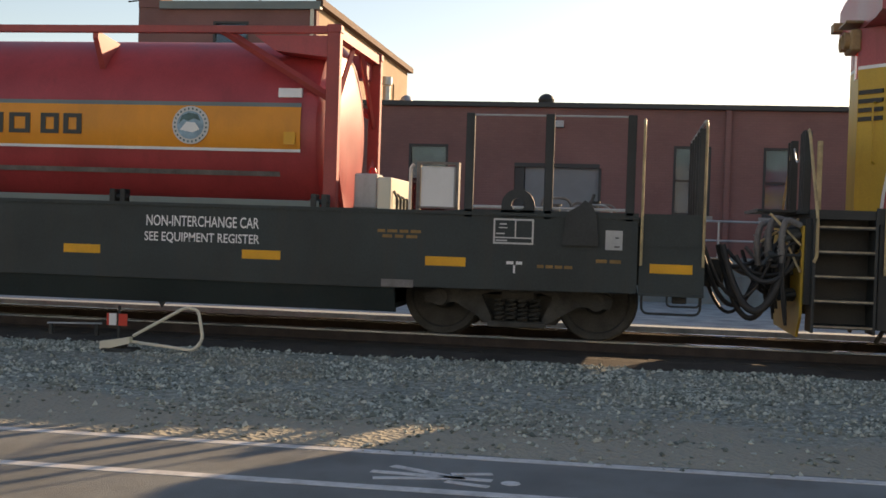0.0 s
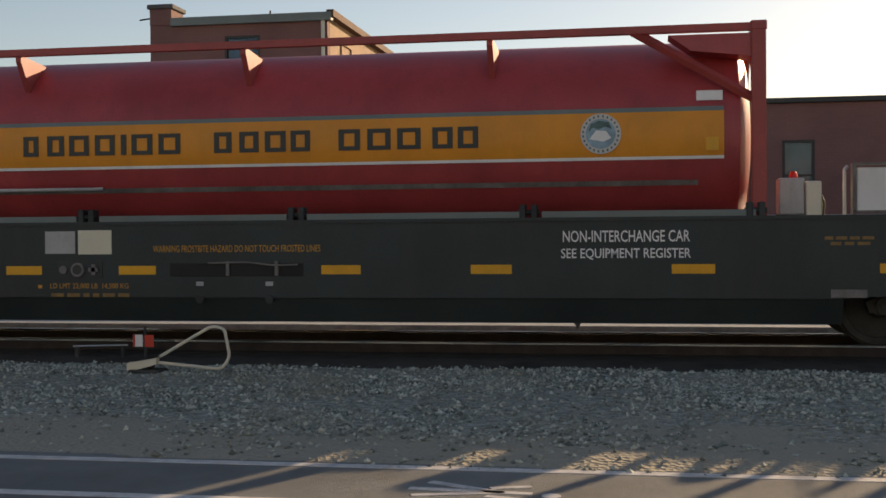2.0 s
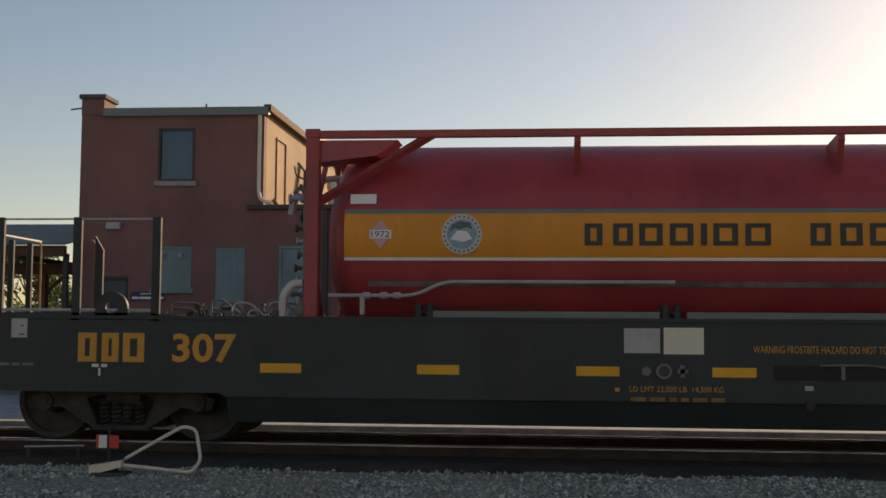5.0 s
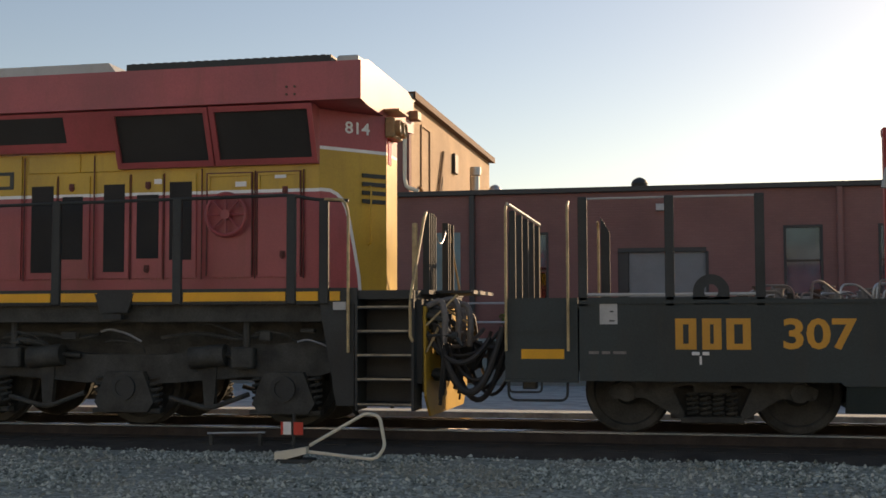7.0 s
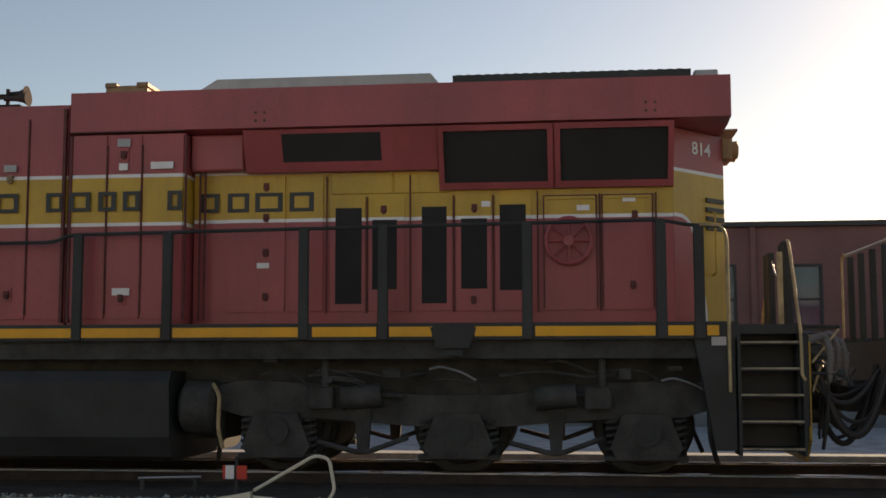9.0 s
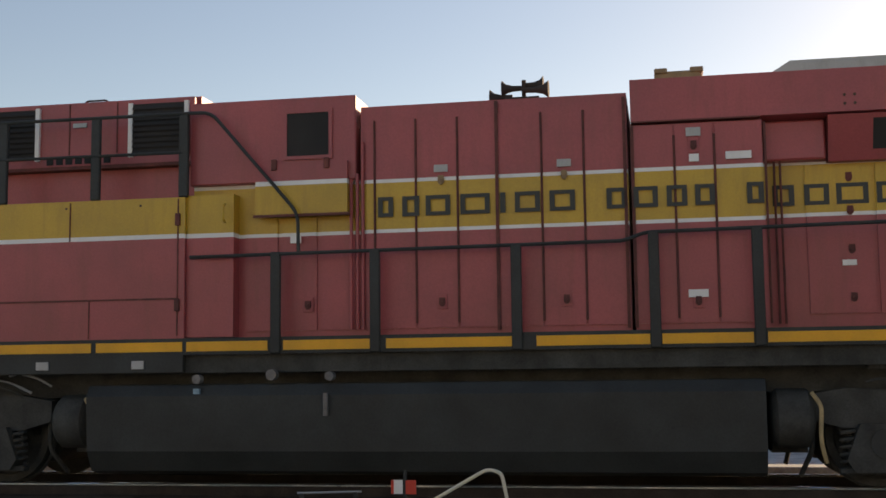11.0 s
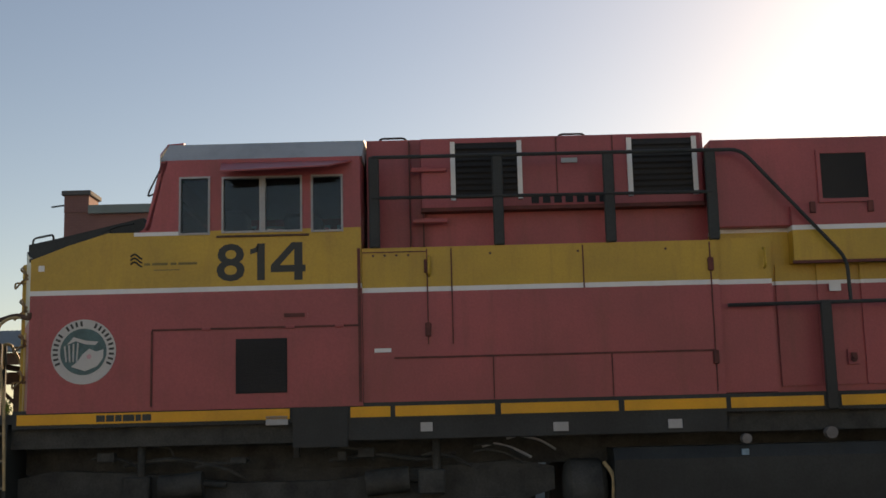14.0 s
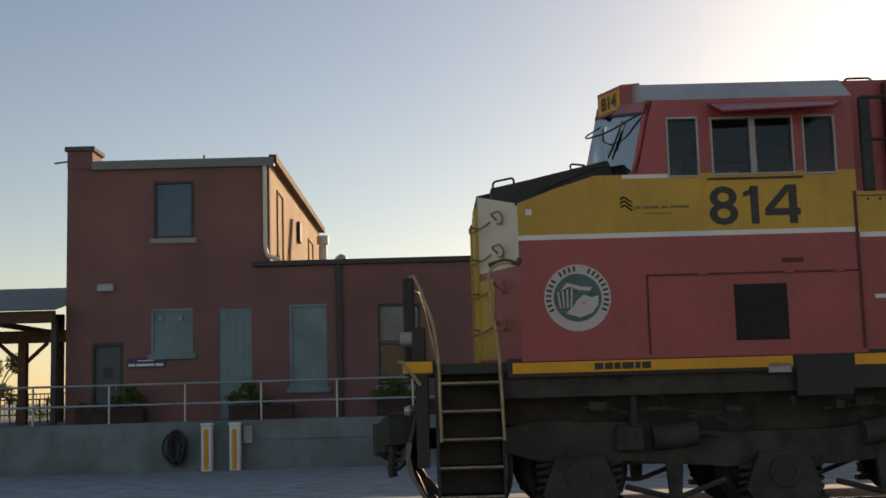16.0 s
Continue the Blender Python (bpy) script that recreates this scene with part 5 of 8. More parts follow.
def truck(t, xc, half, r):
    """A two-axle freight truck with cast side frames and spring nests."""
    for s in (-1, 1):
        wheelset(t, xc + s * half, r)
        bm = B()
        y0, y1 = s * 0.93, s * 1.08
        prism(bm, [(xc - half - 0.2, 0.5), (xc - half + 0.12, 0.66), (xc + half - 0.12, 0.66), (xc + half + 0.2, 0.5), (xc + half + 0.16, 0.38), (xc + half - 0.2, 0.4), (xc + 0.36, 0.18), (xc + 0.3, 0.16), (xc + 0.3, 0.24), (xc + 0.42, 0.5), (xc + 0.28, 0.54), (xc - 0.28, 0.54), (xc - 0.42, 0.5), (xc - 0.3, 0.24), (xc - 0.3, 0.16), (xc - 0.36, 0.18), (xc - half + 0.2, 0.4), (xc - half - 0.16, 0.38)], "y", y0, y1)
        box(bm, xc - 0.34, xc + 0.34, y0, y1 + s * 0.02, 0.13, 0.2, bev=0.01)
        part("side_frame", bm, GRIME, t, "cast steel truck side frame")
        bm = B()
        for k in range(4):
            coil(bm, xc - 0.21 + 0.14 * k, s * 1.02, 0.2, 0.46, 0.05, 5, 0.016)
        part("spring_nest", bm, GRIME, t)
        for q in (-1, 1):
            bm = B()
            cyl(bm, (xc + q * half, s * 0.9, r), (xc + q * half, s * 1.13, r), 0.1, 16)
            cyl(bm, (xc + q * half, s * 1.13, r), (xc + q * half, s * 1.15, r), 0.05, 10)
            part("bearing_cap", bm, GRIME, t, smooth=True)
    bm = B()
    box(bm, xc - 0.2, xc + 0.2, -1.05, 1.05, 0.44, 0.62, bev=0.02)
    box(bm, xc - 0.45, xc + 0.45, -0.86, 0.86, 0.16, 0.5)
    part("bolster", bm, GRIME, t)


def tank_container():
    t = rolling("tank_container", -9.57, "red cryogenic tank in a red frame with an orange-yellow band", "tank container")
    x0, x1, y, zt = -15.62, -3.46, 1.22, 3.64
    R, zc = 1.18, 2.42
    bm = B()
    prof = [(-15.5, 0.3), (-15.45, 0.6), (-15.36, 0.86), (-15.24, 1.06), (-15.12, 1.15), (-15.02, R), (-3.8, R), (-3.74, 1.16), (-3.68, 1.08), (-3.62, 0.9), (-3.58, 0.6), (-3.56, 0.3)]
    lathe(bm, prof, (0, 0, zc), "x", 64)
    part("tank_shell", bm, REDT, t, "round red tank shell", smooth=True)
    # the painted band is a thin panel bowed with the shell
    def bowed(a, b, z0, z1, r, mi, bm, n=6):
        rows = []
        for k in range(n + 1):
            z = z0 + (z1 - z0) * k / n
            rows.append([bm.verts.new((x, -math.sqrt(max(0, r * r - (z - zc) ** 2)), z)) for x in (a, b)])
        for p, q in zip(rows, rows[1:]):
            bm.faces.new((p[0], p[1], q[1], q[0])).material_index = mi
    for nm, z0, z1, mt in (("band_edge", 2.12, 2.155, WHITE), ("side_band", 2.155, 2.66, BAND), ("band_edge", 2.66, 2.71, FASCIA)):
        bm = B()
        bowed(-15.16, -3.92, z0, z1, R + 0.03, 0, bm)
        part(nm, bm, mt, t, "orange-yellow side band" if mt == BAND else "", smooth=True)
    bm = B()
    bowed(-14.9, -4.2, 1.83, 1.89, R + 0.012, 0, bm, 2)
    part("lower_line", bm, GREYB, t, "dark seam line low on the tank")
    # frame
    for xa, xb in ((x0, x0 + 0.16), (x1 - 0.16, x1)):
        for s in (-1, 1):
            bm = B()
            box(bm, xa, xb, s * y, s * (y - 0.14), 0.36, zt, bev=0.012)
            part("corner_post", bm, FRAMERED, t)
        for q0, q1 in ((zt - 0.14, zt - 0.02), (0.4, 0.55)):
            part("end_beam", box(B(), xa + 0.02, xb - 0.02, -y + 0.14, y - 0.14, q0, q1), FRAMERED, t)
    for s in (-1, 1):
        bm = B()
        box(bm, x0 + 0.16, x1 - 0.16, s * (y - 0.01), s * (y - 0.09), zt - 0.1, zt - 0.01, bev=0.006)
        part("top_rail", bm, FRAMERED, t)
        bm = B()
        box(bm, x0 + 0.16, x1 - 0.16, s * (y - 0.02), s * (y - 0.12), 0.4, 0.56)
        part("bottom_rail", bm, FRAMERED, t)
        for a, b in ((x0 + 0.12, 1), (x1 - 0.12, -1)):
            bm = B()
            yc = s * (y - 0.06)
            tube(bm, [(a, yc, 2.78), (a + b * 1.35, yc, zt - 0.06)], 0.055, 4)
            part("brace", bm, FRAMERED, t)
            bm = B()
            prism(bm, [(a, zt - 0.12), (a + b * 0.95, zt - 0.12), (a + b * 0.7, zt - 0.3), (a, zt - 0.38)], "y", yc - 0.005, s * 0.75)
            part("saddle_gusset", bm, REDT, t)
        for x in (-6.58, -9.57, -12.5):
            bm = B()
            prism(bm, [(s * (y - 0.04), zt - 0.08), (s * (y - 0.04), zt - 0.16), (s * 0.95, 3.12), (s * 0.55, zt - 0.14)], "x", x - 0.02, x + 0.05)
            part("stay_plate", bm, FRAMERED, t)
    for xa in (x0 + 0.08, x1 - 0.08):
        for ya, za, yb, zb in ((-y + 0.1, 2.6, -0.2, zt - 0.1), (y - 0.1, 2.6, 0.2, zt - 0.1), (-y + 0.1, 2.2, 0.0, 0.6), (y - 0.1, 2.2, 0.0, 0.6)):
            bm = B()
            tube(bm, [(xa, ya, za), (xa, yb, zb)], 0.035, 4)
            part("end_brace", bm, FRAMERED, t)
    for xa in (x0, x1 - 0.16):
        for s in (-1, 1):
            for z in (0.36, zt - 0.1):
                bm = B()
                box(bm, xa - 0.01, xa + 0.17, s * (y + 0.008), s * (y - 0.15), z, z + 0.11, bev=0.015)
                part("corner_casting", bm, FRAMERED, t)
    # lettering stands as plain bars, one for each character
    yb = -(R + 0.034)
    for spans in (((-12.41, -12.21), (-12.09, -11.87), (-11.8, -11.54), (-11.46, -11.2), (-11.12, -11.05), (-10.98, -10.71), (-10.63, -10.35)), ((-9.92, -9.7), (-9.6, -9.36), (-9.28, -9.02), (-8.96, -8.72)), ((-8.37, -8.11), (-8.02, -7.74), (-7.66, -7.38), (-7.24, -7.0), (-6.94, -6.7))):
        open_frames(spans, yb, 2.29, 2.54, 0.05, LETTER, t, "dark company lettering as plain open frames")
    for x in (-13.8, -5.29):
        bm = B()
        disc(bm, x, 2.42, 0.23, yb - 0.012, yb + 0.01, 36)
        bg = part("badge", bm, OFFWHITE, t, "round white and blue badge")
        bm = B()
        disc(bm, x, 2.42, 0.17, yb - 0.016, yb - 0.01, 32)
        part("badge_field", bm, SKYB, bg)
        bm = B()
        prism(bm, [(x - 0.13, 2.36), (x - 0.05, 2.46), (x + 0.06, 2.45), (x + 0.12, 2.37), (x + 0.03, 2.33)], "y", yb - 0.02, yb - 0.015)
        part("badge_drawing", bm, WHITE, bg)
        bm = B()
        prism(bm, [(x - 0.14, 2.44), (x - 0.11, 2.53), (x - 0.02, 2.57), (x + 0.09, 2.55), (x + 0.13, 2.47), (x + 0.05, 2.5), (x - 0.03, 2.47), (x - 0.09, 2.49)], "y", yb - 0.021, yb - 0.015)
        part("badge_crown", bm, TEAL, bg)
        for k in range(24):
            a = 2 * math.pi * (k + 0.5) / 24
            cx, cz = x + 0.2 * math.cos(a), 2.42 + 0.2 * math.sin(a)
            part("badge_bar", box(B(), cx - 0.01, cx + 0.01, yb - 0.015, yb - 0.011, cz - 0.012, cz + 0.012), TEAL, bg)
    bm = B()
    prism(bm, [(-14.87, 2.42), (-14.735, 2.59), (-14.6, 2.42), (-14.735, 2.25)], "y", yb - 0.01, yb + 0.01)
    pl = part("placard", bm, PINK, t, "pale pink diamond hazard placard")
    bm = B()
    box(bm, -14.86, -14.61, yb - 0.014, yb - 0.009, 2.37, 2.47)
    part("placard_label", bm, WHITE, pl)
    lettering("1972", -14.84, -14.63, yb - 0.014, 2.385, 2.455, LETTER, pl, "dark number on the placard")
    for xa, xb in ((-15.1, -14.8), (-4.22, -3.93)):
        bm = B()
        box(bm, xa, xb, -1.15, -1.08, 2.78, 2.89)
        part("name_plate", bm, WHITE, t)
    bm = B()
    box(bm, -4.12, -3.98, yb - 0.008, yb + 0.01, 2.21, 2.36)
    part("small_label", bm, STRIPE, t)
    # side pipe
    bm = B()
    tube(bm, bend([(-15.35, -1.14, 1.72), (-14.35, -1.14, 1.72), (-14.0, -1.14, 1.88), (-11.4, -1.14, 1.88)]), 0.022, 8)
    for x in (-14.9, -14.7, -14.55):
        cyl(bm, (x - 0.04, -1.14, 1.72), (x + 0.04, -1.14, 1.72), 0.04, 8)
    cyl(bm, (-14.95, -1.14, 1.5), (-14.95, -1.14, 1.72), 0.03, 8)
    part("fill_pipe", bm, GREY, t, "frosted pale fill pipe", smooth=True)
    # valve tree on the end towards the locomotive
    bm = B()
    rnd = random.Random(6)
    tube(bm, bend([(-15.78, -0.7, 1.5), (-15.78, -0.7, 1.75), (-15.68, -0.7, 1.85), (-15.68, -0.7, 2.85), (-15.85, -0.7, 2.95), (-15.9, -0.7, 2.7)]), 0.043, 10)
    tube(bm, bend([(-15.75, -0.2, 1.5), (-15.75, -0.2, 3.0), (-15.6, -0.2, 3.2), (-15.3, -0.2, 3.2)]), 0.04, 8)
    cyl(bm, (-15.68, -0.7, 1.9), (-15.68, -0.7, 2.0), 0.07, 10)
    cyl(bm, (-15.68, -0.7, 2.7), (-15.68, -0.7, 2.78), 0.07, 10)
    part("frosted_pipe", bm, GREY, t, "pale frosted pipe with bends", smooth=True)
    for k in range(10):
        bm = B()
        z, yy = 1.58 + 0.16 * k, rnd.uniform(-1.0, -0.5)
        r_ = rnd.uniform(0.04, 0.07)
        end = -15.74 - rnd.uniform(0, 0.14)
        cyl(bm, (-15.62, yy, z), (end, yy, z), 0.024, 8)
        lathe(bm, [(-0.012, r_), (0.012, r_)], (end, yy, z), "x", 12)
        cyl(bm, (-15.7, yy - 0.05, z - 0.04), (-15.7, yy + 0.05, z + 0.06), 0.028, 8)
        part("valve", bm, (RUST, GREYB, GALV)[k % 3], t)
    for yy, z1 in ((-1.0, 2.9), (-0.6, 2.6), (-0.45, 3.1)):
        bm = B()
        tube(bm, bend([(-15.66, yy, 1.5), (-15.66, yy, z1), (-15.72, yy, z1 + 0.1), (-15.8, yy, z1 + 0.02)]), 0.024, 8)
        part("riser_pipe", bm, GREYB, t, smooth=True)
    bm = B()
    tube(bm, [(-15.7, -0.9, 2.9), (-15.7, -0.9, 3.2), (-15.78, -0.9, 3.3)], 0.014, 6)
    part("vent_stack", bm, GREYB, t)
    for dx in (-0.1, 0.07):
        bm = B()
        tube(bm, bend([(-15.7, -0.9, 3.1), (-15.7 + dx, -0.9, 3.14), (-15.7 + dx * 1.2, -0.9, 3.26)]), 0.012, 6)
        part("vent_branch", bm, GREYB, t)
    bm = B()
    tube(bm, bend([(-15.9, -1.05, 1.46), (-15.9, -1.05, 1.72), (-15.78, -1.05, 1.86), (-15.66, -1.05, 1.86)]), 0.05, 10)
    part("frosted_elbow", bm, OFFWHITE, t, "white frosted pipe elbow", smooth=True)


# ---------------- the locomotive ----------------
DECK = 1.6


def plates(bm, items, y, mi=0):
    for x0, x1, z0, z1 in items:
        box(bm, x0, x1, y, y + 0.012, z0, z1, mi)


def hood_door(t, x0, x1, y, z0, zs, ms, mats, bottom=1.7):
    """A tall hood door, proud of the hood side, painted in the hood's bands."""
    bm = B()
    g = 0.013
    lv = [max(bottom, zs[0])] + list(zs[1:])
    banded(bm, x0 + g, x1 - g, y - 0.022, y + 0.01, lv, ms)
    d = part("hood_door", bm, mats, t)
    return d


def latch(t, x, y, z):
    bm = B()
    prism(bm, [(x - 0.03, z + 0.04), (x + 0.03, z + 0.04), (x + 0.034, z - 0.03), (x + 0.012, z - 0.055), (x - 0.012, z - 0.055), (x - 0.034, z - 0.03)], "y", y - 0.03, y)
    cyl(bm, (x, y - 0.05, z - 0.01), (x, y - 0.028, z - 0.01), 0.016, 8)
    part("latch", bm, HORN if z == 3.3 else SEAM, t)
    if z != 3.3:
        part("latch_plate", box(B(), x - 0.055, x + 0.055, y - 0.008, y + 0.004, z - 0.08, z + 0.08, bev=0.003), RED, t)


def loco_truck(t, axles, xc):
    for x in axles:
        wheelset(t, x, 0.53)
    a, b = min(axles), max(axles)
    for s in (-1, 1):
        y0, y1 = s * 1.0, s * 1.16
        bm = B()
        pts = [(a - 0.75, 0.95), (a - 0.35, 1.02), (a + 0.45, 0.98), (xc - 0.5, 0.86), (xc + 0.5, 0.86), (b - 0.45, 0.98), (b + 0.35, 1.02), (b + 0.75, 0.95), (b + 0.75, 0.72), (b + 0.4, 0.62), (b - 0.5, 0.6), (xc + 0.55, 0.52), (xc - 0.55, 0.52), (a + 0.5, 0.6), (a - 0.4, 0.62), (a - 0.75, 0.72)]
        prism(bm, pts, "y", y0, y1)
        part("truck_frame", bm, GRIME, t, "heavy cast truck frame")
        for x in axles:
            bm = B()
            prism(bm, [(x - 0.3, 0.18), (x - 0.38, 0.3), (x - 0.24, 0.66), (x + 0.24, 0.66), (x + 0.38, 0.3), (x + 0.3, 0.18)], "y", s * 1.04, s * 1.26)
            box(bm, x - 0.44, x + 0.44, s * 1.06, s * 1.2, 0.16, 0.22, bev=0.01)
            ax = part("axle_box", bm, GRIME, t)
            bm = B()
            disc(bm, x, 0.47, 0.15, s * 1.26, s * 1.29, 24, 0.1)
            disc(bm, x, 0.47, 0.1, s * 1.262, s * 1.275, 20)
            part("axle_cap", bm, BLACK, ax)
            for q in (-1, 1):
                bm = B()
                coil(bm, x + q * 0.34, s * 1.12, 0.24, 0.6, 0.075, 5, 0.02)
                part("coil_spring", bm, GRIME, t)
        for k, x in enumerate((a + 0.95, b - 0.95)):
            bm = B()
            cyl(bm, (x - 0.22, s * 1.2, 0.82), (x + 0.22, s * 1.2, 0.86), 0.13, 16)
            cyl(bm, (x + 0.22, s * 1.2, 0.86), (x + 0.45, s * 1.2, 0.84), 0.03, 8)
            part("brake_cylinder", bm, GRIME, t, smooth=True)
            bm = B()
            tube(bm, bend([(x - 0.6, s * 1.2, 1.06), (x - 0.1, s * 1.22, 1.12), (x + 0.35, s * 1.2, 1.04), (x + 0.7, s * 1.2, 1.1)]), 0.022, 7)
            tube(bm, bend([(x - 0.5, s * 1.18, 0.35), (x, s * 1.18, 0.22), (x + 0.5, s * 1.18, 0.4)]), 0.03, 7)
            part("brake_pipe", bm, GRIME, t, smooth=True)
            bm = B()
            prism(bm, [(x - 0.06, 0.25), (x + 0.06, 0.25), (x + 0.1, 0.8), (x - 0.1, 0.8)], "y", s * 1.1, s * 1.18)
            part("brake_hanger", bm, GRIME, t)
        for x in (a - 0.68, b + 0.68):
            bm = B()
            tube(bm, bend([(x, s * 1.05, 0.9), (x, s * 1.05, 0.4), (x + 0.1 * (1 if x > xc else -1), s * 0.8, 0.12)]), 0.028, 8)
            part("sand_pipe", bm, GRIME, t, smooth=True)
    rnd = random.Random(int(abs(xc) * 10))
    for k in range(14):
        x, z = rnd.uniform(a - 0.6, b + 0.6), rnd.uniform(0.98, 1.25)
        bm = B()
        if k % 3:
            tube(bm, bend([(x, -1.25, z), (x + 0.12, -1.27, z + 0.03), (x + rnd.uniform(0.25, 0.5), -1.25, z - 0.02), (x + 0.5, -1.2, z - 0.12)]), rnd.uniform(0.01, 0.018), 6)
        else:
            box(bm, x, x + rnd.uniform(0.06, 0.2), -1.3, -1.2, z, z + rnd.uniform(0.04, 0.12), bev=0.008)
        # the two galvanised pieces stand in for glints among the dark clutter
        part("pipe_fitting", bm, GALV if k in (1, 8) else GRIME, t)
    for x in (a + 0.5, b - 0.5):
        bm = B()
        box(bm, x - 0.14, x + 0.14, -1.3, -1.16, 0.7, 0.95, bev=0.02)
        part("damper_bracket", bm, GRIME, t)
        bm = B()
        tube(bm, [(x + 0.05, -1.26, 0.95), (x + 0.05, -1.26, 1.3)], 0.04, 10)
        part("damper", bm, GRIME, t, smooth=True)
    bm = B()
    box(bm, a - 0.4, b + 0.4, -0.95, 0.95, 0.55, 0.98)
    part("truck_centre", bm, GRIME, t)
    for x in axles:
        bm = B()
        cyl(bm, (x + 0.3, -0.5, 0.46), (x + 0.3, 0.5, 0.46), 0.26, 14)
        part("traction_motor", bm, GRIME, t, smooth=True)


def steps(t, x0, x1, s):
    """A stepwell: side plates, treads with worn edges."""
    yo, yi = s * 1.5, s * 1.08
    well = part("step_back", box(B(), x0, x1, yi, yi + s * 0.03, 0.3, DECK - 0.1), BLACK, t, "black stepwell back plate")
    for x in (x0 - 0.03, x1):
        part("step_side", box(B(), x, x + 0.03, yo, yi, 0.25, DECK - 0.1), BLACK, well)
    for z in (0.33, 0.61, 0.88, 1.15, 1.42):
        bm = B()
        box(bm, x0, x1, yo, yi, z - 0.03, z)
        box(bm, x0, x1, yo + s * 0.004, yo - s * 0.012, z - 0.016, z + 0.003, 1)
        part("tread", bm, [BLACK, TREADEDGE], well)


def rail_post(t, x, z1, y=-1.5, w=0.055, m=None):
    bm = B()
    box(bm, x - w, x + w, y - 0.012, y + 0.045, 1.45, z1, bev=0.01)
    part("handrail_post", bm, m or BLACK, t)


def locomotive():
    t = rolling("locomotive", -31.6, "faded red and yellow diesel locomotive with black running gear", "locomotive")
    P = [RED, WHITE, YEL]
    # underframe and walkway
    bm = B()
    box(bm, -41.85, -21.05, -1.44, 1.44, 1.5, DECK)
    part("walkway", bm, BLACK, t)
    bm = B()
    box(bm, -41.2, -21.7, -0.9, 0.9, 0.98, 1.5)
    box(bm, -41.2, -21.7, -1.38, 1.38, 1.25, 1.5)
    part("underframe", bm, GRIME, t)
    for s in (-1, 1):
        bm = B()
        box(bm, -41.15, -21.7, s * 1.48, s * 1.44, 1.45, 1.63)
        part("side_sill", bm, BLACK, t)
        bm = B()
        box(bm, -38.15, -33.98, s * 1.47, s * 1.39, 1.26, 1.45)
        part("skirt_plate", bm, BLACK, t)
    for a, b in ((-41.1, -38.36), (-37.75, -37.35), (-37.3, -36.3), (-36.24, -35.06), (-35.0, -33.98), (-33.93, -33.0), (-32.82, -31.86), (-31.68, -30.28), (-30.08, -28.92), (-28.8, -27.9), (-27.76, -26.32), (-26.2, -25.5), (-25.36, -24.9), (-24.44, -23.94), (-23.8, -22.55), (-22.42, -22.16), (-22.02, -21.9)):
        bm = B()
        box(bm, a, b, -1.492, -1.478, 1.485, 1.59)
        part("sill_stripe", bm, STRIPE, t, "yellow stripe on the sill")
    bars(words(-40.3, -39.75, 6, 0.15, 9), -1.492, 1.505, 1.57, LETTER, t, "dark model code in plain bars")
    for x, z, w in ((-37.05, 1.33, 0.12), (-35.72, 1.3, 0.15), (-34.57, 1.3, 0.14), (-38.6, 1.43, 0.22), (-21.98, 1.38, 0.15)):
        bm = B()
        box(bm, x, x + w, -1.492, -1.468, z, z + 0.09)
        part("small_plate", bm, GREY, t)
    bm = B()
    prism(bm, [(-24.92, 1.58), (-24.42, 1.58), (-24.5, 1.36), (-24.84, 1.36)], "y", -1.5, -1.44)
    box(bm, -24.78, -24.56, -1.54, -1.46, 1.28, 1.34)
    part("jacking_pad", bm, BLACK, t)
    bm = B()
    prism(bm, [(-38.33, 1.62), (-37.78, 1.62), (-37.78, 1.2), (-38.33, 1.2)], "y", -1.49, -1.44)
    part("jacking_pad", bm, BLACK, t)
    # fuel tank
    bm = B()
    prism(bm, [(-1.42, 0.4), (-1.3, 0.18), (-1.1, 0.13), (1.1, 0.13), (1.3, 0.18), (1.42, 0.4), (1.46, 1.0), (1.38, 1.12), (-1.38, 1.12), (-1.46, 1.0)], "x", -35.12, -27.8)
    ft = part("fuel_tank", bm, BLACK, t, "long black fuel tank")
    bm = B()
    box(bm, -33.85, -33.78, -1.48, -1.44, 1.02, 1.08)
    part("filler_label", bm, SKYB, ft)
    bm = B()
    cyl(bm, (-32.35, -1.48, 0.78), (-32.35, -1.48, 1.02), 0.03, 8)
    part("sight_glass", bm, GREYB, ft)
    for x, z, r in ((-33.8, 1.18, 0.05), (-32.95, 1.22, 0.06), (-32.3, 1.2, 0.05)):
        bm = B()
        cyl(bm, (x, -1.42, z), (x, -1.52, z), r, 12)
        part("filler_cap", bm, GREYB, ft)
    # filler cylinders and boxes, added to close the sunlit gaps between the fuel tank and the trucks
    for x0, x1 in ((-27.76, -27.3), (-35.62, -35.16)):
        for s in (-1, 1):
            bm = B()
            lathe(bm, [(x0, 0.1), (x0 + 0.03, 0.25), (x0 + 0.08, 0.3), (x1 - 0.08, 0.3), (x1 - 0.03, 0.25), (x1, 0.1)], (0, s * 1.1, 0.72), "x", 20)
            part("filler_cylinder", bm, GRIME, t, smooth=True)
        bm = B()
        box(bm, x0 + 0.05, x1 - 0.05, -0.8, 0.8, 0.35, 1.2)
        part("gap_filler", bm, GRIME, t)
        bm = B()
        tube(bm, bend([(x1 - 0.05, -1.3, 0.98), (x1 + 0.04, -1.34, 0.85), (x1 + 0.02, -1.33, 0.5), (x1 + 0.07, -1.3, 0.28)]), 0.022, 8)
        part("sand_hose", bm, TAN, t, "tan sand hose", smooth=True)
    loco_truck(t, (-40.45, -38.44, -36.45), -38.44)
    loco_truck(t, (-26.65, -24.65, -22.65), -24.65)

    # rear hood under the radiator
    zs, ms = [DECK, 2.79, 2.83, 3.34, 3.37, 3.84], [0, 1, 2, 1, 0]
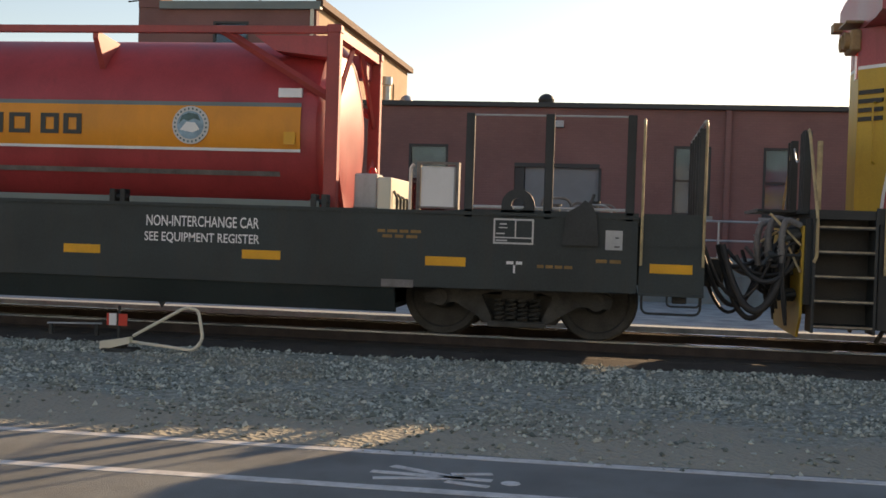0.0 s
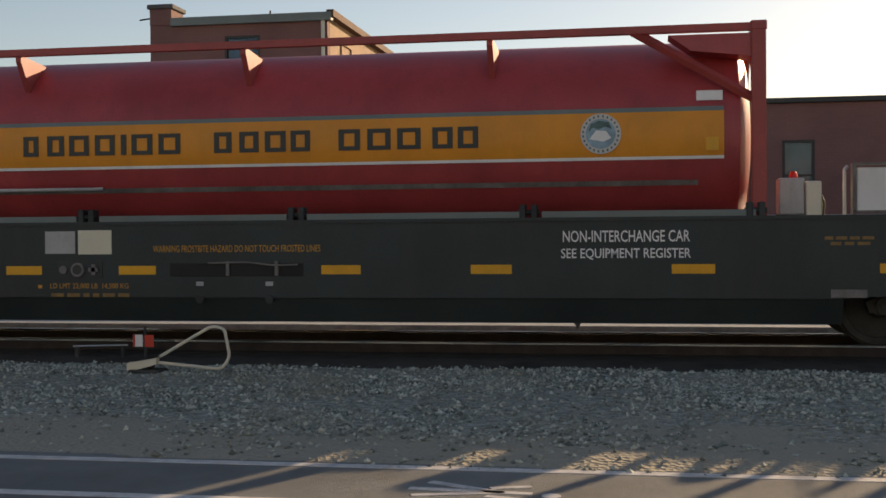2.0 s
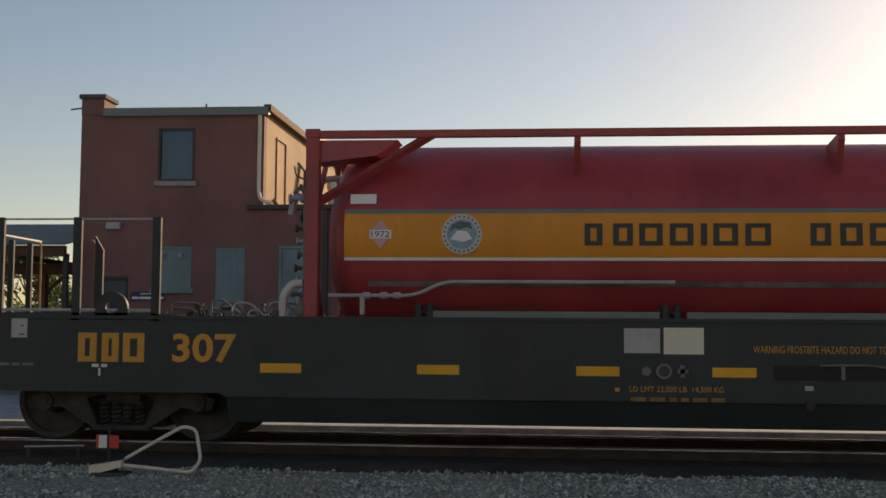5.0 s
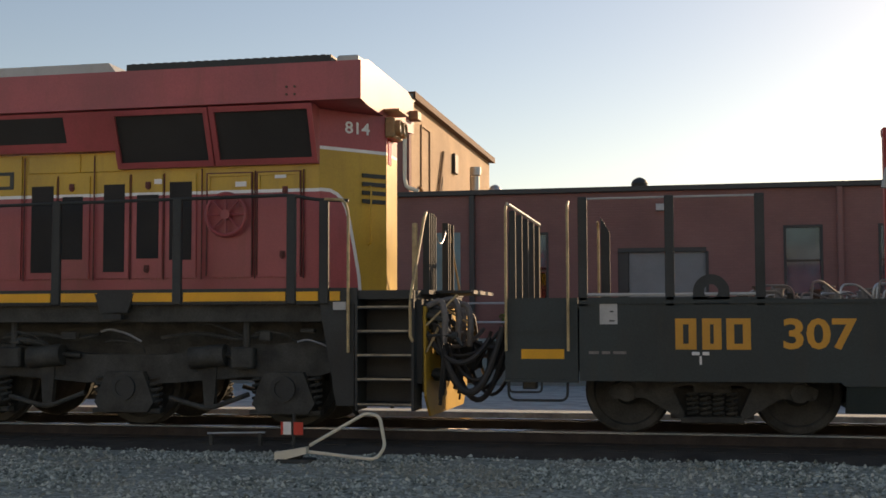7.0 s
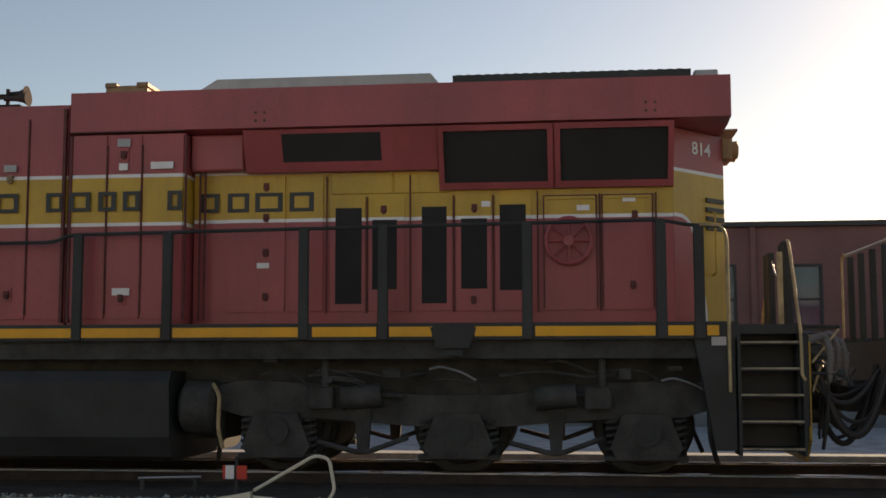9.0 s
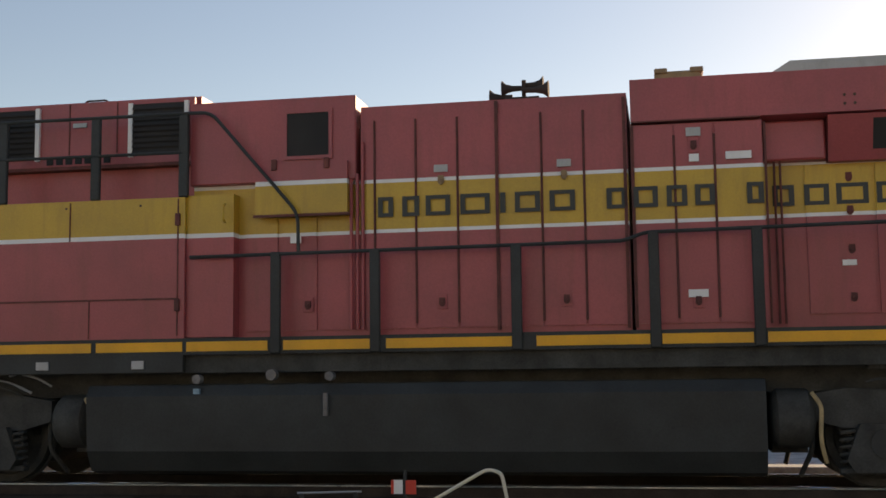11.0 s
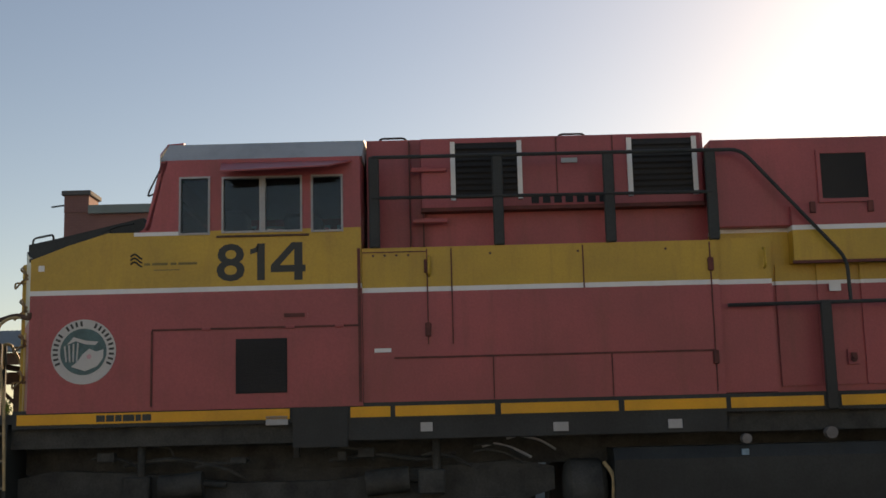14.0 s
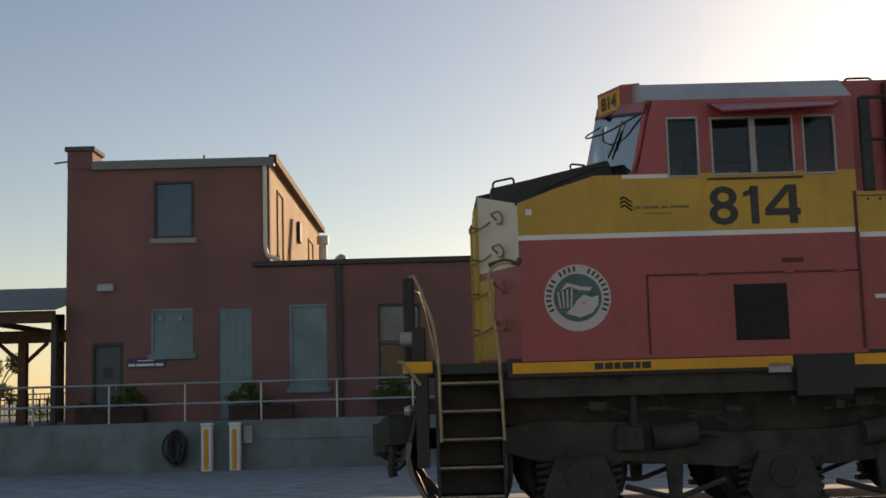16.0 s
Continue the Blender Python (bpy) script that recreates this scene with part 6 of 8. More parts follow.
    hy = 1.0
    bm = B()
    banded(bm, -27.7, -22.302, -hy, hy, zs, ms)
    hood = part("rear_hood", bm, P, t, "red hood with a yellow band")
    bm = B()
    stack(bm, [(-22.3, -hy), (-21.67, -0.27), (-21.67, 0.27), (-22.3, hy)], [DECK, 3.3, 3.34, 3.785], [2, 1, 0])
    part("hood_end", bm, P, t, "yellow tapered hood end under a red top")
    # the red corner and its white line run on over the slanted end face
    ux, uy = 0.653, 0.757

    def slanted(pts, name, material, lift, label=""):
        bm = B()
        rows = [[bm.verts.new((-22.3 + ux * u + uy * o, -hy + uy * u - ux * o, z)) for u, z in pts] for o in (0.0, lift)]
        bm.faces.new(rows[0])
        bm.faces.new(rows[1][::-1])
        for k in range(len(pts)):
            q = (k + 1) % len(pts)
            bm.faces.new((rows[0][k], rows[0][q], rows[1][q], rows[1][k]))
        part(name, bm, material, t, label)
    edge = [(0.55, 1.61), (0.53, 1.8), (0.46, 2.15), (0.385, 2.48), (0.35, 2.6), (0.3, 2.69), (0.23, 2.755), (0.14, 2.79), (0.0, 2.795)]
    outer = [(0.595, 1.61), (0.575, 1.8), (0.505, 2.15), (0.43, 2.49), (0.39, 2.625), (0.33, 2.725), (0.245, 2.795), (0.145, 2.832), (0.0, 2.835)]
    slanted([(0.0, 1.61)] + edge, "corner_panel", RED, 0.006, "red lower corner of the hood end")
    slanted(edge + outer[::-1], "swept_line", WHITE, 0.008, "white swept line at the hood corner")
    turned_words("814", -22.3 + ux * 0.53, -hy + uy * 0.53, ux, uy, 0.36, 3.52, 3.67, WHITE, t, "white road number", 0.02)
    for k in range(4):
        bm = B()
        z = 3.0 - 0.105 * k
        prism(bm, [(-22.3 + ux * u + uy * o, -hy + uy * u - ux * o) for u, o in ((0.6, 0.0), (0.94, 0.0), (0.94, 0.02), (0.6, 0.02))], "z", z, z + 0.05)
        part("louvre", bm, LETTER, t)
    bm = B()
    tube(bm, bend([(-21.84, -0.47, 2.9), (-21.8, -0.51, 2.88), (-21.8, -0.51, 2.2), (-21.84, -0.47, 2.18)]), 0.012, 6)
    part("grab_handle", bm, YEL, t)
    bm = B()
    box(bm, -21.672, -21.66, -0.2, -0.05, 3.2, 3.55)
    part("end_light", bm, LAMPRED, t)
    # radiator wing
    bm = B()
    ring = [(-1.0, 3.79), (-1.34, 3.82), (-1.34, 4.27), (-1.0, 4.34), (1.0, 4.34), (1.34, 4.27), (1.34, 3.82), (1.0, 3.79)]
    prism(bm, ring, "x", -29.06, -21.7)
    wing = part("radiator_wing", bm, RED, t, "overhanging faded red radiator housing")
    bm = B()
    prism(bm, [(-27.6, 4.3), (-27.4, 4.42), (-24.95, 4.42), (-24.85, 4.3)], "y", -1.18, 1.18)
    part("roof_hatch", bm, GREY, wing, "pale roof hatch")
    bm = B()
    box(bm, -24.7, -22.1, -1.2, 1.2, 4.3, 4.38)
    for k in range(24):
        box(bm, -24.66 + 0.105 * k, -24.6 + 0.105 * k, -1.16, 1.16, 4.38, 4.395)
    part("radiator_grille", bm, BLACK, wing)
    part("roof_box", box(B(), -22.06, -21.8, -1.1, 1.1, 4.3, 4.39, bev=0.015), GREY, wing)
    bm = B()
    for x in (-26.9, -22.6):
        for k in (0, 1):
            for q in (0, 1):
                cyl(bm, (x + 0.1 * k, -1.35, 3.9 + 0.09 * q), (x + 0.1 * k, -1.338, 3.9 + 0.09 * q), 0.016, 6)
    part("bolt", bm, RUST, wing)
    # intake screens lean out from the hood side up to the wing
    def lean(z):
        return -hy - 0.03 - 0.27 * (z - 3.12) / 0.68

    def leaning(bm, x0, x1, z0, z1, out, back=0.03):
        v = [bm.verts.new((x, lean(z) - o, z)) for x in (x0, x1) for z in (z0, z1) for o in (out, -back)]
        for q in ((0, 1, 3, 2), (4, 6, 7, 5), (0, 4, 5, 1), (2, 3, 7, 6), (0, 2, 6, 4), (1, 5, 7, 3)):
            bm.faces.new([v[k] for k in q])
        return bm
    bm = B()
    prism(bm, [(-hy + 0.02, 3.345), (lean(3.36), 3.345), (lean(3.8), 3.8), (-hy + 0.02, 3.8)], "x", -27.06, -24.87)
    part("soffit", bm, RED, t, "red soffit sloping out under the radiator housing")
    bm = B()
    prism(bm, [(-hy + 0.02, 3.12), (lean(3.12), 3.12), (lean(3.8), 3.8), (-hy + 0.02, 3.8)], "x", -24.868, -22.3)
    part("intake_housing", bm, RED, t, "red housing round the sloping intake screens")
    for x0, x1 in ((-24.86, -23.6), (-23.58, -22.3)):
        bm = B()
        for a, b, c, d in ((x0, x1, 3.73, 3.79), (x0, x1, 3.12, 3.19), (x0, x0 + 0.06, 3.19, 3.73), (x1 - 0.06, x1, 3.19, 3.73)):
            leaning(bm, a, b, c, d, 0.045)
        fr = part("screen_frame", bm, RED, t)
        part("screen", leaning(B(), x0 + 0.06, x1 - 0.06, 3.19, 3.73, 0.008, 0.01), SCREEN, fr, "dark radiator mesh")
    part("screen", leaning(B(), -26.62, -25.5, 3.45, 3.75, 0.008, 0.01), SCREEN, t, "dark radiator mesh")
    bm = B()
    box(bm, -27.7, -27.08, -1.16, -hy + 0.02, 3.37, 3.789, bev=0.02)
    part("hood_bulge", bm, RED, t)
    bm = B()
    box(bm, -21.72, -21.58, 1.08, 1.3, 3.98, 4.1, bev=0.01)
    part("marker_light", bm, HORN, t)
    # doors with dark openings
    for x0, x1, v in ((-26.12, -25.7, (-26.04, -25.76, 1.86, 2.94)), (-25.68, -25.25, (-25.62, -25.36, 2.02, 2.8)), (-25.14, -24.72, (-25.06, -24.8, 1.86, 2.94)), (-24.7, -24.28, (-24.62, -24.35, 2.02, 2.8)), (-24.26, -23.84, (-24.19, -23.92, 2.0, 2.95))):
        d = hood_door(t, x0, x1, -hy, 0, [1.78, 2.79, 2.83, 3.05], [0, 1, 2], P, 1.78)
        bm = B()
        for k in range(12):
            zz = v[2] + (v[3] - v[2]) * k / 12
            box(bm, v[0], v[1], -hy - 0.028, -hy - 0.018, zz, zz + (v[3] - v[2]) / 14)
        box(bm, v[0] - 0.01, v[1] + 0.01, -hy - 0.024, -hy - 0.02, v[2], v[3])
        part("louvre_panel", bm, SCREEN, d, "dark louvred opening")
    for x0, x1 in ((-23.72, -23.13), (-23.08, -22.52)):
        hood_door(t, x0, x1, -hy, 0, [1.78, 2.79, 2.83, 3.03], [0, 1, 2], P, 1.78)
    hood_door(t, -26.6, -26.18, -hy, 0, [1.78, 2.79, 2.83, 3.32], [0, 1, 2], P, 1.78)
    hood_door(t, -27.3, -26.62, -hy, 0, [1.78, 2.79, 2.83, 3.32], [0, 1, 2], P, 1.78)
    for x0, x1 in ((-26.1, -25.4), (-25.38, -24.78)):
        bm = B()
        box(bm, x0, x1, -hy - 0.018, -hy + 0.01, 3.1, 3.34, bev=0.006)
        part("access_panel", bm, YEL, t)
    for x, z1 in ((-26.15, 3.3), (-25.69, 3.06), (-25.2, 3.3), (-24.71, 3.06), (-24.27, 3.06), (-23.78, 3.1), (-23.1, 3.06), (-22.49, 3.06)):
        bm = B()
        cyl(bm, (x, -hy - 0.024, 1.76), (x, -hy - 0.024, z1), 0.009, 6)
        part("door_hinge_rod", bm, SEAM, t)
    # yellow-framed doors above the brake wheel
    for x0, x1 in ((-23.72, -23.13), (-23.08, -22.52)):
        for a, b, c, d in ((x0 + 0.02, x1 - 0.02, 3.0, 3.03), (x0 + 0.02, x0 + 0.045, 2.84, 3.0), (x1 - 0.045, x1 - 0.02, 2.84, 3.0)):
            part("door_edge", box(B(), a, b, -hy - 0.04, -hy - 0.02, c, d), YEL, t)
        for a, b, c, d in ((x0, x1, 3.03, 3.045), (x0, x0 + 0.014, 1.8, 3.03), (x1 - 0.014, x1, 1.8, 3.03)):
            part("door_gap", box(B(), a, b, -hy - 0.036, -hy - 0.02, c, d), SEAM, t)
    # hand brake wheel
    bm = B()
    n = 28
    tube(bm, [(-23.44 + 0.25 * math.cos(2 * math.pi * k / n), -hy - 0.1, 2.53 + 0.25 * math.sin(2 * math.pi * k / n)) for k in range(n)], 0.024, 8, closed=True)
    bw = part("brake_wheel", bm, RED, t, "red spoked hand brake wheel", smooth=True)
    for k in range(8):
        a = math.pi * k / 4
        bm = B()
        tube(bm, [(-23.44, -hy - 0.09, 2.53), (-23.44 + 0.25 * math.cos(a), -hy - 0.1, 2.53 + 0.25 * math.sin(a))], 0.015, 6)
        part("spoke", bm, RED, bw)
    bm = B()
    cyl(bm, (-23.44, -hy - 0.13, 2.53), (-23.44, -hy, 2.53), 0.06, 12)
    part("hub", bm, RED, bw, smooth=True)
    for x, z in ((-25.5, 2.92), (-24.48, 2.92), (-24.49, 1.9), (-26.85, 3.2), (-26.85, 2.85), (-26.85, 2.45), (-26.85, 1.95), (-22.75, 2.05), (-22.72, 2.82)):
        latch(t, x, -hy - 0.01, z)
    for x, z, w in ((-23.35, 2.87, 0.14), (-24.4, 2.93, 0.1), (-26.95, 2.27, 0.14), (-22.85, 2.96, 0.14)):
        bm = B()
        box(bm, x, x + w, -hy - 0.032, -hy - 0.02, z, z + 0.06)
        part("small_label", bm, WHITE, t)
    # tail light on the rear corner
    bm = B()
    box(bm, -21.69, -21.56, -0.3, 0.14, 3.52, 3.78, bev=0.02)
    box(bm, -21.72, -21.5, -0.3, 0.2, 3.85, 3.88, bev=0.005)
    hl = part("headlight_housing", bm, HORN, t, "brown twin headlight housing")
    for yy in (-0.19, 0.03):
        bm = B()
        lathe(bm, [(-21.56, 0.1), (-21.5, 0.105), (-21.49, 0.09), (-21.52, 0.07)], (0, yy, 3.65), "x", 20)
        part("lamp_rim", bm, HORN, hl, smooth=True)
        bm = B()
        lathe(bm, [(-21.515, 0.02), (-21.518, 0.085)], (0, yy, 3.65), "x", 18)
        part("headlight_lens", bm, GALV, hl)

    # middle hood: two lengths of doors
    for x0, x1, y, top, seams in ((-29.06, -27.72, 1.29, 3.788, (-29.06, -28.62, -28.21, -27.72)), (-32.0, -29.1, 1.28, 4.15, (-31.96, -31.84, -31.38, -30.92, -30.49, -30.01, -29.56, -29.1))):
        z5 = [DECK, 2.74, 2.78, 3.29, 3.33, top]
        bm = B()
        banded(bm, x0, x1, -y, y, z5, [0, 1, 2, 1, 0])
        part("hood", bm, P, t, "red hood with a yellow band")
        for a, b in zip(seams, seams[1:]):
            hood_door(t, a, b, -y, 0, [1.7, 2.74, 2.78, 3.29, 3.33, 4.0 if top > 4 else 3.77], [0, 1, 2, 1, 0], P)
        for a in seams[1:-1]:
            bm = B()
            cyl(bm, (a, -y - 0.03, 1.75), (a, -y - 0.03, 3.98 if top > 4 else 3.66), 0.013, 6)
            part("door_hinge_rod", bm, SEAM, t)
    for x, y, zz in ((-31.1, 1.3, (3.3, 1.98)), (-29.77, 1.3, (3.3, 1.98)), (-28.42, 1.312, (3.55, 1.93)), (-30.6, 1.3, ()), (-32.6, 1.28, (1.98,))):
        for z in zz:
            latch(t, x, -y - 0.01, z)
        if zz:
            bm = B()
            box(bm, x - 0.075, x + 0.075, -y - 0.03, -y - 0.02, (3.38 if y < 1.31 else 3.64), (3.46 if y < 1.31 else 3.73))
            part("small_label", bm, GREY, t)
    for x, w, z, y in ((-28.52, 0.2, 1.96, 1.312), (-28.1, 0.26, 3.38, 1.312), (-28.47, 0.1, 3.37, 1.312), (-32.8, 0.12, 2.66, 1.28)):
        bm = B()
        box(bm, x, x + w, -y - 0.032, -y - 0.02, z, z + 0.08)
        part("small_label", bm, WHITE, t)
    # company name as plain bars, one for each character
    for y, spans in ((1.3, ((-31.8, -31.63), (-31.53, -31.34), (-31.27, -31.0), (-30.89, -30.57), (-30.46, -30.4), (-30.3, -30.03), (-29.93, -29.66), (-29.33, -29.12))), (1.312, ((-29.05, -28.8), (-28.71, -28.5), (-28.42, -28.22), (-27.9, -27.73))), (1.0, ((-27.62, -27.4), (-27.3, -27.05), (-26.98, -26.66), (-26.58, -26.3)))):
        open_frames(spans, -y - 0.024, 2.91, 3.13, 0.042, LETTER, t, "dark company lettering as plain open frames")
    bm = B()
    box(bm, -28.8, -28.3, -1.0, -0.4, 4.3, 4.43, bev=0.02)
    for x in (-28.8, -28.42):
        box(bm, x, x + 0.14, -1.02, -0.4, 4.4, 4.46, bev=0.01)
    part("exhaust_hatch", bm, HORN, t, "soot-browned exhaust hatch")
    # wide joints between hood lengths, and conduits where the hood narrows
    for x, z1 in ((-30.49, 4.13), (-29.13, 4.1), (-29.05, 3.78)):
        part("hood_joint", box(B(), x - 0.017, x + 0.017, -1.328, -1.28, 1.66, z1), SEAM, t)
    for x in (-27.7, -27.6, -27.54):
        part("conduit", cyl(B(), (x, -1.1 if x > -27.65 else -1.31, 1.68), (x, -1.1 if x > -27.65 else -1.31, 3.76), 0.013, 7), SEAM, t)
    part("wing_lip", box(B(), -29.05, -27.74, -1.348, -1.3, 3.805, 3.82), SEAM, t)
    bm = B()
    for x in (-27.62, -28.85):
        tube(bm, bend([(x - 0.07, -0.9, 4.28), (x - 0.07, -0.9, 4.36), (x + 0.07, -0.9, 4.36), (x + 0.07, -0.9, 4.28)]), 0.012, 6)
    part("lifting_eye", bm, BLACK, t)
    # horns
    bm = B()
    box(bm, -30.5, -30.1, -0.5, -0.3, 4.14, 4.36, bev=0.01)
    for x0, z, l in ((-30.3, 4.48, -0.24), (-30.28, 4.51, 0.22), (-30.3, 4.43, 0.31), (-30.42, 4.38, -0.26)):
        lathe(bm, [(x0 + l * a, r) for a, r in ((0, 0.03), (0.5, 0.035), (0.8, 0.055), (1.0, 0.1))], (0, -0.4 - 0.1 * (l > 0.3), z), "x", 14)
    cyl(bm, (-30.28, -0.45, 4.34), (-30.28, -0.45, 4.56), 0.025, 8)
    part("air_horn", bm, RAILRUST, t, "cluster of dark brown air horns", smooth=True)

    # equipment box and lockers ahead of the engine
    bm = B()
    banded(bm, -33.96, -32.0, -1.24, 1.24, [DECK, 2.74, 2.78, 3.3, 3.34], [0, 1, 2, 1])
    part("hood", bm, P, t)
    for a, b in ((-33.35, -32.95), (-32.92, -32.5), (-32.47, -32.06)):
        hood_door(t, a, b, -1.24, 0, [1.7, 2.74, 2.78, 2.95], [0, 1, 2], P)
    bm = B()
    box(bm, -33.962, -32.04, -1.36, 1.36, 3.34, 4.28, bev=0.012)
    eb = part("equipment_box", bm, RED, t, "red equipment box with a screened window")
    bm = B()
    box(bm, -32.82, -32.34, -1.375, -1.36, 3.62, 4.1)
    part("box_screen", bm, SCREEN, eb)
    bm = B()
    for a, b, c, d in ((-32.86, -32.3, 4.1, 4.14), (-32.86, -32.3, 3.58, 3.62), (-32.86, -32.82, 3.62, 4.1), (-32.34, -32.3, 3.62, 4.1)):
        box(bm, a, b, -1.385, -1.36, c, d)
    for x in (-32.85, -32.4):
        box(bm, x - 0.03, x + 0.03, -1.39, -1.36, 3.38, 3.5)
    part("screen_trim", bm, RED, eb)
    bm = B()
    banded(bm, -33.17, -32.12, -1.42, -1.24, [2.96, 3.29, 3.34, 3.54], [2, 1, 0])
    lk = part("locker", bm, P, t, "red and yellow locker box")
    for x in (-32.95, -32.35):
        part("hinge", box(B(), x - 0.03, x + 0.03, -1.45, -1.42, 3.46, 3.58, bev=0.006), SEAM, lk)
    part("locker_lip", box(B(), -33.19, -32.1, -1.435, -1.42, 2.94, 2.97), SEAM, lk)
    bm = B()
    banded(bm, -33.967, -33.42, -1.42, -1.0, [1.64, 2.74, 2.79, 3.22], [0, 1, 2])
    part("locker", bm, P, t)
    bm = B()
    for x, z0, z1 in ((-32.1, 1.7, 3.95), (-32.03, 1.7, 3.4), (-31.97, 1.7, 3.75)):
        tube(bm, [(x, -1.33, z0), (x, -1.33, z1)], 0.02, 6)
    part("conduit", bm, RED, t)
    # full-width electrical cabinet behind the cab
    bm = B()
    banded(bm, -37.617, -33.97, -1.47, 1.47, [DECK, 2.74, 2.79, 3.2], [0, 1, 2])
    part("electrical_cabinet", bm, P, t, "full-width red cabinet with a yellow band")
    for x0, x1, z0, z1 in ((-36.956, -36.944, 2.2, 3.18), (-36.706, -36.694, 2.2, 3.18), (-35.356, -35.344, 2.74, 3.18), (-34.056, -34.044, 1.66, 3.18), (-37.3, -34.05, 2.06, 2.08), (-36.305, -36.295, 1.64, 2.06), (-35.105, -35.095, 1.64, 2.06), (-37.61, -36.95, 3.15, 3.16)):
        part("panel_seam", box(B(), x0, x1, -1.48, -1.468, z0, z1), SEAM, t)
    for x, z in ((-36.95, 2.35), (-36.95, 3.0), (-34.05, 2.0), (-34.05, 2.95)):
        part("hinge", box(B(), x - 0.03, x + 0.03, -1.5, -1.468, z - 0.07, z + 0.07, bev=0.008), SEAM, t)
    for k in range(7):
        bm = B()
        x = -37.5 + 0.12 * k if k < 4 else -36.3 + 0.9 * (k - 4)
        cyl(bm, (x, -1.478, 3.12), (x, -1.468, 3.12), 0.014, 6)
        part("bolt", bm, RUST, t)
    bm = B()
    box(bm, -37.5, -37.33, -1.48, -1.468, 2.13, 2.17)
    part("small_label", bm, WHITE, t)
    for x in (-36.93, -33.5):
        bm = B()
        tube(bm, bend([(x, -1.47, 2.9), (x, -1.53, 2.92), (x, -1.53, 3.08), (x, -1.47, 3.1)]), 0.014, 6)
        part("grab_handle", bm, YEL, t)
    bm = B()
    box(bm, -37.58, -33.96, -1.05, 1.05, 3.2, 4.44)
    box(bm, -37.58, -37.02, -1.06, -1.04, 3.2, 3.24, 1)
    up = part("upper_cabinet", bm, [RED, WHITE], t, "red upper cabinet")
    bm = B()
    box(bm, -37.0, -34.0, -1.16, -1.05, 3.66, 4.42, bev=0.01)
    part("blower_housing", bm, RED, up)
    for x0, x1 in ((-36.68, -35.92), (-34.8, -34.06)):
        bm = B()
        for k in range(9):
            z = 3.78 + 0.064 * k
            prism(bm, [(-1.2, z), (-1.17, z + 0.055), (-1.165, z + 0.055), (-1.195, z)], "x", x0 + 0.05, x1 - 0.05)
        box(bm, x0 + 0.05, x1 - 0.05, -1.175, -1.16, 3.76, 4.36)
        g = part("blower_grille", bm, SCREEN, up, "dark louvred grille")
        for x in (x0, x1 - 0.05):
            part("grille_edge", box(B(), x, x + 0.05, -1.2, -1.16, 3.74, 4.37), WHITE, g, "pale grille edge")
    for k in range(7):
        part("vent_slot", box(B(), -35.83 + 0.12 * k, -35.75 + 0.12 * k, -1.175, -1.16, 3.69, 3.77), SCREEN, up)
    for x, z0, z1 in ((-37.12, 3.26, 4.4), (-36.98, 3.26, 3.64), (-35.55, 3.8, 4.4), (-34.95, 3.8, 4.4)):
        part("panel_seam", box(B(), x - 0.007, x + 0.007, -1.168, -1.045, z0, z1), SEAM, up)
    for z in (3.5, 4.05):
        part("brace_rib", box(B(), -37.1, -36.72, -1.2, -1.15, z, z + 0.05, bev=0.008), RED, up)
    part("housing_lip", box(B(), -37.0, -34.0, -1.2, -1.05, 3.62, 3.66), SEAM, up)
    bm = B()
    box(bm, -35.5, -35.33, -1.18, -1.16, 4.12, 4.17)
    part("small_label", bm, GREY, up)
    # high railing over the cabinet
    for x in (-37.48, -36.2, -35.05, -33.99):
        bm = B()
        box(bm, x - 0.055, x + 0.055, -1.5, -1.44, 3.2, 4.16, bev=0.012)
        part("handrail_post", bm, BLACK, t)
    bm = B()
    tube(bm, bend([(-37.5, -1.49, 4.15), (-33.67, -1.49, 4.14), (-32.66, -1.49, 2.97), (-32.65, -1.49, 2.54)]), 0.02, 8)
    tube(bm, [(-37.5, -1.49, 3.72), (-34.0, -1.49, 3.7)], 0.018, 8)
    part("handrail", bm, BLACK, t, smooth=True)
    for x in (-37.3, -35.35):
        bm = B()
        tube(bm, bend([(x - 0.15, -0.9, 4.36), (x - 0.15, -0.9, 4.5), (x + 0.15, -0.9, 4.5), (x + 0.15, -0.9, 4.36)]), 0.012, 6)
        part("roof_grab", bm, BLACK, t)
    # walkway handrails
    for x, z in ((-32.91, 2.55), (-31.8, 2.55), (-30.28, 2.55), (-28.86, 2.64), (-27.83, 2.65), (-26.3, 2.68), (-25.43, 2.7), (-23.88, 2.7), (-22.48, 2.7), (-22.09, 2.64)):
        rail_post(t, x, z)
    bm = B()
    tube(bm, bend([(-33.9, -1.49, 2.52), (-29.15, -1.49, 2.55), (-28.95, -1.49, 2.63), (-22.48, -1.49, 2.7), (-22.2, -1.49, 2.64), (-21.8, -1.49, 2.62)]), 0.02, 8)
    part("handrail", bm, BLACK, t, smooth=True)
    bm = B()
    tube(bm, bend([(-22.08, -1.5, 2.64), (-21.85, -1.5, 2.63), (-21.8, -1.5, 2.5), (-21.8, -1.5, 0.9)]), 0.018, 8)
    part("grab_iron", bm, TAN, t, "worn tan grab iron", smooth=True)
    bm = B()
    tube(bm, bend([(-21.05, -1.5, 1.02), (-21.08, -1.5, 1.08), (-21.08, -1.5, 1.5), (-21.06, -0.86, 2.46), (-21.06, -0.76, 2.54), (-21.06, -0.7, 2.5)]), 0.018, 8)
    part("grab_iron", bm, TAN, t, "worn tan grab iron", smooth=True)
    bm = B()
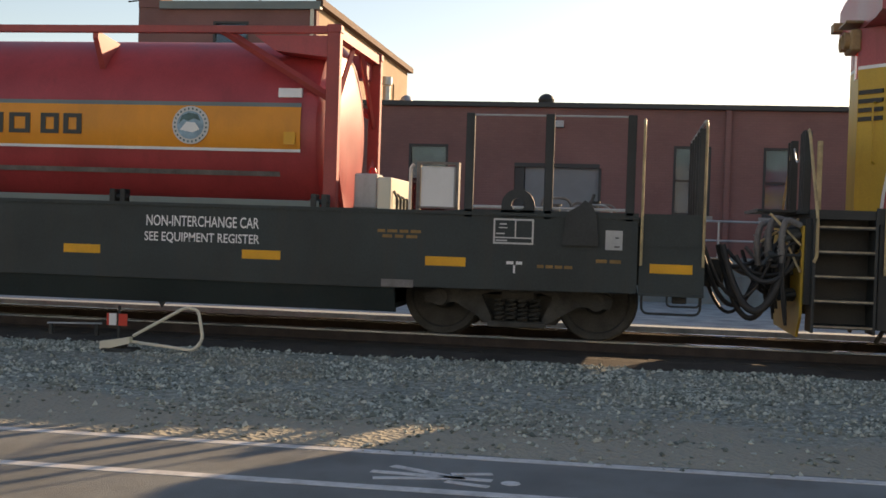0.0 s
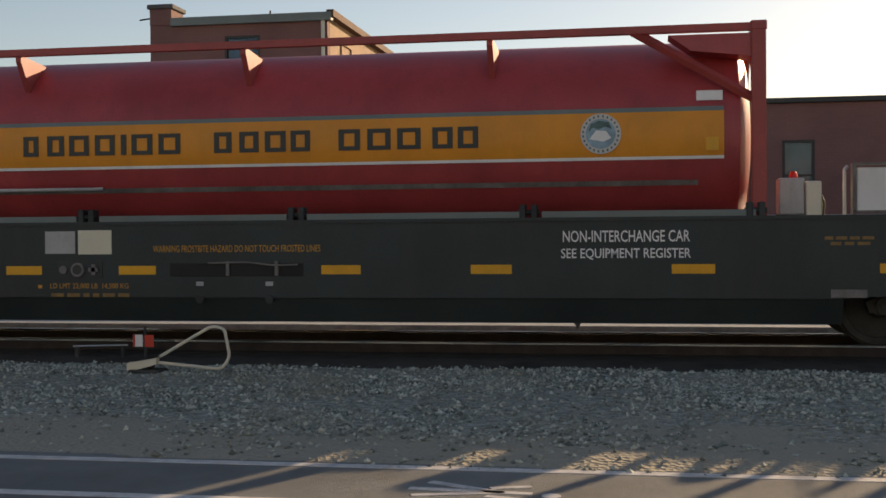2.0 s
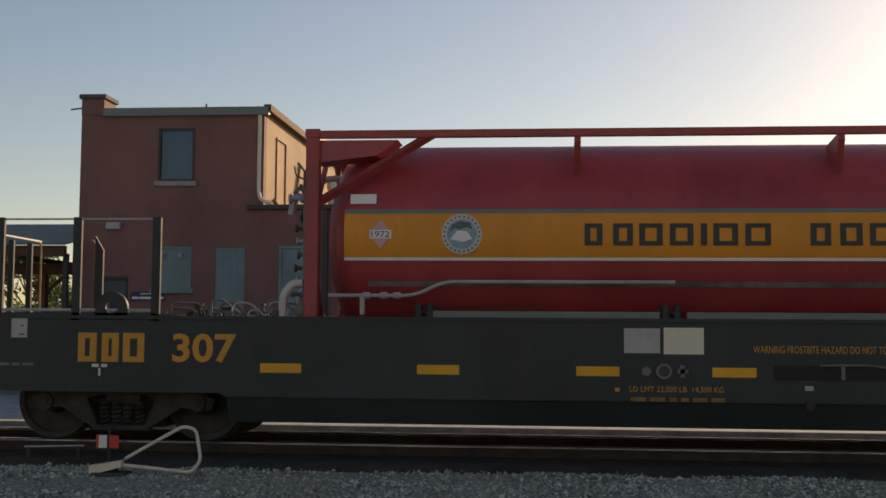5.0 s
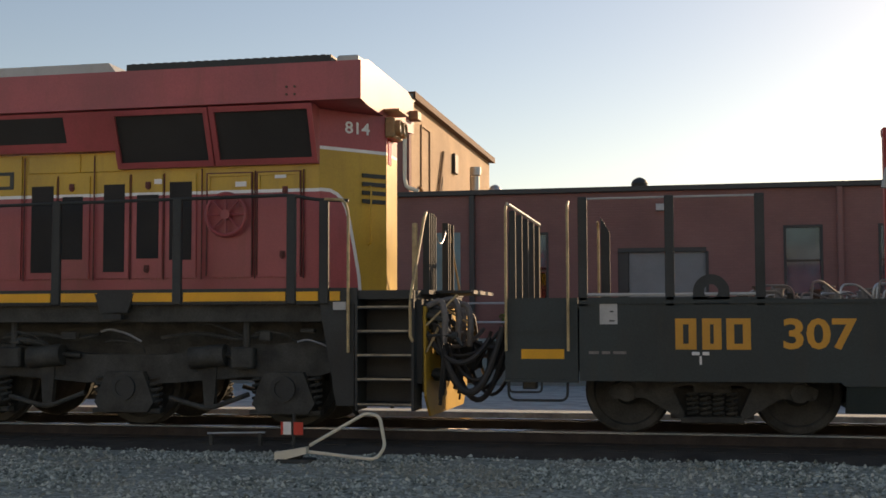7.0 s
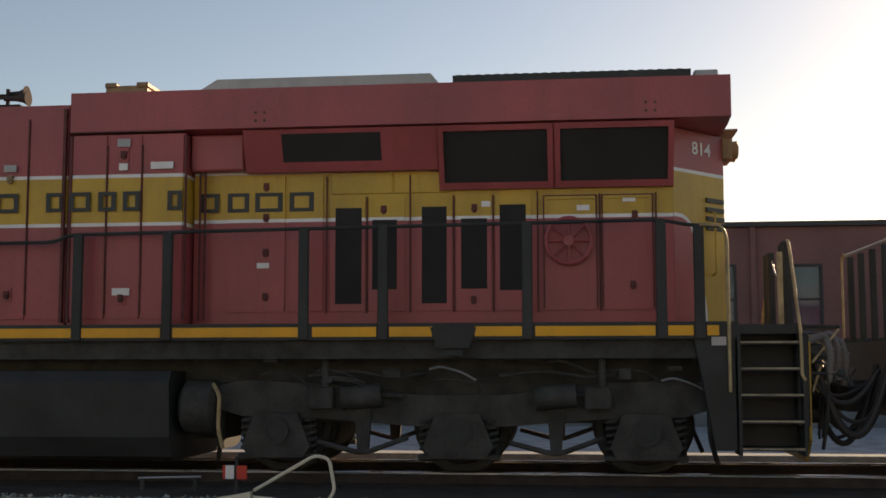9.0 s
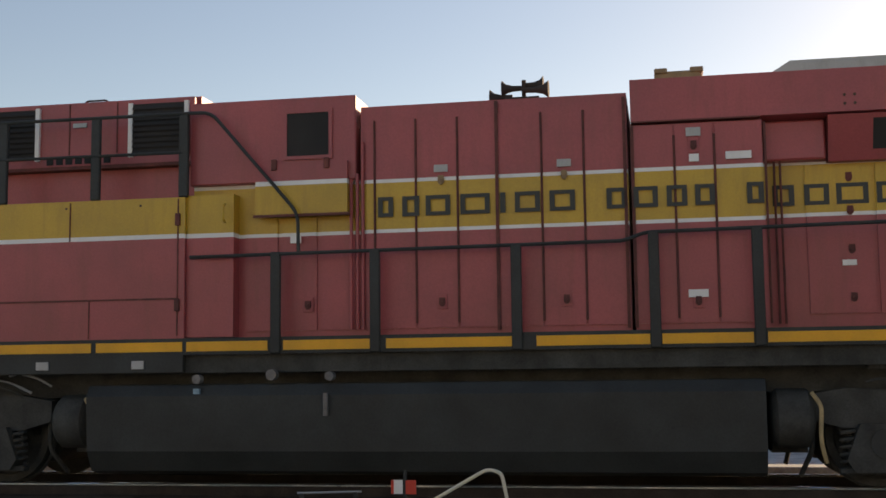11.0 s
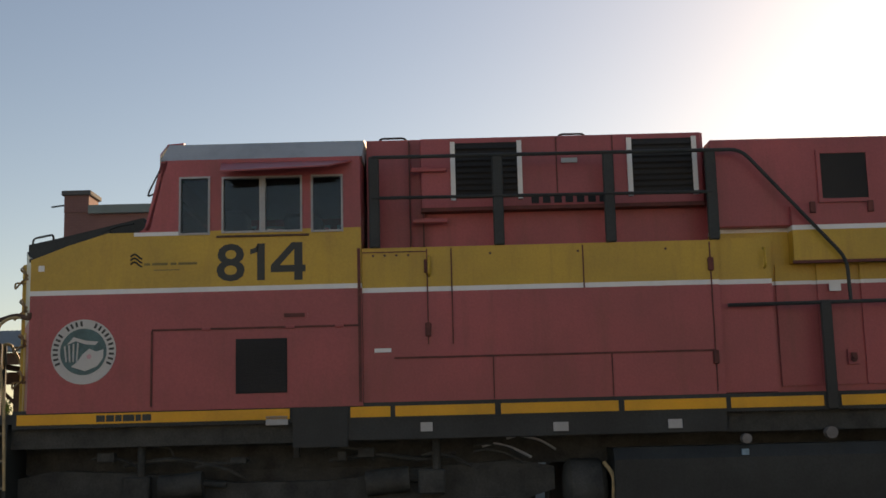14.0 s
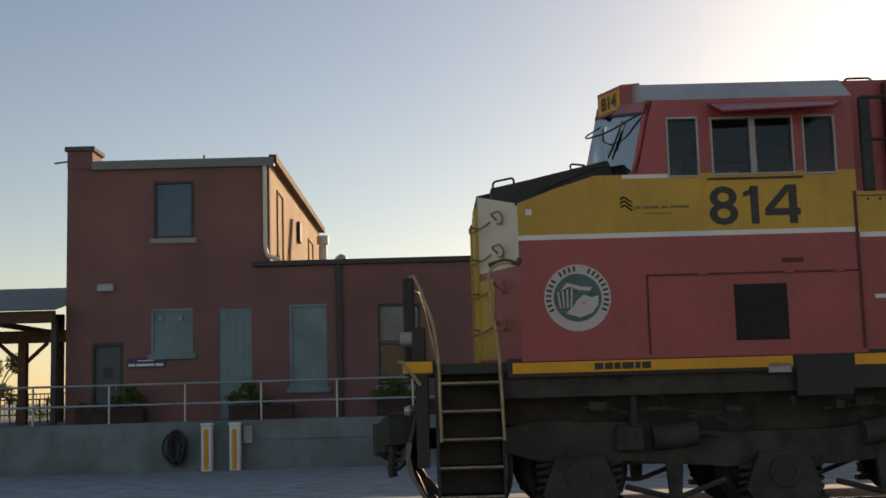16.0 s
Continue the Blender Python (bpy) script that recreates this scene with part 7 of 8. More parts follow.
    box(bm, -21.2, -21.14, -0.9, -0.86, 1.6, 2.4, bev=0.008)
    part("end_post", bm, TAN, t, "tan end post")
    bm = B()
    tube(bm, [(-21.05, 0.54, 2.46), (-21.05, 1.3, 1.62)], 0.014, 8)
    part("stay_rod", bm, TAN, t, "slanting tan stay rod")
    for yy, z1 in ((-0.74, 2.52), (-0.62, 2.54), (-0.5, 2.54), (-0.38, 2.52), (0.38, 2.5), (0.5, 2.5), (0.72, 2.5)):
        bm = B()
        box(bm, -21.1, -21.02, yy - 0.02, yy + 0.02, 1.6, z1, bev=0.006)
        part("end_post", bm, BLACK, t)
    bm = B()
    tube(bm, sag((-21.05, -0.36, 2.42), (-21.05, 0.36, 2.4), 0.2, 10), 0.01, 6)
    part("safety_chain", bm, GALV, t)
    steps(t, -21.69, -21.07, -1)
    steps(t, -21.69, -21.07, 1)
    bm = B()
    prism(bm, [(-22.15, 1.45), (-21.74, 1.45), (-21.74, 0.3), (-21.95, 0.3)], "y", -1.46, -1.3)
    part("step_bracket", bm, BLACK, t)
    bm = B()
    box(bm, -21.3, -20.96, -1.06, 1.06, 1.56, 1.61)
    box(bm, -21.1, -20.98, -1.35, 1.35, 0.55, 1.5)
    part("rear_platform", bm, BLACK, t)
    coupler(t, -20.62, 1)
    # hoses and cables between locomotive and tender
    rnd = random.Random(11)
    for k in range(6):
        bm = B()
        yy = -1.2 + 0.3 * k
        z0 = rnd.uniform(0.9, 1.45)
        tube(bm, sag((-20.98, yy, z0), (-20.2 + rnd.uniform(-0.25, 0.1), yy + rnd.uniform(-0.2, 0.2), rnd.uniform(0.85, 1.3)), rnd.uniform(0.15, 0.5), 14), rnd.choice((0.016, 0.022, 0.03)), 8)
        part("hose", bm, (RUBBER, RUBBER, GREYB)[k % 3], t, smooth=True)
    for yy, dr, r_ in ((-1.15, 0.8, 0.045), (-0.6, 0.92, 0.034)):
        bm = B()
        tube(bm, sag((-20.9, yy, 1.3), (-20.1, yy + 0.12, 1.18), dr, 18), r_, 10)
        part("hose", bm, RUBBER, t, "thick black hose in a deep loop", smooth=True)
    for yy, x, z in ((-1.2, -20.78, 1.5), (-1.0, -20.66, 1.52), (-0.85, -20.55, 1.46), (-0.5, -20.7, 1.5)):
        bm = B()
        tube(bm, bend([(-20.95, yy, z - 0.08), (x, yy, z), (x + 0.05, yy - 0.03, z - 0.22), (x + 0.02, yy, z - 0.5)]), 0.036, 10)
        for k in range(4):
            zz = z - 0.16 - 0.08 * k
            lathe(bm, [(zz - 0.012, 0.044), (zz + 0.012, 0.044)], (x + 0.045, yy - 0.02, 0), "z", 10)
        part("ribbed_hose", bm, GREYB, t, "grey ribbed hose", smooth=True)
    for k in range(12):
        bm = B()
        yy, z = rnd.uniform(-1.25, 0.4), rnd.uniform(0.8, 1.5)
        x = rnd.uniform(-20.96, -20.6)
        tube(bm, bend([(-20.98, yy, z), (x, yy, z), (x + 0.1, yy - 0.05, z - rnd.uniform(0.1, 0.25))]), 0.02, 8)
        lathe(bm, [(-0.03, 0.045), (0.03, 0.045)], (x, yy, z), "x", 10)
        part("hose_fitting", bm, GALV if k % 3 == 0 else TAN if k % 5 == 1 else BLACK, t, smooth=True)
    part("drop_plate", box(B(), -20.955, -20.52, -0.72, 0.72, 1.575, 1.61, bev=0.006), BLACK, t, "flat black bridge plate")
    part("plate_edge", box(B(), -20.52, -20.5, -0.7, 0.7, 1.57, 1.612), GREYB, t)
    for ya, za, xb_, zb in ((-1.3, 1.2, -20.62, 1.55), (-1.05, 1.5, -20.5, 1.2), (-1.3, 0.9, -20.75, 1.35)):
        part("stay_rod", cyl(B(), (-20.94, ya, za), (xb_, ya + 0.2, zb), 0.014, 7), TAN, t, "slanting tan stay rod")
    bm = B()
    prism(bm, [(-1.0, 0.16), (1.0, 0.16), (1.25, 0.4), (1.3, 1.42), (-1.3, 1.42), (-1.25, 0.4)], "x", -20.978, -20.95)
    part("pilot_plate", bm, YEL, t, "yellow end plate behind the hoses")
    bm = B()
    box(bm, -20.95, -20.78, -0.45, 0.45, 0.6, 1.05, bev=0.03)
    part("coupler_pocket", bm, GRIME, t)
    for k in range(18):
        yy, z = -1.24 + 0.13 * k + rnd.uniform(-0.05, 0.05), rnd.uniform(0.62, 1.32)
        bm = B()
        if k % 2:
            box(bm, -20.95, -20.95 + rnd.uniform(0.08, 0.2), yy - 0.05, yy + 0.05, z - 0.07, z + 0.08, bev=0.02)
        else:
            cyl(bm, (-20.95, yy, z), (-20.74, yy + 0.03, z - 0.06), rnd.uniform(0.035, 0.055), 10)
        part("end_fitting", bm, BLACK if k % 3 else GRIME, t)
    for k in range(12):
        yy, z = rnd.uniform(-1.28, 0.9), rnd.uniform(0.9, 1.42)
        bm = B()
        tube(bm, bend([(-20.95, yy, z), (-20.8, yy, z - 0.02), (-20.76, yy + rnd.uniform(-0.1, 0.1), z - 0.3), (-20.82, yy + rnd.uniform(-0.15, 0.15), rnd.uniform(0.25, 0.6))]), rnd.choice((0.014, 0.02, 0.03)), 8)
        part("hose", bm, RUBBER, t, smooth=True)

    # cab and nose
    xa, xb, y = -39.6, -37.62, 1.5
    wins = [(-39.49, -39.17, 3.38, 3.99), (-39.05, -38.22, 3.39, 3.98), (-38.13, -37.8, 3.38, 3.98)]
    bm = B()
    box(bm, -41.0, xb, -y, y, DECK, 2.79, 0)
    box(bm, -41.0, xb, -y, y, 2.79, 2.84, 1)
    prism(bm, [(-41.0, 2.84), (xb, 2.84), (xb, 3.3), (-40.62, 3.3), (-41.0, 3.16)], "y", -y, y, 2)
    part("cab_body", bm, P, t, "red and yellow lower cab and nose")
    for s in (-1, 1):
        bm = B()
        prism(bm, [(-40.62, 3.3), (-39.95, 3.3), (-39.95, 3.42), (-40.22, 3.42)], "y", s * y, s * (y - 0.08), 0)
        part("nose_side", bm, YEL, t)
        bm = B()
        # cab side in pieces round the windows
        ys0, ys1 = s * y, s * (y - 0.08)
        for a, b in ((-39.95, -39.49), (-39.17, -39.05), (-38.22, -38.13), (-37.8, xb)):
            if a < -39.9:
                prism(bm, [(-39.9, 3.42), (-39.49, 3.42), (-39.49, 4.17), (-39.64, 4.17), (-39.79, 3.56), (-39.82, 3.48)], "y", ys0, ys1, 0)
                box(bm, -39.95, -39.49, ys0, ys1, 3.3, 3.38, 2)
                box(bm, -39.95, -39.49, ys0, ys1, 3.38, 3.42, 1)
            else:
                box(bm, a, b, ys0, ys1, 3.42, 4.17, 0)
                box(bm, a, b, ys0, ys1, 3.3, 3.42, 2)
        for w in wins:
            box(bm, w[0], w[1], ys0, ys1, 3.3, w[2], 2)
            box(bm, w[0], w[1], ys0, ys1, w[3], 4.17, 0)
        bmesh.ops.remove_doubles(bm, verts=bm.verts, dist=0.0005)
        side = part("cab_side", bm, P, t)
        for w in wins:
            bm = B()
            e = 0.02
            for a, b, c, d in ((w[0], w[1], w[3] - e, w[3]), (w[0], w[1], w[2], w[2] + e), (w[0], w[0] + e, w[2] + e, w[3] - e), (w[1] - e, w[1], w[2] + e, w[3] - e)):
                box(bm, a, b, s * (y + 0.015), s * (y - 0.06), c, d)
            if w[1] - w[0] > 0.6:
                box(bm, -38.66, -38.6, s * (y + 0.015), s * (y - 0.06), w[2] + e, w[3] - e)
            wf = part("window_frame", bm, DULLAL, side, "bare metal window frame")
            bm = B()
            box(bm, w[0] + e, w[1] - e, s * (y - 0.03), s * (y - 0.038), w[2] + e, w[3] - e)
            g = part("pane", bm, GLASS, side)
            g.visible_shadow = False
        bm = B()
        hull = [bm.verts.new(q) for q in ((-39.06, s * y, 4.13), (-37.7, s * y, 4.13), (-37.92, s * (y + 0.36), 4.0), (-39.0, s * (y + 0.36), 3.97))]
        low = [bm.verts.new((q.co.x, q.co.y, q.co.z - 0.015)) for q in hull]
        bm.faces.new(hull)
        bm.faces.new(low[::-1])
        for i in range(4):
            bm.faces.new((hull[i], low[i], low[(i + 1) % 4], hull[(i + 1) % 4]))
        part("sun_visor", bm, RED, side, "sloping red sun visor over the cab window")
        bm = B()
        box(bm, -39.1, -38.15, s * (y + 0.02), s * y, 3.345, 3.365)
        part("rusty_ledge", bm, RUST, side)
    bm = B()
    prism(bm, [(-y, 4.17), (-1.16, 4.42), (-0.8, 4.5), (0.8, 4.5), (1.16, 4.42), (y, 4.17)], "x", -39.68, xb + 0.02)
    part("cab_roof", bm, GREY, t, "dull grey sloped cab roof")
    bm = B()
    box(bm, xb - 0.08, xb, -1.42, 1.42, 2.9, 4.17)
    part("cab_rear_wall", bm, RED, t)
    # cab interior in near-black: its shade is painted into the colour
    bm = B()
    box(bm, -39.2, -38.9, -0.9, -0.5, 2.9, 3.75, bev=0.05)
    box(bm, -38.5, -38.1, -0.9, -0.4, 2.9, 3.7, bev=0.05)
    part("cab_seat", bm, UNLITROOM, t)
    part("cab_ceiling", box(B(), -39.6, xb - 0.1, -1.4, 1.4, 4.06, 4.16), UNLITROOM, t)
    # two dark boxes added at the front to keep bright sky from showing through
    part("lower_sky_block", box(B(), -39.7, -39.48, -1.36, 1.36, 3.32, 3.72, bev=0.04), UNLITROOM, t)
    part("upper_sky_block", box(B(), -39.62, -39.56, -1.36, 1.36, 3.84, 4.06), UNLITROOM, t)
    part("cab_floor", box(B(), -39.9, xb - 0.1, -1.4, 1.4, 3.305, 3.32), UNLITROOM, t)
    # windshield: slanted frame with panes
    lo, hi = (-39.84, 3.44), (-39.67, 4.17)

    def slant(z):
        return lo[0] + (hi[0] - lo[0]) * (z - lo[1]) / (hi[1] - lo[1])

    def bulge(yy, zz=3.8):
        return -0.26 * (1 - min(1.0, abs(yy) / 1.45))

    def crown(yy):
        return 0.3 * (1 - min(1.0, abs(yy) / 1.45))

    def slab(y0, y1, z0, z1, out, back):
        """A piece of the windshield, which is swept forward to its middle."""
        bm = B()
        v = [bm.verts.new((slant(zz) + bulge(yy, zz) + o, yy, zz + crown(yy))) for yy in (y0, y1) for zz in (z0, z1) for o in (-out, back)]
        for q in ((0, 1, 3, 2), (4, 6, 7, 5), (0, 4, 5, 1), (2, 3, 7, 6), (0, 2, 6, 4), (1, 5, 7, 3)):
            bm.faces.new([v[k] for k in q])
        return bm
    for y0, y1 in ((-1.5, -1.44), (-0.025, 0.025), (1.44, 1.5)):
        part("windshield_post", slab(y0, y1, 3.44, 4.14, 0.006, 0.05), RED, t)
    for y0, y1 in ((-1.5, 0.0), (0.0, 1.5)):
        part("windshield_header", slab(y0, y1, 4.06, 4.16, 0.008, 0.06), RED, t)
        part("windshield_gasket", slab(y0, y1, 4.035, 4.06, 0.012, 0.012), BLACK, t)
    for y0, y1 in ((-1.44, -0.025), (0.025, 1.44)):
        g = part("windshield", slab(y0, y1, 3.44, 4.035, 0.004, 0.004), COATED, t, "sky-reflecting windshield pane")
        g.visible_shadow = False
    for y0 in (-0.95, 0.6):
        bm = B()
        xw = slant(3.98) + bulge(y0, 3.98)
        tube(bm, [(xw - 0.02, y0, 3.99 + crown(y0)), (slant(3.68) + bulge(y0 + 0.1, 3.68) - 0.03, y0 + 0.1, 3.68 + crown(y0 + 0.1))], 0.007, 6)
        tube(bm, [(slant(3.9) + bulge(y0, 3.9) - 0.025, y0 + 0.03, 3.9 + crown(y0)), (slant(3.6) + bulge(y0 + 0.2, 3.6) - 0.03, y0 + 0.2, 3.6 + crown(y0 + 0.2))], 0.011, 6)
        part("wiper", bm, BLACK, t)
    bm = B()
    tube(bm, bend([(-39.73, -1.42, 4.05), (-39.98, -0.8, 4.0), (-40.12, -0.3, 4.05), (-40.1, -0.1, 4.12), (-39.95, -0.3, 4.18)]), 0.01, 6)
    part("windshield_rail", bm, BLACK, t, "black guard rail over the windshield", smooth=True)
    bm = B()
    tube(bm, bend([(-39.9, 1.5, 4.1), (-40.1, 1.56, 4.14), (-40.02, 1.54, 3.96), (-39.9, 1.5, 4.0)]), 0.014, 6)
    part("mirror_arm", bm, BLACK, t)
    # number boards
    for s in (-1, 1):
        bm = B()
        prism(bm, [(-39.98, s * 0.33), (-39.79, s * 0.77), (-39.6, s * 0.82), (-39.6, s * 0.3)] if s < 0 else [(-39.86, 0.33), (-39.74, 0.77), (-39.6, 0.82), (-39.6, 0.3)], "z", 4.26 if s < 0 else 4.42, 4.53)
        part("number_board_box", bm, RED, t)
    bm = B()
    v = [(-39.972, -0.345), (-39.8, -0.75)]
    d = Vector((v[1][0] - v[0][0], v[1][1] - v[0][1], 0)).normalized()
    nrm = Vector((d.y, -d.x, 0)) * 0.006
    prism(bm, [(v[0][0], v[0][1]), (v[1][0], v[1][1]), (v[1][0] + nrm.x, v[1][1] + nrm.y), (v[0][0] + nrm.x, v[0][1] + nrm.y)], "z", 4.285, 4.495)
    nb = part("number_board", bm, STRIPE, t, "yellow number board")
    turned_words("814", (v[0][0] + v[1][0]) / 2 + nrm.x, (v[0][1] + v[1][1]) / 2 + nrm.y, d.x, d.y, 0.3, 4.315, 4.465, LETTER, nb, "dark road number", 0.02)
    # nose front with chamfered cheeks, black sloping top
    bm = B()
    plan = [(-41.0, -1.499), (-41.36, -0.62), (-41.36, 0.62), (-41.0, 1.499)]
    stack(bm, plan, [DECK, 2.55, 3.16], [0, 1])
    for vv in bm.verts:
        if vv.co.z > 3.1 and vv.co.x < -41.2:
            vv.co.z = 3.38
    part("nose_front", bm, [RED, CREAM], t, "nose front with cream cheeks over red")
    bm = B()
    prism(bm, [(-41.365, 3.2), (-41.365, 3.392), (-40.9, 3.485), (-40.9, 3.2)], "y", -0.61, 0.61)
    prism(bm, [(-41.225, 3.2), (-41.225, 3.415), (-40.9, 3.48), (-40.0, 3.68), (-39.9, 3.4), (-41.0, 3.16)], "y", -0.95, 0.95)
    prism(bm, [(-41.02, 3.17), (-40.2, 3.45), (-40.2, 3.42), (-41.02, 3.14)], "y", -1.498, 1.498)
    part("nose_top", bm, BLACK, t, "black anti-glare nose top")
    bm = B()
    box(bm, -41.38, -41.36, -0.5, 0.5, 1.62, 3.3, bev=0.008)
    part("nose_door", bm, YEL, t, "yellow nose door")
    for q in (-1, 1):
        bm = B()
        box(bm, -41.4, -41.35, q * 0.63, q * 0.555, 1.62, 3.25, bev=0.01)
        part("nose_corner_strip", bm, YEL, t, "yellow corner strip on the nose")
    bm = B()
    prism(bm, [(-41.367, -0.625), (-41.227, -0.965), (-41.218, -0.96), (-41.357, -0.62)], "z", 1.64, 2.47)
    part("nose_patch", bm, YEL, t, "yellow lower cheek of the nose")
    for z in (1.98, 2.36, 2.72, 3.06):
        bm = B()
        tube(bm, bend([(-41.18, -1.05, z), (-41.25, -1.1, z + 0.06), (-41.17, -1.25, z + 0.07), (-41.13, -1.28, z), (-41.15, -1.22, z - 0.06), (-41.18, -1.05, z - 0.03)]), 0.011, 6)
        part("nose_grab", bm, HORN, t, "worn brown grab loop")
        bm = B()
        tube(bm, bend([(-41.36, -0.62, z - 0.02), (-41.45, -0.7, z - 0.02), (-41.45, -0.7, z - 0.09), (-41.3, -0.92, z - 0.04), (-41.24, -0.9, z + 0.01)]), 0.011, 6)
        part("nose_grab", bm, HORN, t, "worn brown grab loop")
    bm = B()
    tube(bm, bend([(-41.2, -0.9, 3.38), (-41.2, -0.9, 3.49), (-40.98, -0.9, 3.53), (-40.98, -0.9, 3.44)]), 0.012, 6)
    part("nose_rail", bm, BLACK, t)
    part("nose_rail", tube(B(), bend([(-40.7, -1.1, 3.36), (-40.2, -1.2, 3.55), (-40.02, -1.25, 3.56)]), 0.012, 6), BLACK, t)
    part("nose_hatch", cyl(B(), (-40.55, -0.6, 3.46), (-40.55, -0.6, 3.58), 0.11, 14), BLACK, t)
    lettering("81", -39.1, -38.605, -y, 2.89, 3.28, LETTER, t, "large dark road number", bold=0.015)
    bm = B()
    for q in ([(-38.545, 2.975), (-38.19, 2.975), (-38.19, 3.045), (-38.545, 3.045)], [(-38.305, 2.89), (-38.22, 2.89), (-38.22, 2.975), (-38.305, 2.975)],
              [(-38.305, 3.045), (-38.22, 3.045), (-38.22, 3.28), (-38.305, 3.28)], [(-38.545, 3.045), (-38.455, 3.045), (-38.305, 3.21), (-38.305, 3.28), (-38.33, 3.28)]):
        prism(bm, q, "y", -y - 0.004, -y + 0.002)
    part("numeral", bm, LETTER, t, "dark painted figure four")
    part("numeral_flag", prism(B(), [(-38.672, 3.28), (-38.672, 3.19), (-38.755, 3.165), (-38.755, 3.215), (-38.7, 3.235)], "y", -y - 0.004, -y + 0.002), LETTER, t)
    # round emblem in plain shapes
    cx, cz = -40.44, 2.21
    bm = B()
    disc(bm, cx, cz, 0.328, -y - 0.008, -y, 48)
    em = part("emblem", bm, OFFWHITE, t, "round white emblem with a teal picture")
    bm = B()
    disc(bm, cx, cz, 0.235, -y - 0.011, -y - 0.008, 40)
    part("emblem_field", bm, TEAL, em)
    bm = B()
    prism(bm, [(cx - 0.12, cz - 0.15), (cx + 0.02, cz - 0.195), (cx + 0.14, cz - 0.15), (cx + 0.2, cz - 0.07), (cx + 0.205, cz + 0.02), (cx + 0.13, cz + 0.0), (cx + 0.06, cz + 0.03), (cx - 0.01, cz - 0.03), (cx - 0.05, cz - 0.09)], "y", -y - 0.014, -y - 0.011)
    prism(bm, [(cx - 0.17, cz + 0.07), (cx - 0.1, cz + 0.15), (cx + 0.03, cz + 0.11), (cx + 0.15, cz + 0.1), (cx + 0.12, cz + 0.065), (cx + 0.02, cz + 0.075), (cx - 0.08, cz + 0.11)], "y", -y - 0.014, -y - 0.011)
    for k in range(4):
        tube(bm, [(cx - 0.17 + 0.035 * k, -y - 0.012, cz - 0.1), (cx - 0.19 + 0.045 * k, -y - 0.012, cz + 0.06 + 0.01 * k)], 0.009, 4)
    part("emblem_drawing", bm, OFFWHITE, em)
    bm = B()
    disc(bm, cx + 0.06, cz - 0.05, 0.024, -y - 0.017, -y - 0.014, 14)
    part("emblem_sun", bm, PINK, em)
    for k in range(24):
        a = math.radians(205 - 230 * k / 23)
        if k in (7, 12, 13):
            continue
        u = Vector((math.cos(a), 0, math.sin(a)))
        w_ = Vector((-u.z, 0, u.x))
        c = Vector((cx, -y - 0.0095, cz)) + u * 0.285
        q = [c + u * 0.026 + w_ * 0.011, c + u * 0.026 - w_ * 0.011, c - u * 0.026 - w_ * 0.011, c - u * 0.026 + w_ * 0.011]
        part("emblem_bar", prism(B(), [(p.x, p.z) for p in q], "y", -y - 0.011, -y - 0.008), LETTER, em)
    # small company mark
    bm = B()
    for k in range(3):
        tube(bm, [(-39.98 + 0.12 * j / 6, -y - 0.004, 3.09 + 0.04 * k + 0.025 * math.sin(j * 0.8)) for j in range(7)], 0.009, 4)
    part("company_mark", bm, LETTER, t)
    bars([(-39.84, -39.78), (-39.76, -39.6), (-39.57, -39.51), (-39.49, -39.3)], -y, 3.075, 3.1, OLIVE, t)
    bars([(-39.74, -39.48)], -y, 3.02, 3.03, OLIVE, t)
    bm = B()
    box(bm, -40.92, -40.86, -y - 0.006, -y, 3.04, 3.1)
    part("small_label", bm, WHITE, t)
    # battery screen and seams on the cab side
    bs = part("battery_screen", box(B(), -38.9, -38.38, -y - 0.008, -y + 0.01, 1.75, 2.3), SCREEN, t, "black louvred square screen")
    for k in range(13):
        z = 1.77 + 0.04 * k
        part("louvre", prism(B(), [(-y - 0.014, z), (-y - 0.009, z + 0.037), (-y - 0.007, z + 0.037), (-y - 0.011, z)], "x", -38.88, -38.4), SCREEN, bs)
    for q in ((-39.75, -37.66, 2.4, 2.42), (-37.66, -37.63, 1.64, 3.2), (-39.76, -39.74, 1.64, 2.4)):
        part("panel_seam", box(B(), q[0], q[1], -y - 0.01, -y, q[2], q[3]), SEAM, t)
    for x in (-39.2, -38.35, -37.85):
        part("hinge", box(B(), x - 0.045, x + 0.045, -y - 0.016, -y, 2.392, 2.43, bev=0.006), RED, t)
    bm = B()
    box(bm, -38.41, -38.2, -y - 0.02, -y, 2.508, 2.548)
    part("door_grip", bm, SEAM, t)
    part("grip_frame", box(B(), -38.44, -38.17, -y - 0.008, -y, 2.485, 2.57), RED, t)
    # front end: steps, platform, posts, plough
    steps(t, -41.83, -41.22, -1)
    steps(t, -41.83, -41.22, 1)
    bm = B()
    box(bm, -42.15, -41.85, -1.42, 1.42, 1.5, 1.64)
    box(bm, -42.05, -41.93, -1.42, 1.42, 0.6, 1.5)
    part("front_platform", bm, BLACK, t)
    bm = B()
    box(bm, -42.17, -41.88, -1.44, -1.38, 1.52, 1.63)
    part("platform_edge", bm, STRIPE, t)
    bm = B()
    tube(bm, bend([(-42.12, -0.72, 2.2), (-42.12, -0.72, 2.5), (-42.06, -0.76, 2.55), (-42.0, -0.86, 2.42), (-41.86, -1.34, 2.0), (-41.82, -1.5, 1.66), (-41.81, -1.5, 0.85)], 4), 0.016, 8)
    part("grab_iron", bm, TAN, t, "worn tan grab iron", smooth=True)
    bm = B()
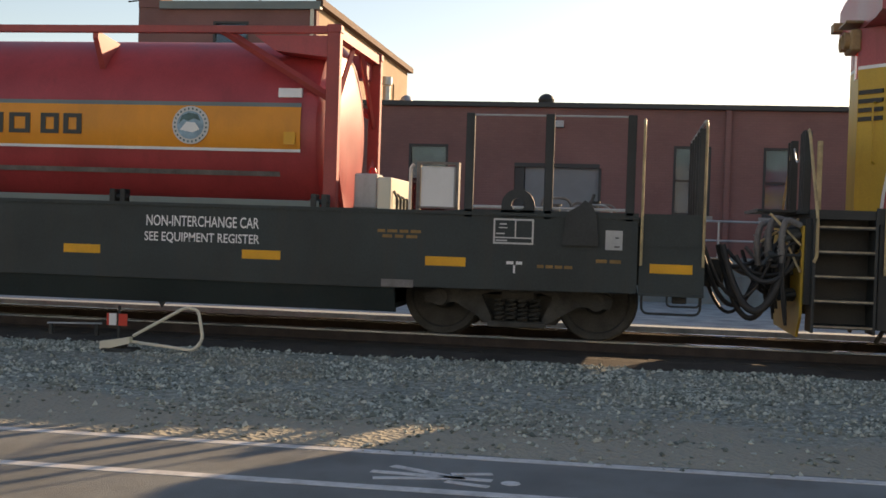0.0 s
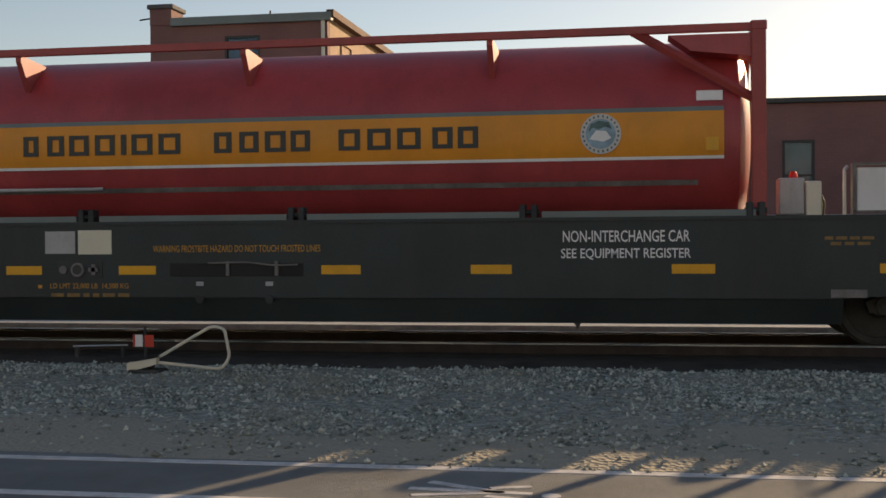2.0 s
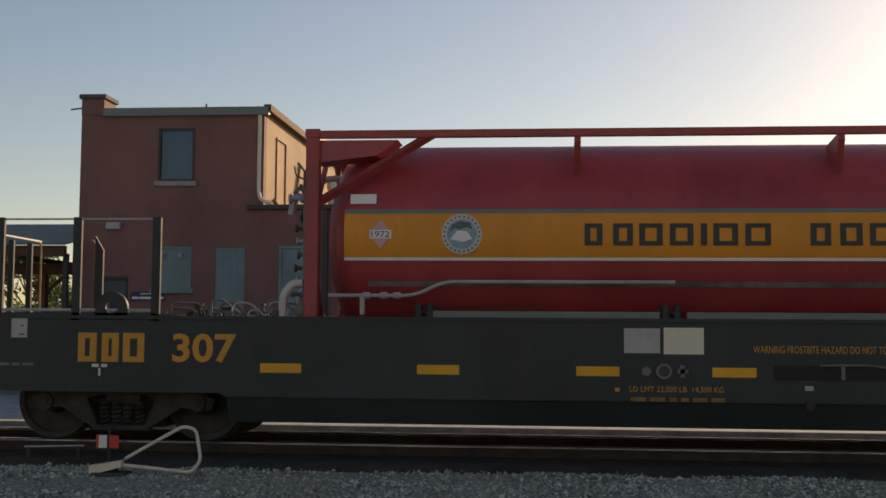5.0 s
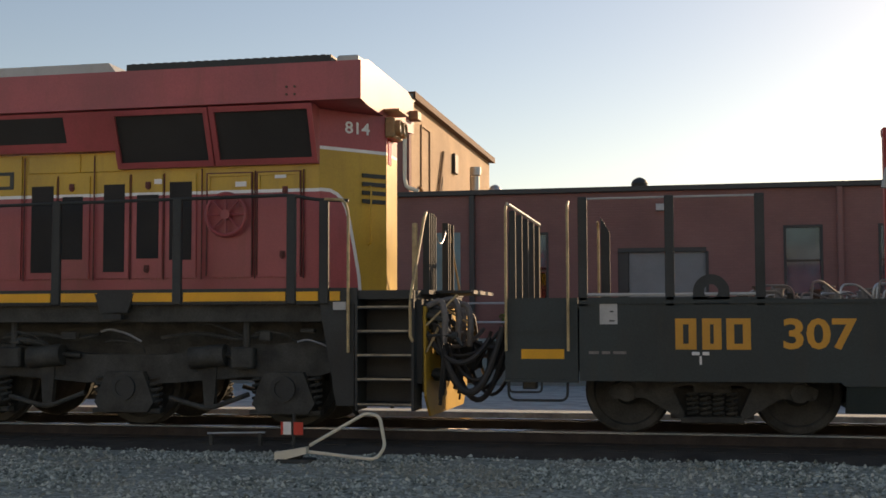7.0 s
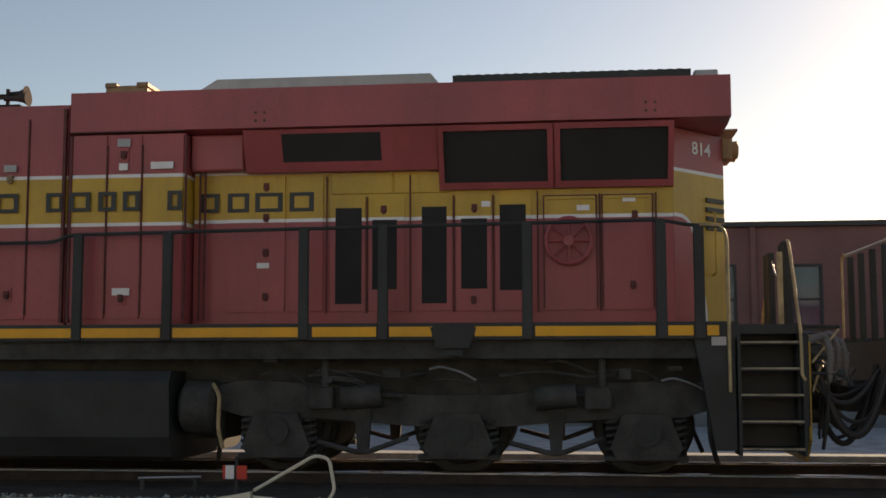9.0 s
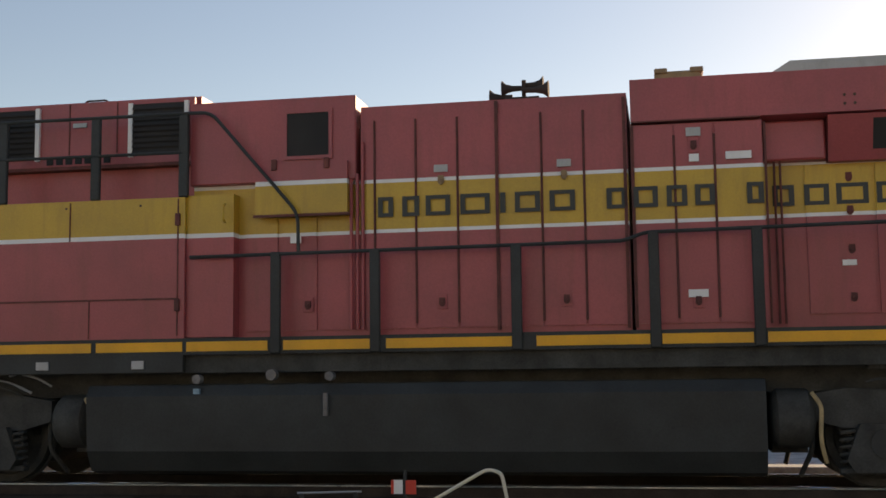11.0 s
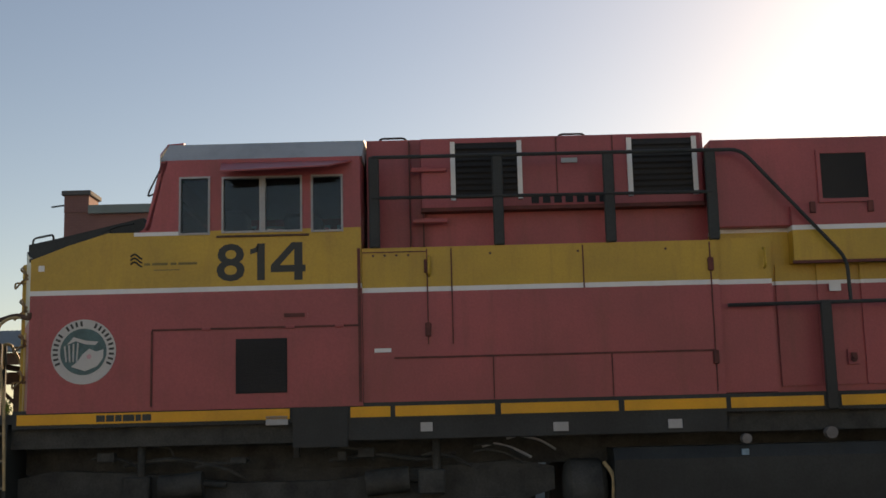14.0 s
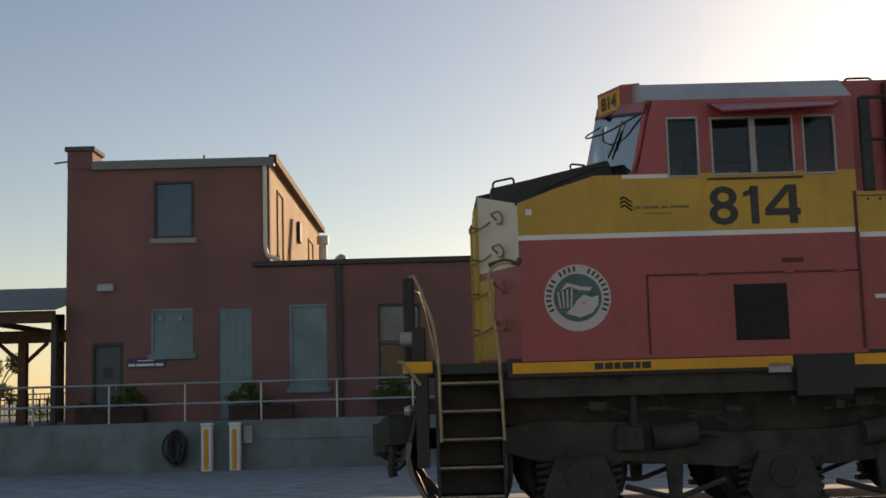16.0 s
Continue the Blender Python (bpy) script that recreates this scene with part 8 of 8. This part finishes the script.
    tube(bm, bend([(-42.1, 0.72, 2.2), (-42.1, 0.72, 2.5), (-42.03, 0.78, 2.5), (-41.97, 0.95, 2.3), (-41.88, 1.3, 1.9), (-41.84, 1.5, 1.6)], 4), 0.018, 8)
    part("grab_iron", bm, TAN, t, "worn tan grab iron", smooth=True)
    bm = B()
    tube(bm, bend([(-41.02, -1.5, 2.58), (-41.2, -1.52, 2.57), (-41.3, -1.52, 2.5), (-41.31, -1.52, 2.38), (-41.27, -1.51, 2.02), (-41.23, -1.5, 1.7), (-41.2, -1.5, 0.85)], 4), 0.016, 8)
    part("grab_iron", bm, TAN, t, "worn tan grab iron", smooth=True)
    bm = B()
    tube(bm, bend([(-41.3, -1.5, 2.55), (-41.15, -1.5, 2.6), (-41.0, -1.5, 2.56), (-41.0, -1.5, 2.62)]), 0.024, 8)
    part("grab_bracket", bm, RUST, t)
    bm = B()
    box(bm, -42.17, -42.05, -0.8, -0.7, 1.6, 2.52, bev=0.015)
    part("front_post", bm, BLACK, t, "stout black gangway post")
    for yy in (-0.56, 0.62, 0.76):
        part("front_post", box(B(), -42.15, -42.07, yy - 0.03, yy + 0.03, 1.6, 2.5, bev=0.01), BLACK, t, "black gangway post")
    bm = B()
    box(bm, -42.08, -41.94, -1.2, -0.92, 1.62, 1.98, bev=0.02)
    dl = part("ditch_light", bm, BLACK, t, "black ditch light box")
    bm = B()
    cyl(bm, (-42.2, -1.06, 1.87), (-42.08, -1.06, 1.87), 0.075, 14)
    part("light_lens", bm, GREY, dl, smooth=True)
    bm = B()
    tube(bm, bend([(-42.22, -1.44, 1.64), (-42.16, -1.46, 1.62), (-42.0, -1.46, 1.4)]), 0.017, 6)
    part("uncoupling_lever", bm, TAN, t, "tan uncoupling lever")
    bm = B()
    arc = [(-42.12, 0.84), (-42.14, 0.7), (-42.1, 0.52), (-42.0, 0.34), (-41.86, 0.18)]
    prism(bm, [(x - 0.03, z) for x, z in arc] + [(x + 0.02, z) for x, z in arc[::-1]], "y", -1.35, 1.35)
    part("snow_plough", bm, GREYB, t, "worn curved snow plough")
    bm = B()
    box(bm, -42.5, -41.95, -0.34, 0.34, 0.62, 1.08, bev=0.09)
    box(bm, -42.4, -42.0, -0.62, -0.3, 0.75, 1.12, bev=0.05)
    part("coupler_head", bm, BLACK, t, "heavy dark coupler head")
    coupler(t, -42.5, -1)
    for k in range(6):
        bm = B()
        yy = -1.1 + 0.2 * k
        tube(bm, sag((-42.05, yy, 1.1), (-42.3, yy + 0.08, 0.6 + 0.08 * k), 0.18, 10), 0.026, 8)
        cyl(bm, (-42.3, yy + 0.08, 0.5 + 0.08 * k), (-42.32, yy + 0.08, 0.62 + 0.08 * k), 0.045, 8)
        part("hose", bm, RUBBER, t, smooth=True)
    for k in range(3):
        bm = B()
        lathe(bm, [(-0.05, 0.04), (0.0, 0.06), (0.05, 0.04)], (-42.12, -1.2 + 0.35 * k, 1.15), "x", 10)
        part("hose_fitting", bm, GALV, t)


tank_car()
tank_container()
locomotive()


def leading_unit():
    """The locomotive on the tender's other end turns its tail to it: a mirrored twin with no number."""
    first = TRAIN[-1][0]
    twin = copy_thing(first, pose(LEAD_X, 0, 0))
    twin.scale = (-1, 1, 1)
    for o in list(twin.children_recursive):
        if o.name.startswith("lettering"):
            bpy.data.objects.remove(o)
    tagged(twin, "second red and yellow locomotive, tail towards the tender car")
    TRAIN.append((twin, LEAD_X))
    for o in twin.children:
        if o.name.startswith("wheelset"):
            WHEELS.append((o, 0.53))


LEAD_X = 12.55
leading_unit()


# ---------------- motion ----------------
def rolled_at(t):
    for (a, sa), (b, sb) in zip(ROLLED, ROLLED[1:]):
        if a <= t <= b:
            return sa + (sb - sa) * (t - a) / (b - a)
    return ROLLED[-1][1]


def motions():
    for ob, x in TRAIN:
        walk(ob, [(t, pose(x + d, 0, 0)) for t, d in ROLLED])
    for ob, radius in WHEELS:
        p = ob.location.copy()
        walk(ob, [(k / 4, pose(p.x, p.y, p.z, 0, math.degrees(rolled_at(k / 4) / radius), 0)) for k in range(65)])


motions()
